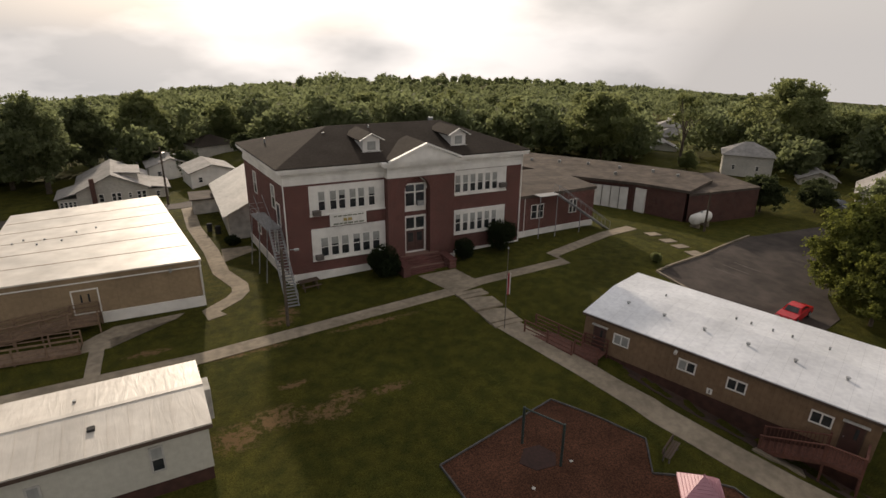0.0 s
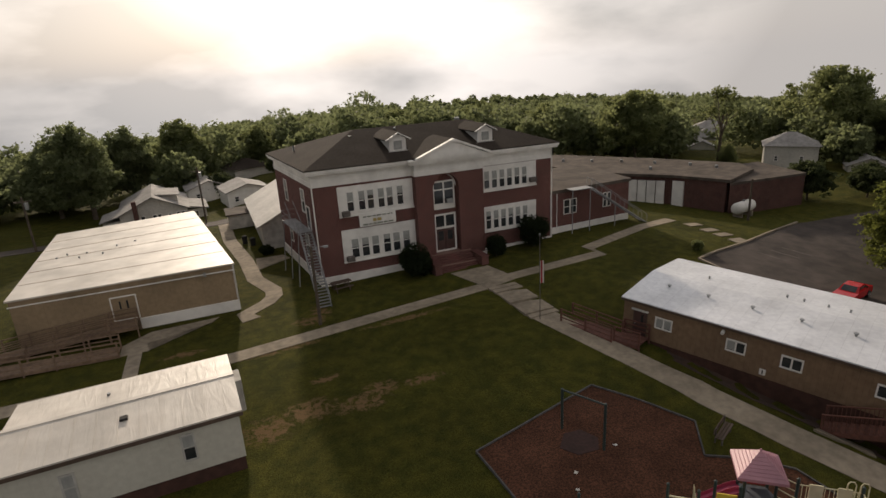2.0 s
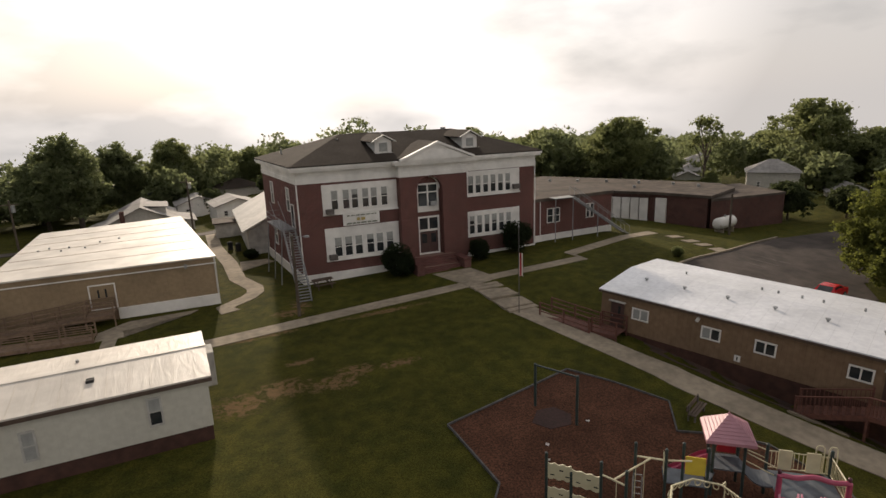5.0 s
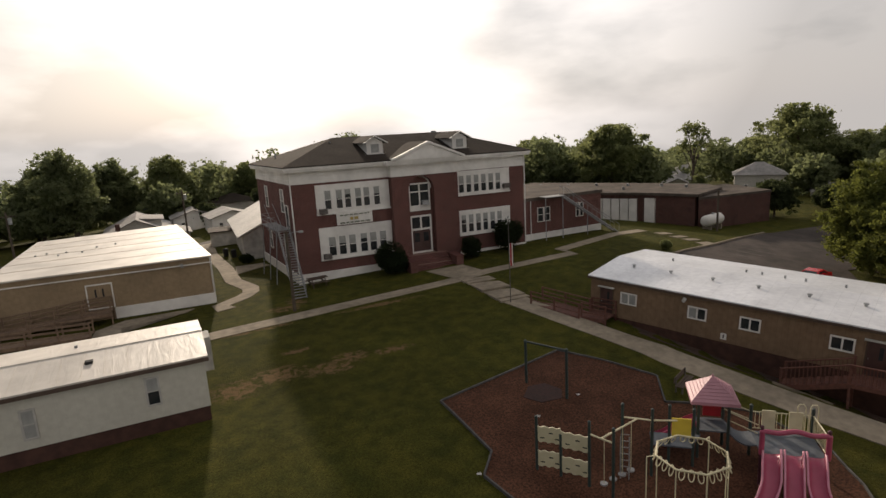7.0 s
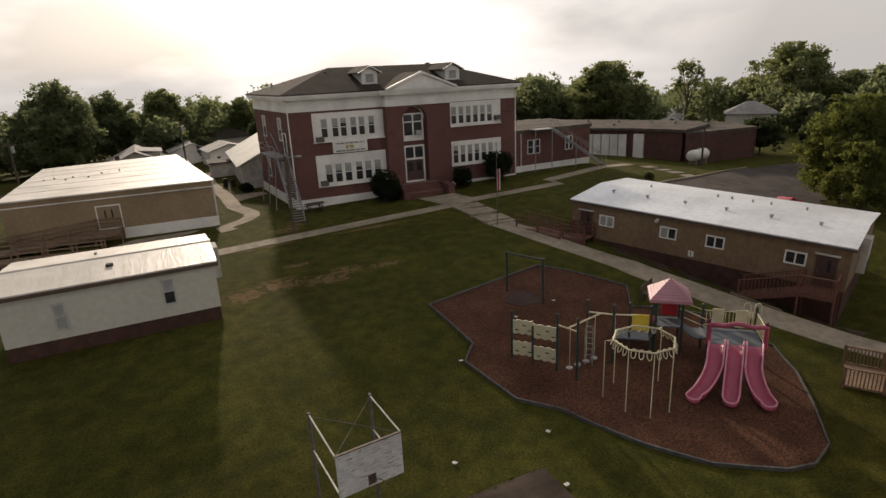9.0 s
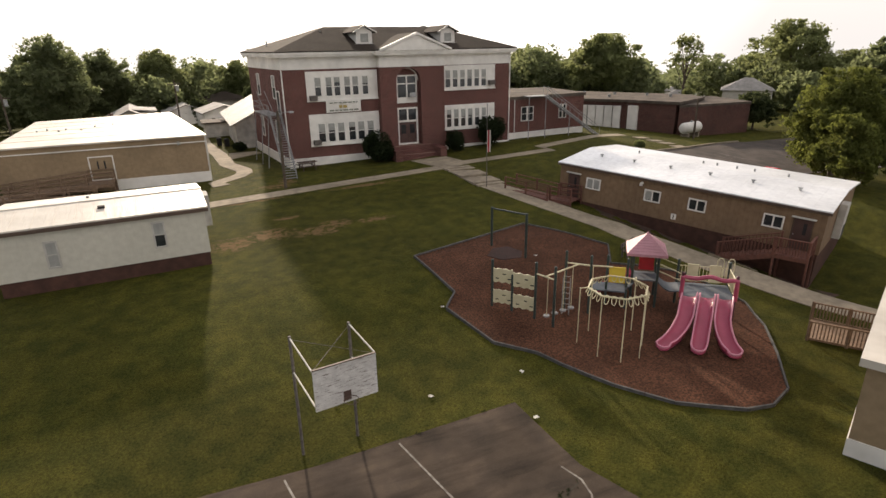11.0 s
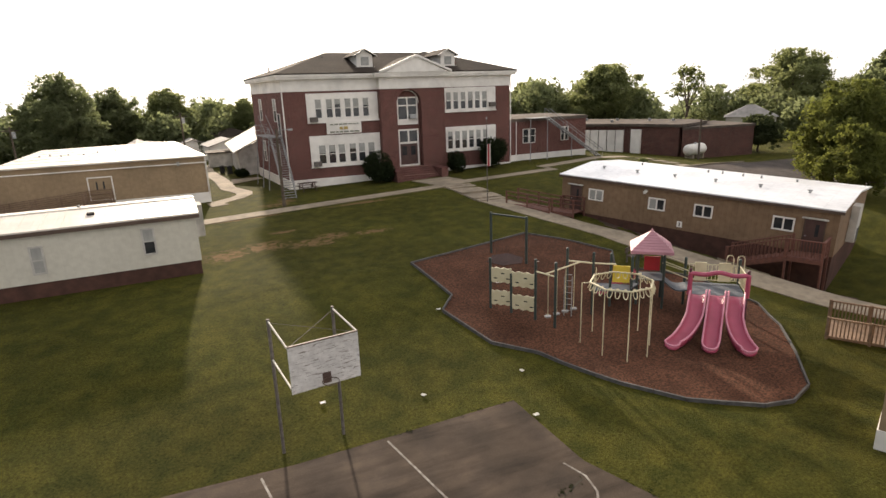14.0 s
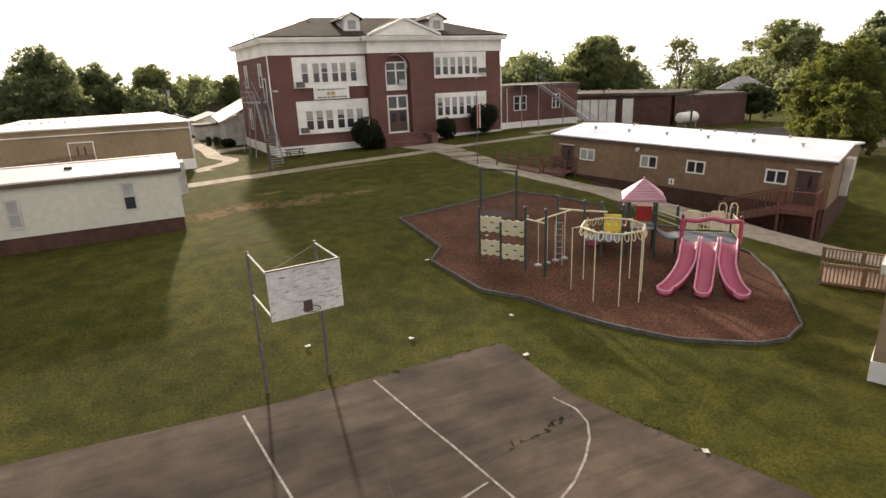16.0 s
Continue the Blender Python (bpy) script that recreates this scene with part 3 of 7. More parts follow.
def school():
    s = thing("school_building", pose(0, 0, 0), "two-storey red brick school with white trim and hipped roof", "school")
    W, D, BX = 23.9, 14.0, -1.3
    outer = [(0, 0), (W, 0), (W, D), (BX, D)]
    bm = BM()
    prism(bm, [(0, 0), (9.1, 0), (9.1, -0.8), (10.75, -0.8), (10.75, -0.05), (13.35, -0.05), (13.35, -0.8), (15.9, -0.8), (15.9, 0), (W, 0), (W, D), (BX, D)], 0.1, 8.25)
    # round-headed recess over the door
    arc = [(12.05 + 1.3 * math.cos(math.pi * k / 14), 6.85 + 1.3 * math.sin(math.pi * k / 14)) for k in range(15)]
    for (xa, za), (xb, zb) in zip(arc, arc[1:]):
        v = [bm.verts.new((x, y, z)) for y in (-0.8, -0.05) for x, z in ((xa, za), (xb, zb), (xb, 8.25), (xa, 8.25))]
        for q in ((3, 2, 1, 0), (4, 5, 6, 7), (0, 1, 5, 4)):
            bm.faces.new([v[i] for i in q])
    part("wall", bm, BRICK, s)
    bm = BM()
    prism(bm, [(-0.12, -0.12), (9.0, -0.12), (9.0, -0.95), (16.0, -0.95), (16.0, -0.12), (W + 0.1, -0.12), (W + 0.1, D), (BX - 0.12, D)], -2.0, 0.1)
    part("foundation", bm, WHITE, s, "white painted stone foundation")
    for nm, o, z0, z1 in (("architrave", 0.08, 8.25, 8.65), ("frieze", 0.03, 8.65, 9.35), ("cornice", 0.5, 9.35, 9.55), ("gutter", 0.6, 9.55, 9.75)):
        bm = BM()
        prism(bm, [(-o, -o), (9.1 - o, -o), (9.1 - o, -0.8 - o), (15.9 + o, -0.8 - o), (15.9 + o, -o), (W + o, -o), (W + o, D + o), (BX - o, D + o)], z0, z1)
        part(nm, bm, WHITE, s)
    # hipped roof with thickness
    e = 0.63
    bm = BM()
    ev = [(-e, -e), (W + e, -e), (W + e, D + e), (BX - e, D + e)]
    a = [bm.verts.new((x, y, 9.75)) for x, y in ev]
    b = [bm.verts.new((x, y, 9.85)) for x, y in ev]
    r1, r2 = bm.verts.new((5.8, 7, 12.15)), bm.verts.new((18.0, 7, 12.15))
    bm.faces.new(a[::-1])
    for i in range(4):
        bm.faces.new((a[i], a[(i + 1) % 4], b[(i + 1) % 4], b[i]))
    bm.faces.new((b[0], b[1], r2, r1)); bm.faces.new((b[1], b[2], r2)); bm.faces.new((b[2], b[3], r1, r2)); bm.faces.new((b[3], b[0], r1))
    part("roof", bm, SHINGLE, s, "dark brown shingle hipped roof")
    # pediment
    bm = BM()
    cx, hw = 12.7, 3.45
    for y0, y1, k, m in ((-1.5, -1.2, 1.0, 0), (-1.2, 3.4, 0.97, 0)):
        v = [bm.verts.new((cx + sx * hw * k, y, 9.76 + (z * 1.42))) for y in (y0, y1) for sx, z in ((-1, 0), (1, 0), (0, k))]
        bm.faces.new((v[0], v[1], v[2])); bm.faces.new((v[5], v[4], v[3]))
        for i in range(3):
            j = (i + 1) % 3
            bm.faces.new((v[j], v[i], v[3 + i], v[3 + j]))
    part("pediment", bm, WHITE, s)
    for nm, m, ya, yb, up, th in (("rake_trim", WHITE, -1.68, -1.3, 0.0, 0.2), ("pediment_roof", SHINGLE, -1.3, 3.3, 0.04, 0.12)):
        bm = BM()
        for sx in (-1, 1):
            p0, p1 = (cx + sx * (hw + 0.25), 9.72 + up), (cx, 11.19 + up)
            v = [bm.verts.new((p[0], y, p[1] + dz)) for y in (ya, yb) for p, dz in ((p0, 0), (p1, 0), (p1, th), (p0, th))]
            for q in ((0, 1, 2, 3), (7, 6, 5, 4), (0, 4, 5, 1), (1, 5, 6, 2), (2, 6, 7, 3), (3, 7, 4, 0)):
                bm.faces.new([v[i] for i in q])
        bmesh.ops.recalc_face_normals(bm, faces=bm.faces)
        part(nm, bm, m, s)
    return s


SCHOOL = school()

def dormer(parent, x):
    d = new("dormer")
    d.parent = parent
    d.location = (x, 1.3, 10.1)
    part("cheek", box(BM(), -0.8, 0.8, 0, 4.0, -0.1, 1.42), WHITE, d)
    part("louvre", box(BM(), -0.4, 0.4, -0.03, 0.02, 0.45, 1.25), BLIND, d)
    part("louvre_frame", frame_bars(BM(), -0.5, 0.5, 0.35, 1.35, 0.1, -0.06, 0.0), WHITE, d)
    part("sill", box(BM(), -0.95, 0.95, -0.12, 0.0, 0.2, 0.32), WHITE, d)
    bm = BM()
    v = [bm.verts.new((x, y, z)) for y in (-0.02, 0.1) for x, z in ((-0.8, 1.42), (0.8, 1.42), (0, 1.86))]
    for q in ((0, 1, 2), (5, 4, 3), (1, 0, 3, 4), (2, 1, 4, 5), (0, 2, 5, 3)):
        bm.faces.new([v[i] for i in q])
    part("gable", bm, WHITE, d)
    for nm, m, ya, yb, up in (("rake_trim", WHITE, -0.35, -0.2, 0.0), ("roof", SHINGLE, -0.2, 4.4, 0.02)):
        bm = BM()
        for sx in (-1, 1):
            p0, p1 = (sx * 1.2, 1.28 + up), (0, 1.92 + up)
            v = [bm.verts.new((p[0], y, p[1] + dz)) for y in (ya, yb) for p, dz in ((p0, 0), (p1, 0), (p1, 0.1), (p0, 0.1))]
            for q in ((0, 1, 2, 3), (7, 6, 5, 4), (0, 4, 5, 1), (1, 5, 6, 2), (2, 6, 7, 3), (3, 7, 4, 0)):
                bm.faces.new([v[i] for i in q])
        bmesh.ops.recalc_face_normals(bm, faces=bm.faces)
        part(nm, bm, m, d)


def frame_bars(bm, x0, x1, z0, z1, t, y0, y1, mids=()):
    box(bm, x0, x1, y0, y1, z0, z0 + t); box(bm, x0, x1, y0, y1, z1 - t, z1)
    box(bm, x0, x0 + t, y0 + 0.002, y1, z0 + t, z1 - t); box(bm, x1 - t, x1, y0 + 0.002, y1, z0 + t, z1 - t)
    for m in mids:
        box(bm, m - t / 2, m + t / 2, y0 + 0.004, y1, z0 + t, z1 - t)
    return bm


dormer(SCHOOL, 8.4)
dormer(SCHOOL, 17.3)


def window_group(parent, x0, x1, z0, z1, sx0, sx1, sz0, sz1, blinds, gaps=(0.16,) * 5):
    bm = BM()
    box(bm, x0, x1, -0.07, 0.05, z0, sz0); box(bm, x0, x1, -0.07, 0.05, sz1, z1)
    box(bm, x0, sx0, -0.07, 0.05, sz0, sz1); box(bm, sx1, x1, -0.07, 0.05, sz0, sz1)
    part("window_panel", bm, WHITE, parent, "white boarded panel round six sash windows")
    w = (sx1 - sx0 - sum(gaps)) / 6
    x = sx0
    for i in range(6):
        window_sash(parent, x, w, sz0, sz1, -0.03, blinds[i])
        x += w
        if i < 5:
            part("mullion", box(BM(), x, x + gaps[i], -0.09, 0.04, sz0, sz1), WHITE, parent)
            x += gaps[i]
    bm = BM()
    box(bm, x0 - 0.05, x1 + 0.05, -0.16, -0.07, z0 - 0.08, z0 + 0.06)
    part("sill", bm, WHITE, parent)


window_group(SCHOOL, 2.1, 9.05, 5.4, 8.05, 2.85, 8.15, 5.75, 7.55, (0.5, 0.45, 0.3, 0.55, 0.5, 0.4), (0.36, 0.12, 0.3, 0.12, 0.3))
window_group(SCHOOL, 2.1, 9.05, 1.2, 4.15, 2.85, 8.5, 1.45, 3.3, (0.45, 0.4, 0.5, 0.3, 0.5, 0.45), (0.18, 0.18, 0.33, 0.15, 0.2))
window_group(SCHOOL, 16.0, 22.15, 5.8, 8.2, 16.3, 21.15, 6.0, 7.8, (0.5, 0.5, 0.55, 0.45, 0.5, 0.6))
window_group(SCHOOL, 16.0, 22.15, 1.75, 4.25, 16.4, 21.2, 1.95, 3.85, (0.3, 0.5, 0.45, 0.4, 0.5, 0.5))


def block(name, outer, z0, z1, wall_m, roof_m, label, category, over=0.3, thick=0.25, base=None, base_m=None):
    """A flat-roofed building on a plan polygon."""
    b = thing(name, pose(0, 0, 0), label, category)
    part("wall", prism(BM(), outer, base if base else z0, z1), wall_m, b)
    if base:
        c = Vector((sum(p[0] for p in outer) / len(outer), sum(p[1] for p in outer) / len(outer)))
        part("foundation", prism(BM(), [tuple(Vector(p) + (Vector(p) - c).normalized() * 0.06) for p in outer], z0, base), base_m, b)
    c = Vector((sum(p[0] for p in outer) / len(outer), sum(p[1] for p in outer) / len(outer)))
    part("roof", prism(BM(), [tuple(Vector(p) + (Vector(p) - c).normalized() * over) for p in outer], z1, z1 + thick), roof_m, b)
    return b


WING = block("school_wing", [(23.95, 0.6), (35.0, 1.2), (36.0, 11), (23.95, 13)], -1.2, 4.3, BRICK, TAR, "single-storey red brick wing with a flat roof", "school wing", 0.2, 0.35, 0.7, WHITE)
GYM = block("gym_building", [(49.0, 0.4), (56.5, 3.5), (58.5, 7.5), (53, 17.5), (45, 30), (37, 27), (40.5, 14), (46.5, 6.5)], -2.5, 2.5, BRICK_DARK, TAR, "long low dark brick building with a flat felt roof", "school hall", 0.5, 0.35)
block("hall_annex", [(49.3, 0.1), (61.0, -0.9), (63.5, 8), (58.8, 8.2), (56.6, 3.6)], -2.8, 2.1, BRICK_DARK, TAR, "windowless dark brick annex beside the low hall", "school hall", 0.1, 0.3)
TAN = block("tan_classroom", [(-7.3, -0.6), (-10.2, 22.5), (-23.2, 19.6), (-22.8, -0.7)][::-1], -1.4, 3.0, TANWALL, MEMBRANE, "wide tan portable classroom with a white membrane roof", "classroom", 0.25, 0.12)


def trailer(name, m, L, D, z_floor, z_eave, rise, base, wall_m, roof_m, label):
    """A double-width portable: local x along the front, y back."""
    t = thing(name, m, label, "classroom")
    bm = BM()
    v = [bm.verts.new(p) for x in (0, L) for p in ((x, 0, z_floor), (x, D, z_floor), (x, D, z_eave), (x, D / 2, z_eave + rise), (x, 0, z_eave))]
    bm.faces.new(v[0:5]); bm.faces.new(v[5:10][::-1])
    for i in range(5):
        j = (i + 1) % 5
        bm.faces.new((v[j], v[i], v[5 + i], v[5 + j]))
    bmesh.ops.recalc_face_normals(bm, faces=bm.faces)
    part("wall", bm, wall_m, t)
    bm = BM()
    o, th = 0.18, 0.1
    k = rise / (D / 2)
    for s in (0, 1):
        ya, yb = (-o, D / 2) if s == 0 else (D + o, D / 2)
        za = z_eave - k * o + 0.02
        zb = z_eave + rise + 0.02
        q = [bm.verts.new((x, y, z + dz)) for dz in (0, th) for x, y, z in ((-o, ya, za), (L + o, ya, za), (L + o, yb, zb), (-o, yb, zb))]
        for f in ((0, 1, 2, 3), (7, 6, 5, 4), (0, 4, 5, 1), (1, 5, 6, 2), (2, 6, 7, 3), (3, 7, 4, 0)):
            bm.faces.new([q[i] for i in f])
    bmesh.ops.recalc_face_normals(bm, faces=bm.faces)
    part("roof", bm, roof_m, t)
    bm = BM()
    box(bm, 0.04, L - 0.04, 0.04, D - 0.04, base, z_floor)
    part("skirting", bm, SKIRT, t, "dark brown skirting")
    return t


RT_ANG = math.degrees(math.atan2(-16.5, 7.2))
RT_FLAT = Matrix.Translation((17.6, -18.9, 0)) @ Matrix.Rotation(radians(RT_ANG), 4, "Z")
RT = trailer("brown_classroom", RT_FLAT @ Matrix.Rotation(radians(2.7), 4, "Y"), 18.0, 9.6, -1.35, 1.33, 0.4, -4.1, PLYWALL, METALROOF, "brown plywood portable classroom with a white metal roof")
WT = trailer("white_classroom", pose(-18.59, -21.9, 0, 0, 0, 2.8), 10.1, 6.4, -0.95, 1.7, 0.35, -2.6, SIDING, WRINKLED, "off-white portable classroom with a stained white roof")

# ---- school details ----
def entrance():
    d = new("entrance_door")
    d.parent = SCHOOL
    d.location = (0, -0.05, 0)
    bm = frame_bars(BM(), 10.95, 13.15, 0.6, 4.3, 0.16, -0.14, 0.0)
    box(bm, 11.11, 12.99, -0.13, 0.0, 2.85, 3.05); box(bm, 11.97, 12.13, -0.12, 0.0, 3.05, 4.14)
    part("frame", bm, WHITE, d)
    part("transom", box(BM(), 11.11, 12.99, -0.05, -0.02, 3.05, 4.14), GLASS, d)
    for x in (11.12, 12.06):
        bm = box(BM(), x, x + 0.92, -0.06, -0.01, 0.6, 2.84)
        part("door_leaf", bm, DOOR, d)
        part("door_glass", box(BM(), x + 0.2, x + 0.72, -0.075, -0.062, 1.7, 2.6), GLASS, d)
    w = new("arched_window")
    w.parent = SCHOOL
    w.location = (0, -0.05, 0)
    bm = frame_bars(BM(), 10.95, 13.15, 4.75, 7.45, 0.14, -0.14, 0.0, (12.05,))
    box(bm, 11.09, 13.01, -0.12, 0.0, 6.55, 6.67); box(bm, 11.0, 13.1, -0.11, 0.0, 4.75, 5.3)
    arc = [(12.05 + 1.24 * math.cos(math.pi * k / 14), 6.86 + 1.24 * math.sin(math.pi * k / 14)) for k in range(15)]
    tube(bm, [(x, -0.06, z) for x, z in arc], 0.06, 6)
    part("frame", bm, WHITE, w)
    part("pane", box(BM(), 11.09, 13.01, -0.04, -0.015, 5.3, 7.31), GLASS, w)
    part("air_conditioner", box(BM(), 12.2, 12.85, -0.5, -0.14, 5.32, 5.75, 0.02), STEEL, w)
    stair = thing("entrance_stair", pose(0, 0, 0), "red brick entrance steps with low brick side walls", "steps")
    part("landing", box(BM(), 10.2, 14.2, -1.1, -0.05, -0.8, 0.6), BRICK, stair)
    for k in range(6):
        part("step", box(BM(), 10.2, 14.2, -1.1 - 0.34 * (k + 1), -1.1 - 0.34 * k, -0.8, 0.44 - 0.17 * k), BRICK, stair)
    for x in (9.5, 14.2):
        part("side_wall", box(BM(), x, x + 0.7, -3.4, -0.97, -1.0, 0.45, 0.02), BRICK, stair)
        part("coping", box(BM(), x - 0.05, x + 0.75, -3.45, -0.97, 0.45, 0.55, 0.02), BRICK, stair)


entrance()


def banner():
    b = thing("banner", pose(3.8, -0.12, 4.25), "white cloth banner with faded writing hung between windows", "banner")
    bm = BM()
    n = 14
    for k in range(n):
        x0, x1 = 3.4 * k / n, 3.4 * (k + 1) / n
        f = lambda x: -0.05 + 0.03 * math.sin(x * 5)
        v = [bm.verts.new((x, f(x) + dy, z)) for dy in (0, 0.02) for x, z in ((x0, 0), (x1, 0), (x1, 1.1), (x0, 1.1))]
        for q in ((0, 1, 2, 3), (7, 6, 5, 4), (0, 4, 5, 1), (2, 6, 7, 3)):
            bm.faces.new([v[i] for i in q])
    bmesh.ops.remove_doubles(bm, verts=bm.verts, dist=0.001)
    part("cloth", bm, WHITE, b)
    rnd = random.Random(3)
    for z, h, x, end in ((0.84, 0.1, 0.35, 3.0), (0.12, 0.13, 0.3, 3.1)):
        while x < end:
            w = rnd.uniform(0.22, 0.5)
            part("lettering_bar", box(BM(), x, min(x + w, end + 0.1), -0.105, -0.085, z, z + h), OLIVE_INK, b)
            x += w + 0.1
    for x, w in ((1.25, 0.3), (1.65, 0.38)):
        part("emblem", box(BM(), x, x + w, -0.105, -0.085, 0.4, 0.66, 0.004), GOLD_INK, b)


banner()


def fire_escape():
    f = thing("fire_escape", pose(0, 0, 0), "grey iron fire escape stair against the brick side wall", "fire escape")
    z1, ya, yb, foot = 4.1, 1.4, 7.2, -4.6
    def wx(y):
        return -1.3 * y / 14 - 0.06
    bm = BM()
    prism(bm, [(wx(ya), ya), (wx(yb), yb), (wx(yb) - 1.3, yb), (wx(ya) - 1.3, ya)], z1, z1 + 0.08)
    part("landing", bm, IRON, f)
    zf = ground(-1, foot)
    for x in (-0.35, -1.35):
        bm = BM()
        v = [bm.verts.new((x + dx, y, z + dz)) for dx in (0, 0.06) for y, z, dz in ((ya, z1, -0.15), (ya, z1, 0.1), (foot, zf, 0.1), (foot, zf, -0.1))]
        for q in ((0, 1, 2, 3), (7, 6, 5, 4), (0, 4, 5, 1), (1, 5, 6, 2), (2, 6, 7, 3), (3, 7, 4, 0)):
            bm.faces.new([v[i] for i in q])
        bmesh.ops.recalc_face_normals(bm, faces=bm.faces)
        part("stringer", bm, IRON, f)
        bm = tube(BM(), [(x, ya, z1 + 1.0), (x, foot, zf + 1.0)], 0.03, 6)
        for k in range(7):
            y, z = ya + (foot - ya) * k / 6, z1 + (zf - z1) * k / 6
            rod(bm, (x, y, z), (x, y, z + 1.0), 0.02, 5)
        tube(bm, [(x, ya, z1 + 0.5), (x, foot, zf + 0.5)], 0.018, 5)
        part("handrail", bm, IRON, f)
    n = 26
    for k in range(n):
        y, z = ya + (foot - ya) * (k + 0.5) / n, z1 + (zf - z1) * (k + 0.5) / n
        part("tread", box(BM(), -1.33, -0.3, y - 0.13, y + 0.13, z, z + 0.03), IRON, f)
    bm = BM()
    for y in (ya, (ya + yb) / 2, yb):
        x = wx(y) - 1.28
        rod(bm, (x, y, z1), (x, y, z1 + 1.05), 0.025, 5)
    for h in (0.55, 1.05):
        rod(bm, (wx(ya) - 1.28, ya, z1 + h), (wx(yb) - 1.28, yb, z1 + h), 0.022, 5)
        rod(bm, (wx(yb) - 1.28, yb, z1 + h), (wx(yb), yb, z1 + h), 0.022, 5)
    part("guard_rail", bm, IRON, f)
    for y in (ya + 0.2, 4.2, yb - 0.2):
        x = wx(y) - 1.2
        part("leg", rod(BM(), (x, y, z1), (x - 0.5, y - 0.2, ground(x, y) - 0.1), 0.045, 6), IRON, f)
        part("brace", rod(BM(), (x, y, z1), (wx(y), y, z1 - 1.6), 0.03, 6), IRON, f)
    # upper flight to the second-floor door
    bm = BM()
    for x in (-0.55, -1.3):
        rod(bm, (x - 0.2, 2.2, z1 + 0.1), (x - 0.35, 6.4, z1 + 2.0), 0.035, 5)
    part("upper_rail", bm, IRON, f)


fire_escape()


def side_windows():
    for y, z0, z1 in ((4.0, 5.5, 7.7), (10.4, 5.5, 7.7), (4.2, 1.2, 3.4), (10.4, 1.2, 3.4)):
        w = window_sash(SCHOOL, -1.3 * y / 14 - 0.01, 1.15, z0, z1, y, 0.5)
        w.rotation_euler = (0, 0, radians(-90 + 5.3))
    d = new("side_door")
    d.parent = SCHOOL
    d.location = (-1.3 * 2.6 / 14 - 0.02, 2.6, 4.18)
    d.rotation_euler = (0, 0, radians(-90 + 5.3))
    part("frame", frame_bars(BM(), 0, 1.1, 0, 2.15, 0.1, -0.06, 0.02), WHITE, d)
    part("door_leaf", box(BM(), 0.1, 1.0, -0.02, 0.0, 0.0, 2.05), DARK, d)
    for x, y in ((-0.06, -0.1), (23.96, -0.1)):
        bm = rod(BM(), (x, y, -0.6), (x, y, 9.4), 0.06, 8)
        part("downspout", bm, WHITE, SCHOOL)
    for x, y, z, r, h in ((5.1, 5.6, 11.4, 0.16, 0.35), (9.8, 6.2, 11.7, 0.12, 0.4), (17.5, 8.2, 11.7, 0.3, 0.6), (0.3, 9.5, 9.9, 0.08, 1.0)):
        part("roof_vent", rod(BM(), (x, y, z), (x, y, z + h), r, 8), STEEL, SCHOOL)
    for x, z in ((21.3, 6.15), (2.3, 5.45), (2.3, 1.3)):
        part("air_conditioner", box(BM(), x, x + 0.7, -0.55, -0.1, z, z + 0.45, 0.02), POST_IRON, SCHOOL)


side_windows()


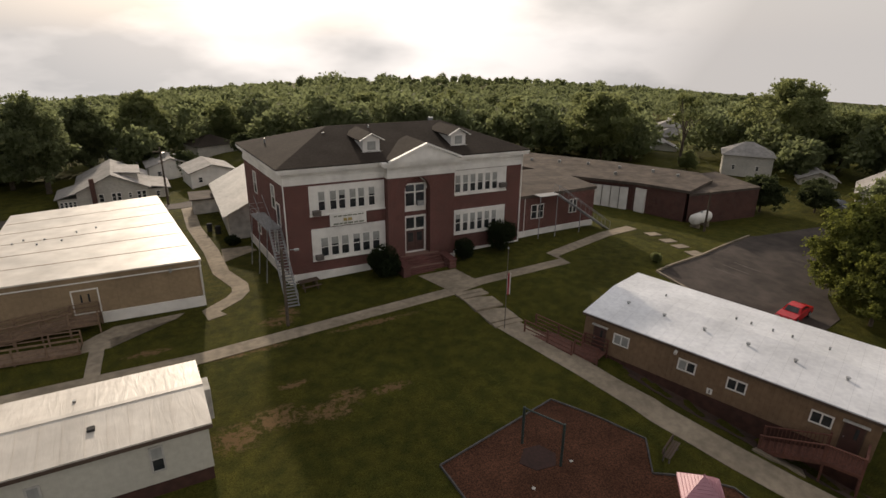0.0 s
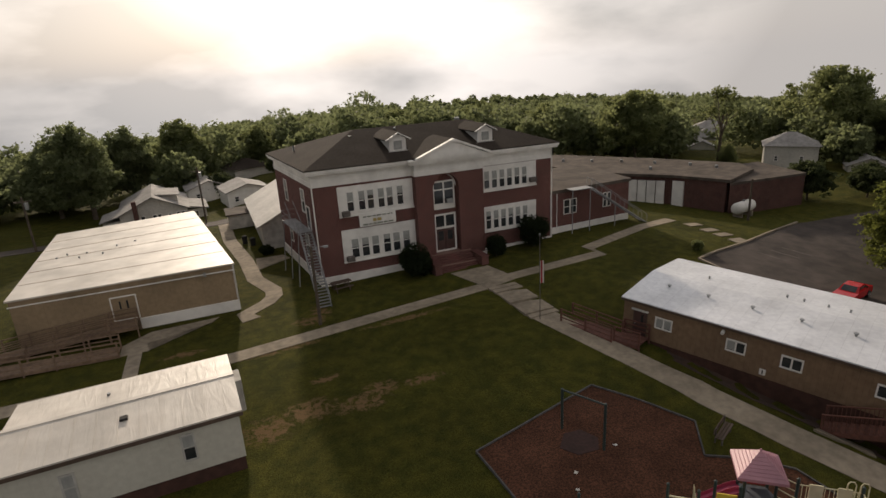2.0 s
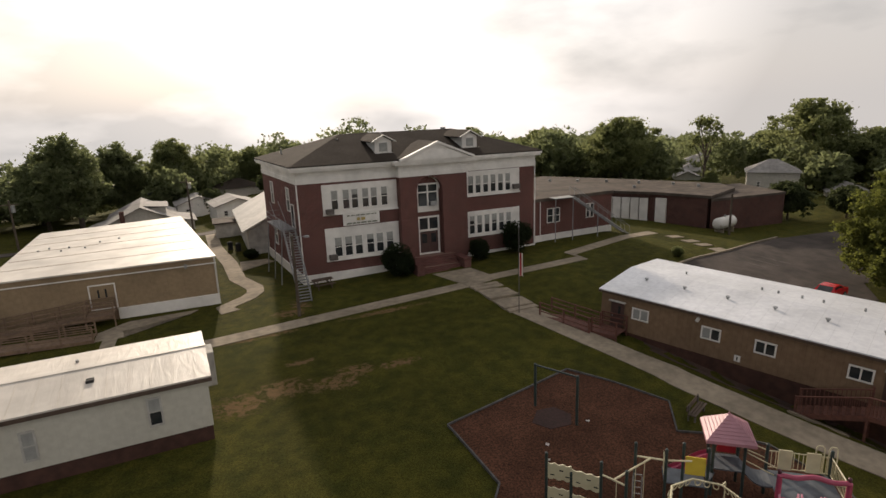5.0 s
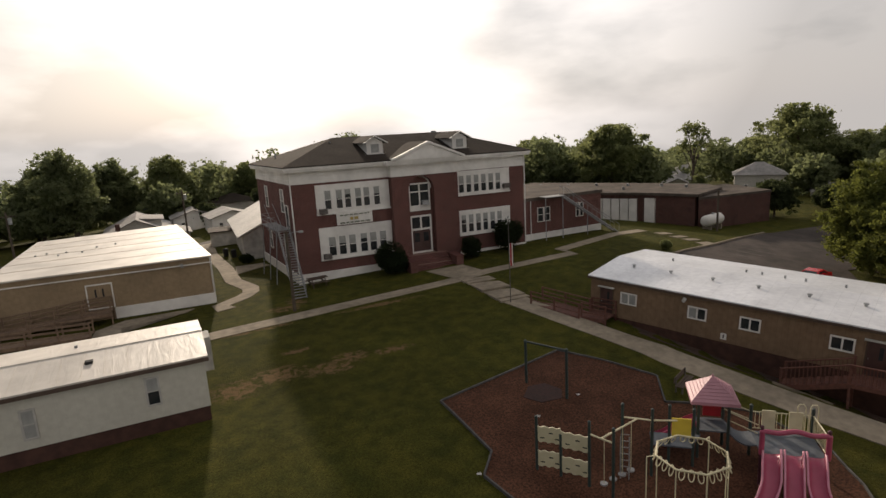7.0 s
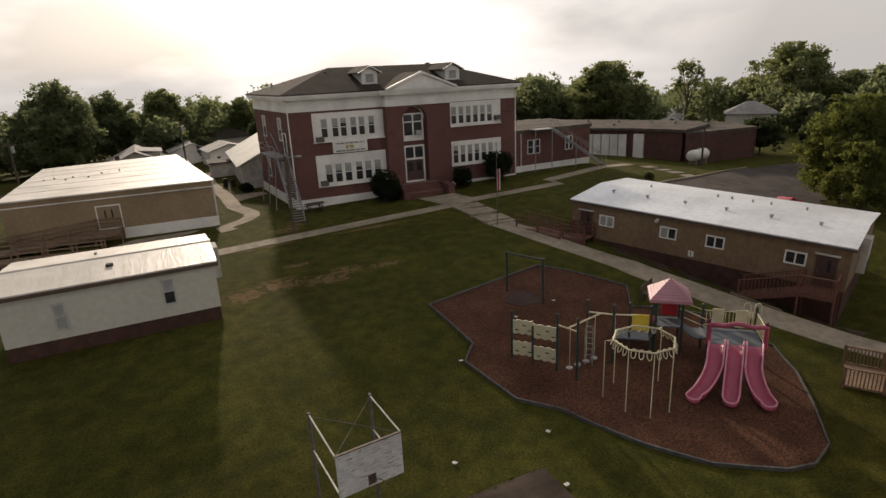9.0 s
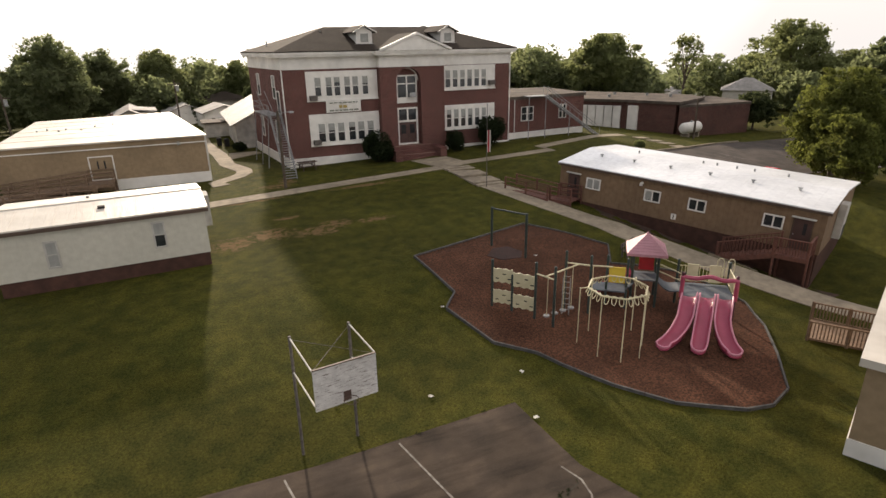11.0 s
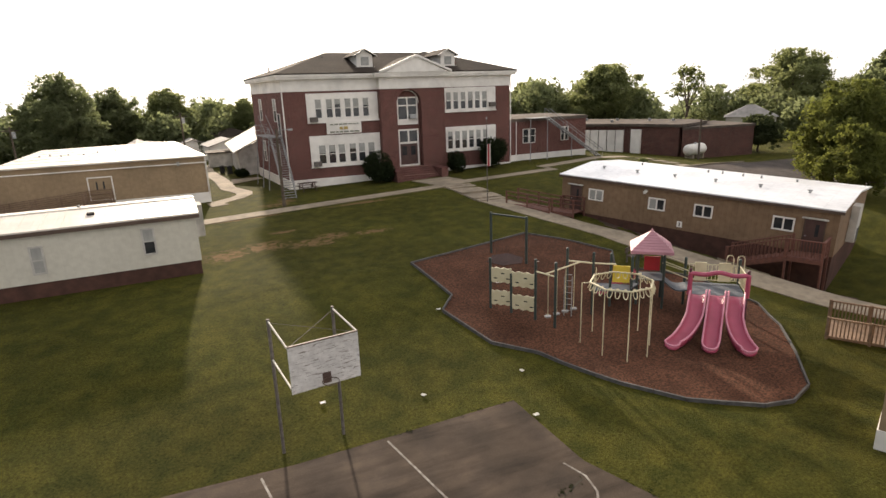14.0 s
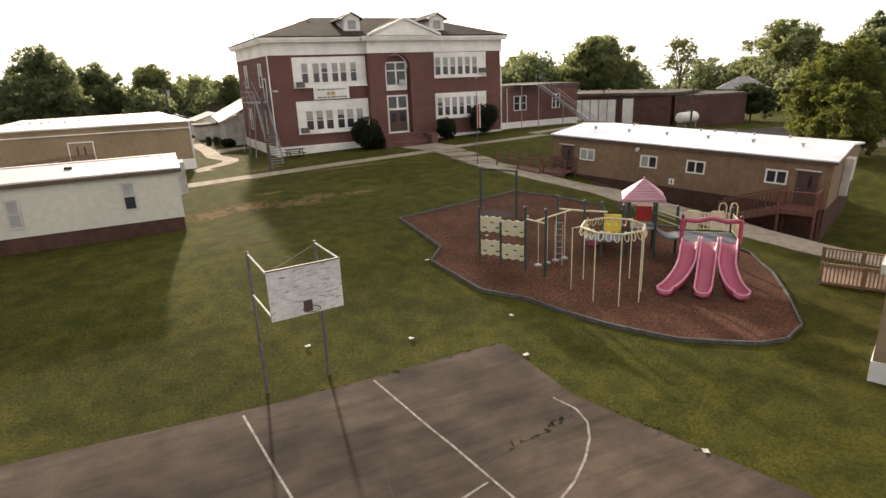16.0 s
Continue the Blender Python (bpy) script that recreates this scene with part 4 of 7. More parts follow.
def wing_details():
    def wy(x):
        return 0.6 + (x - 23.95) * 0.0543
    for x, w in ((26.0, 1.7), (31.3, 1.1)):
        for k in range(2):
            win = window_sash(WING, x + k * w / 2, w / 2 - 0.03, 1.9, 3.5, wy(x) - 0.02, 0.0)
            win.rotation_euler = (0, 0, radians(3.1))
    for x in (24.3, 25.1):
        part("downspout", rod(BM(), (x, wy(x) - 0.08, -0.3), (x, wy(x) - 0.08, 4.3), 0.05, 7), WHITE, WING)
    f = thing("wing_stair", pose(0, 0, 0), "grey iron stair down the front of the brick wing", "fire escape")
    xa, za, xb, zb = 28.6, 4.7, 36.2, -0.3
    for y in (-0.55, 0.25):
        part("stringer", rod(BM(), (xa, y, za), (xb, y, zb), 0.09, 5), IRON, f)
        bm = rod(BM(), (xa, y, za + 1.0), (xb, y, zb + 1.0), 0.03, 5)
        for k in range(7):
            t = k / 6
            p = (xa + (xb - xa) * t, y, za + (zb - za) * t)
            rod(bm, p, (p[0], y, p[2] + 1.0), 0.02, 5)
        part("handrail", bm, IRON, f)
    for k in range(24):
        t = (k + 0.5) / 24
        x, z = xa + (xb - xa) * t, za + (zb - za) * t
        part("tread", box(BM(), x - 0.13, x + 0.13, -0.55, 0.25, z, z + 0.03), IRON, f)
    part("landing", box(BM(), 26.2, 28.7, -0.6, 0.55, 4.62, 4.7), IRON, f)
    for x in (26.3, 28.5, 31.8):
        z = 4.6 if x < 29 else za + (zb - za) * (x - xa) / (xb - xa)
        part("leg", rod(BM(), (x, -0.5, ground(x, -0.5)), (x, -0.5, z), 0.05, 6), IRON, f)
    # white roller panels and a felt fascia on the hall
    a, b = Vector((42.3, 11.4)), Vector((46.0, 7.1))
    for k in range(5):
        p, q = a.lerp(b, k / 5 + 0.01), a.lerp(b, (k + 1) / 5 - 0.01)
        part("wall_panel", prism(BM(), [(p.x - 0.25, p.y - 0.2), (q.x - 0.25, q.y - 0.2), (q.x + 0.3, q.y + 0.25), (p.x + 0.3, p.y + 0.25)], -1.4, 2.0), WHITE, GYM, "white wall panel")
    part("entry_wall", prism(BM(), [(46.3, 6.2), (46.8, 4.9), (47.3, 5.1), (46.8, 6.4)], -1.4, 2.1), WHITE, GYM)
    for x, y in ((42, 24), (45, 21), (48, 18), (50.5, 14), (53, 10), (54, 6.5), (47, 11)):
        part("roof_vent", rod(BM(), (x, y, 2.8), (x, y, 3.2), 0.22, 8), STEEL, GYM)


wing_details()

# ---- portable classrooms ----
def box_window(parent, x, w, z0, z1, y=0.0, sashes=2, frame_m=WHITE):
    win = new("window")
    win.parent = parent
    win.location = (x, y, z0)
    h = z1 - z0
    part("frame", frame_bars(BM(), 0, w, 0, h, 0.09, -0.07, 0.02, (w / 2,) if sashes == 2 else ()), frame_m, win)
    if sashes == 1:
        part("meeting_rail", box(BM(), 0.09, w - 0.09, -0.05, 0.01, h * 0.5 - 0.03, h * 0.5 + 0.03), frame_m, win)
    part("pane", box(BM(), 0.09, w - 0.09, -0.02, -0.005, 0.09, h - 0.09), GLASS, win)
    return win


def flat_door(parent, x, w, z0, z1, y=0.0, m=DOOR):
    d = new("door")
    d.parent = parent
    d.location = (x, y, z0)
    part("frame", frame_bars(BM(), 0, w, 0, z1 - z0, 0.07, -0.06, 0.02), BROWN, d)
    part("door_leaf", box(BM(), 0.07, w - 0.07, -0.03, 0.0, 0.07, z1 - z0 - 0.07), m, d)
    part("door_glass", box(BM(), w * 0.55, w * 0.72, -0.045, -0.031, (z1 - z0) * 0.5, (z1 - z0) * 0.85), GLASS, d)
    part("door_handle", rod(BM(), (0.16, -0.09, 1.0), (0.16, -0.03, 1.0), 0.03, 6), STEEL, d)
    part("canopy", box(BM(), -0.1, w + 0.1, -0.3, -0.06, z1 - z0 + 0.02, z1 - z0 + 0.08), STONE, d)
    return d


for wx0 in (2.3, 6.9, 10.0, 14.65):
    win = box_window(RT, wx0, 1.18, -0.24, 0.6)
    if wx0 < 8:
        part("blind", box(BM(), 0.1, 0.55 if wx0 > 5 else 1.08, -0.03, -0.022, 0.12, 0.74), BLIND, win, "pale drawn blind")
flat_door(RT, 16.3, 1.1, -1.33, 0.72)
flat_door(RT, 0.75, 1.0, -1.33, 0.72)
part("wall_lamp", rod(BM(), (6.65, -0.25, 0.9), (6.65, 0.0, 0.98), 0.12, 8), WHITE, RT, "white wall lamp")
part("number_plate", box(BM(), 9.0, 9.35, -0.03, 0.0, -1.15, -0.75), WHITE, RT, "small white sign")
part("sign_bar", box(BM(), 9.14, 9.21, -0.045, -0.031, -1.08, -0.82), DARK, RT)
part("fascia", box(BM(), -0.2, 18.2, -0.21, -0.18, 1.2, 1.36), BROWN, RT)
for k, vx in enumerate((1.9, 4.6, 7.4, 10.2, 13.0, 15.8)):
    v = BM()
    rod(v, (vx, 2.9, 1.55), (vx, 2.9, 1.86), 0.08, 8); rod(v, (vx, 2.9, 1.82), (vx, 2.9, 1.89), 0.14, 8)
    part("roof_vent", v, STEEL, RT)
for vx in (3.5, 8.6, 9.6, 11.0, 12.2, 14.4):
    part("roof_vent", rod(BM(), (vx, 6.2, 1.55), (vx, 6.2, 1.93), 0.07, 8), STEEL, RT)
part("wall_unit", box(BM(), 18.0, 18.45, 3.7, 4.8, -1.2, 1.1, 0.03), STONE, RT, "pale wall air-conditioning unit")
part("wall_unit_grille", box(BM(), 18.45, 18.47, 3.9, 4.6, -1.1, -0.3), DARK, RT)

part("blind", box(BM(), 0.09, 0.53, -0.032, -0.022, 0.09, 1.39), BLIND, box_window(WT, 2.25, 0.62, -0.5, 0.98, 0.0, 1, STONE), "pale drawn blind")
part("blind", box(BM(), 0.09, 0.57, -0.032, -0.022, 0.72, 1.41), BLIND, box_window(WT, 7.3, 0.66, -0.25, 1.25, 0.0, 1, STONE), "half-drawn pale blind")
part("fascia", box(BM(), -0.2, 10.3, -0.215, -0.18, 1.52, 1.72), BROWN, WT, "dark eave trim")
part("ridge_cap", box(BM(), -0.2, 10.3, 3.05, 3.35, 2.1, 2.2), MEMBRANE, WT)
for k in range(1, 11):
    part("roof_seam", prism(BM(), [(k * 0.95, -0.15), (k * 0.95 + 0.03, -0.15), (k * 0.95 + 0.03, 3.1), (k * 0.95, 3.1)], [1.79, 1.79, 2.14, 2.14], [1.83, 1.83, 2.18, 2.18]), MEMBRANE, WT)
v = box(BM(), 4.85, 5.2, 1.5, 1.85, 1.85, 2.12, 0.02)
part("roof_vent", v, DARK, WT, "black roof vent")
part("roof_vent", rod(BM(), (4.2, 4.6, 1.9), (4.2, 4.6, 2.15), 0.08, 8), STEEL, WT)
part("wall_unit", box(BM(), 10.1, 10.65, 3.2, 4.6, -0.3, 1.65, 0.03), STONE, WT, "pale wall air-conditioning unit")
for x in (0.3, 7.3):
    st = thing("back_step", pose(-18.6 + x, -14.9, ground(-18 + x, -14.5)), "plain pale wooden steps behind the white classroom", "steps")
    part("platform", box(BM(), 0, 1.5, 0, 1.4, 0.75, 0.85), STONE, st)
    part("frame", box(BM(), 0.08, 1.42, 0.05, 1.35, -0.1, 0.75), WOOD, st)

# tan classroom: front door, trim, white skirting
flat_tan = new("door")
flat_tan.parent = TAN
flat_tan.location = (-16.5, -0.68, -0.05)
part("frame", frame_bars(BM(), 0, 1.85, 0, 2.0, 0.09, -0.06, 0.02), WHITE, flat_tan)
for x in (0.09, 0.93):
    part("door_leaf", box(BM(), x, x + 0.83, -0.03, 0.0, 0.0, 1.9), TANWALL, flat_tan)
    part("door_glass", box(BM(), x + (0.5 if x < 0.5 else 0.17), x + (0.62 if x < 0.5 else 0.29), -0.045, -0.031, 0.95, 1.6), GLASS, flat_tan)
part("trim", box(BM(), -22.9, -7.2, -0.78, -0.7, 2.5, 2.58), WHITE, TAN)
part("skirting", box(BM(), -14.7, -7.22, -0.8, -0.66, -1.5, -0.12), WHITE, TAN, "white painted skirting")
part("corner_trim", box(BM(), -7.36, -7.22, -0.77, -0.62, -0.1, 3.0), STONE, TAN)
part("wall_lamp", box(BM(), -9.6, -9.4, -0.95, -0.7, 2.4, 2.7), STEEL, TAN)
for k in range(1, 6):
    t = k / 6
    a, b = Vector((-22.8, -0.7)).lerp(Vector((-23.2, 19.6)), t), Vector((-7.3, -0.6)).lerp(Vector((-10.2, 22.5)), t)
    part("roof_seam", prism(BM(), [(a.x, a.y), (b.x, b.y), (b.x, b.y + 0.08), (a.x, a.y + 0.08)], 3.11, 3.135), TANWALL, TAN)
for x, y in ((-21.5, 9.5), (-20.8, 10.3), (-19.2, 9.9), (-17.8, 8.95), (-16.9, 11.1), (-19.6, 8.6), (-15.4, 11.9)):
    part("roof_vent", rod(BM(), (x, y, 3.1), (x, y, 3.25), 0.08, 7), STEEL, TAN)


def ramp_deck(name, m, runs, label, wood, rail_h=1.0):
    """Sloping decks with board floors, posts and two-rail sides. runs: (x0, x1, y0, y1, z0, z1, ground_z)."""
    r = thing(name, m, label, "ramp")
    for x0, x1, y0, y1, za, zb, g in runs:
        n = max(2, int(abs(x1 - x0) / 0.3))
        for k in range(n):
            a, b = k / n, (k + 0.94) / n
            xa, xb = x0 + (x1 - x0) * a, x0 + (x1 - x0) * b
            z1, z2 = za + (zb - za) * a, za + (zb - za) * b
            part("board", prism(BM(), [(xa, y0), (xb, y0), (xb, y1), (xa, y1)], [z1 - 0.04, z2 - 0.04, z2 - 0.04, z1 - 0.04], [z1, z2, z2, z1]), wood, r)
        for y in (y0, y1):
            m_posts = max(2, int((x1 - x0) / 1.6) + 1)
            for k in range(m_posts):
                t = k / (m_posts - 1)
                x, z = x0 + (x1 - x0) * t, za + (zb - za) * t
                part("post", box(BM(), x - 0.05, x + 0.05, y - 0.05, y + 0.05, g, z + rail_h), wood, r)
            for h in (0.35, 0.68, 1.0):
                part("rail", prism(BM(), [(x0, y - 0.03), (x1, y - 0.03), (x1, y + 0.03), (x0, y + 0.03)], [za + h * rail_h - 0.07, zb + h * rail_h - 0.07, zb + h * rail_h - 0.07, za + h * rail_h - 0.07], [za + h * rail_h, zb + h * rail_h, zb + h * rail_h, za + h * rail_h]), wood, r)
            part("joist", prism(BM(), [(x0, y - 0.025), (x1, y - 0.025), (x1, y + 0.025), (x0, y + 0.025)], [za - 0.25, zb - 0.25, zb - 0.25, za - 0.25], [za - 0.04, zb - 0.04, zb - 0.04, za - 0.04]), wood, r)
    return r


ramp_deck("tan_classroom_ramp", pose(0, 0, 0), [(-16.7, -14.8, -2.4, -0.85, -0.1, -0.1, -1.2), (-25.5, -16.75, -2.35, -0.95, -0.85, -0.12, -1.3), (-25.5, -15.9, -5.4, -3.9, -0.55, -0.85, -1.35)], "weathered wooden wheelchair ramp before the tan classroom", WOOD)
RAMP_M = RT_FLAT
ramp_deck("brown_classroom_ramp", RAMP_M @ pose(0, 0, 0), [(0.2, 2.0, -1.7, -0.12, -1.2, -1.2, -2.3)], "dark stained wooden landing and ramp at the brown classroom", WOOD_RED)
ramp_deck("brown_classroom_ramp", RAMP_M @ pose(0.15, -1.9, 0, 0, 0, 180 - 4), [(0.0, 4.2, -1.35, 0.1, -1.2, -1.0, -2.2)], "dark stained wooden ramp at the brown classroom", WOOD_RED)


def porch():
    """The raised landing and stair at the lower end of the brown classroom."""
    p = thing("porch", RT_FLAT, "red-brown wooden porch with baluster rails and steps", "porch")
    z = -2.05
    x0, x1, y0 = 15.9, 17.7, -1.7
    for k in range(12):
        xa = x0 + (x1 - x0) * k / 12
        part("board", box(BM(), xa, xa + 0.14, y0, -0.1, z - 0.04, z), WOOD_RED, p)
    for x in (x0, x1):
        for y in (y0, -0.2):
            part("post", box(BM(), x - 0.06, x + 0.06, y - 0.06, y + 0.06, -4.6, z + 1.05), WOOD_RED, p)
    part("beam", box(BM(), x0, x1, y0 - 0.03, y0 + 0.03, z - 0.26, z - 0.045), WOOD_RED, p)
    part("rail", box(BM(), x0 - 0.05, x1 + 0.05, y0 - 0.07, y0 + 0.05, z + 1.0, z + 1.06), WOOD_RED, p)
    part("rail", box(BM(), x1 - 0.06, x1 + 0.06, y0, -0.1, z + 1.0, z + 1.06), WOOD_RED, p)
    for k in range(12):
        x = x0 + (x1 - x0) * (k + 0.5) / 12
        part("baluster", box(BM(), x - 0.02, x + 0.02, y0 - 0.02, y0 + 0.02, z + 0.08, z + 1.0), WOOD_RED, p)
    for k in range(10):
        y = y0 + (1.6) * (k + 0.5) / 10
        part("baluster", box(BM(), x1 - 0.02, x1 + 0.02, y - 0.02, y + 0.02, z + 0.08, z + 1.0), WOOD_RED, p)
    # flight towards the path
    xs, zs = 12.7, -3.05
    for y in (y0, -0.55):
        part("stringer", prism(BM(), [(xs, y - 0.03), (x0, y - 0.03), (x0, y + 0.03), (xs, y + 0.03)], [zs - 0.3, z - 0.3, z - 0.3, zs - 0.3], [zs, z, z, zs]), WOOD_RED, p)
        part("rail", prism(BM(), [(xs, y - 0.05), (x0, y - 0.05), (x0, y + 0.05), (xs, y + 0.05)], [zs + 1.0, z + 1.0, z + 1.0, zs + 1.0], [zs + 1.06, z + 1.06, z + 1.06, zs + 1.06]), WOOD_RED, p)
        for k in range(16):
            t = (k + 0.5) / 16
            x, zz = xs + (x0 - xs) * t, zs + (z - zs) * t
            part("baluster", box(BM(), x - 0.02, x + 0.02, y - 0.02, y + 0.02, zz, zz + 1.0), WOOD_RED, p)
        part("post", box(BM(), xs - 0.05, xs + 0.05, y - 0.05, y + 0.05, zs - 0.8, zs + 1.08), WOOD_RED, p)
    for k in range(8):
        t = (k + 0.5) / 8
        x, zz = xs + (x0 - xs) * t, zs + (z - zs) * t
        part("tread", box(BM(), x - 0.2, x + 0.2, y0, -0.55, zz - 0.04, zz), WOOD_RED, p)


porch()

# ---- playground ----
def edging():
    e = thing("playground_edging", pose(0, 0, 0), "dark grey timber edging round the mulch", "edging")
    for a, b in zip(EDGE, EDGE[1:] + EDGE[:1]):
        a, b = Vector(a), Vector(b)
        n = max(1, round((b - a).length / 1.2))
        for k in range(n):
            p, q = a.lerp(b, k / n), a.lerp(b, (k + 0.985) / n)
            d = (q - p).normalized()
            s = Vector((-d.y, d.x)) * 0.04
            gp, gq = ground(p.x, p.y), ground(q.x, q.y)
            part("timber", prism(BM(), [tuple(p - s), tuple(q - s), tuple(q + s), tuple(p + s)], [gp - 0.2, gq - 0.2, gq - 0.2, gp - 0.2], [gp + 0.15, gq + 0.15, gq + 0.15, gp + 0.15]), EDGING, e)


edging()


def gz(x, y):
    return ground(x, y) + 0.05


def post(parent, x, y, top, m=GREEN_POST, r=0.065):
    bm = rod(BM(), (x, y, ground(x, y) - 0.1), (x, y, top), r, 10)
    p = part("post", bm, m, parent)
    part("cap", rod(BM(), (x, y, top), (x, y, top + 0.05), r + 0.01, 10, r * 0.5), m, p)
    return p


def swing():
    a, b = Vector((7.55, -26.0)), Vector((8.65, -28.2))
    s = thing("swing_frame", pose(0, 0, 0), "dark green steel swing frame without seats", "swing frame")
    top = 0.75
    for p in (a, b):
        post(s, p.x, p.y, top, GREEN_POST, 0.075)
    part("crossbar", rod(BM(), (a.x, a.y, top - 0.05), (b.x, b.y, top - 0.05), 0.055, 8), GREEN_POST, s)


swing()


def wavy_panel(w, h, t=0.05):
    """A climbing panel with scalloped top and bottom edges; local x along, z up."""
    bm, n = BM(), 24
    rows = []
    for k in range(n + 1):
        x = w * k / n
        o = 0.03 * math.cos(2 * math.pi * k / 8)
        rows.append([bm.verts.new((x, y, z)) for y in (-t / 2, t / 2) for z in (o, h + o)])
    for a, b in zip(rows, rows[1:]):
        bm.faces.new((a[0], b[0], b[1], a[1])); bm.faces.new((b[2], a[2], a[3], b[3]))
        bm.faces.new((a[1], b[1], b[3], a[3])); bm.faces.new((b[0], a[0], a[2], b[2]))
    bm.faces.new((rows[0][0], rows[0][1], rows[0][3], rows[0][2]))
    bm.faces.new((rows[-1][1], rows[-1][0], rows[-1][2], rows[-1][3]))
    return bm


def climbing_wall():
    c = thing("climbing_wall", pose(0, 0, 0), "cream climbing panels with hand holes between dark posts", "climbing wall")
    pts = [Vector((4.25, -32.04)), Vector((4.98, -32.78)), Vector((5.73, -33.74))]
    for p, top in zip(pts, (-0.05, -0.75, 0.1)):
        post(c, p.x, p.y, top)
    for a, b, zo in ((pts[0], pts[1], 0.0), (pts[1], pts[2], -0.12)):
        d = b - a
        for z in (-2.35, -1.2):
            m = pose(a.x, a.y, z + zo, 0, 0, math.degrees(math.atan2(d.y, d.x)))
            panel = part("panel", wavy_panel(d.length, 0.72), CREAM, c)
            panel.matrix_local = m
            for hx, hz in ((0.25, 0.2), (0.6, 0.45), (0.85, 0.2)):
                part("hand_hold", box(BM(), hx * d.length - 0.09, hx * d.length + 0.09, -0.035, 0.035, hz - 0.03, hz + 0.03, 0.01), DARK, panel)


climbing_wall()


def pod_bridge():
    p = thing("pod_bridge", pose(0, 0, 0), "hanging step pods under cream overhead bars", "play bridge")
    a, b, c, d = Vector((5.73, -33.74)), Vector((6.22, -34.65)), Vector((7.6, -33.6)), Vector((8.6, -34.3))
    post(p, b.x, b.y, 0.1); post(p, c.x, c.y, 0.35); post(p, d.x, d.y, 0.15)
    z = -0.45
    part("overhead_bar", tube(BM(), [(a.x, a.y, z), (b.x, b.y, z - 0.1)], 0.04, 8), CREAM, p)
    part("overhead_bar", tube(BM(), [((a.x + b.x) / 2, (a.y + b.y) / 2, z - 0.05), ((c.x + d.x) / 2, (c.y + d.y) / 2, z + 0.15)], 0.04, 8), CREAM, p)
    part("overhead_bar", tube(BM(), [(c.x, c.y, z + 0.2), (d.x, d.y, z + 0.1), (9.6, -34.7, z)], 0.04, 8), CREAM, p)
    m0, m1 = (a + b) / 2, (c + d) / 2
    for k in range(4):
        q = m0.lerp(m1, 0.08 + 0.25 * k)
        g = gz(q.x, q.y)
        pod = part("pod", rod(BM(), (q.x, q.y, g + 0.3), (q.x, q.y, g + 0.36), 0.16, 14), IRON, p)
        part("hanger", rod(BM(), (q.x, q.y, g + 0.34), (q.x, q.y, z - 0.05 + 0.2 * k / 3), 0.018, 6), CREAM, pod)
    # chain ladder beside the deck
    lad = part("chain_ladder", BM(), IRON, p)
    bm = BM()
    for s in (0, 0.45):
        rod(bm, (7.25 + s * 0.6, -33.9 - s * 0.5, gz(7.2, -33.9)), (7.25 + s * 0.6, -33.9 - s * 0.5, -0.9), 0.025, 5)
    for k in range(7):
        zz = gz(7.2, -33.9) + 0.3 * (k + 1)
        rod(bm, (7.25, -33.9, zz), (7.52, -34.13, zz), 0.02, 5)
    bm.to_mesh(lad.data)
    bm.free()


pod_bridge()


def ring_climber():
    r = thing("ring_climber", pose(0, 0, 0), "cream overhead ring of loop handles on thin legs", "overhead climber")
    cx, cy, rad, z = 8.15, -36.8, 1.36, -0.45
    u = [(cx + rad * math.cos(a), cy + rad * math.sin(a)) for a in [math.radians(20 + 45 * k) for k in range(8)]]
    part("ring", tube(BM(), [(x, y, z) for x, y in u], 0.04, 8, True), CREAM, r)
    for k in range(8):
        a, b = Vector(u[k]), Vector(u[(k + 1) % 8])
        d = (b - a).normalized()
        for f in (0.2, 0.5, 0.8):
            q = a.lerp(b, f)
            o = (q - Vector((cx, cy))).normalized()
            # a drop-shaped loop leaning outward under the ring
            loop = []
            for i in range(12):
                w = 2 * math.pi * i / 12
                s, dn = 0.10 * math.sin(w), 0.19 * (1 - math.cos(w))
                loop.append((q.x + d.x * s + o.x * (dn * 0.45 - 0.05), q.y + d.y * s + o.y * (dn * 0.45 - 0.05), z + 0.06 - dn))
            part("loop_handle", tube(BM(), loop, 0.02, 6, True), CREAM, r)
    for k in (0, 2, 3, 4, 5, 6, 7):
        x, y = u[k]
        o = (Vector((x, y)) - Vector((cx, cy))).normalized() * (0.35 if k in (0, 3) else 0.0)
        part("leg", tube(BM(), [(x, y, z), (x + o.x, y + o.y, z - 0.03), (x + o.x, y + o.y, ground(x, y) - 0.1)], 0.024, 7), CREAM, r)


ring_climber()


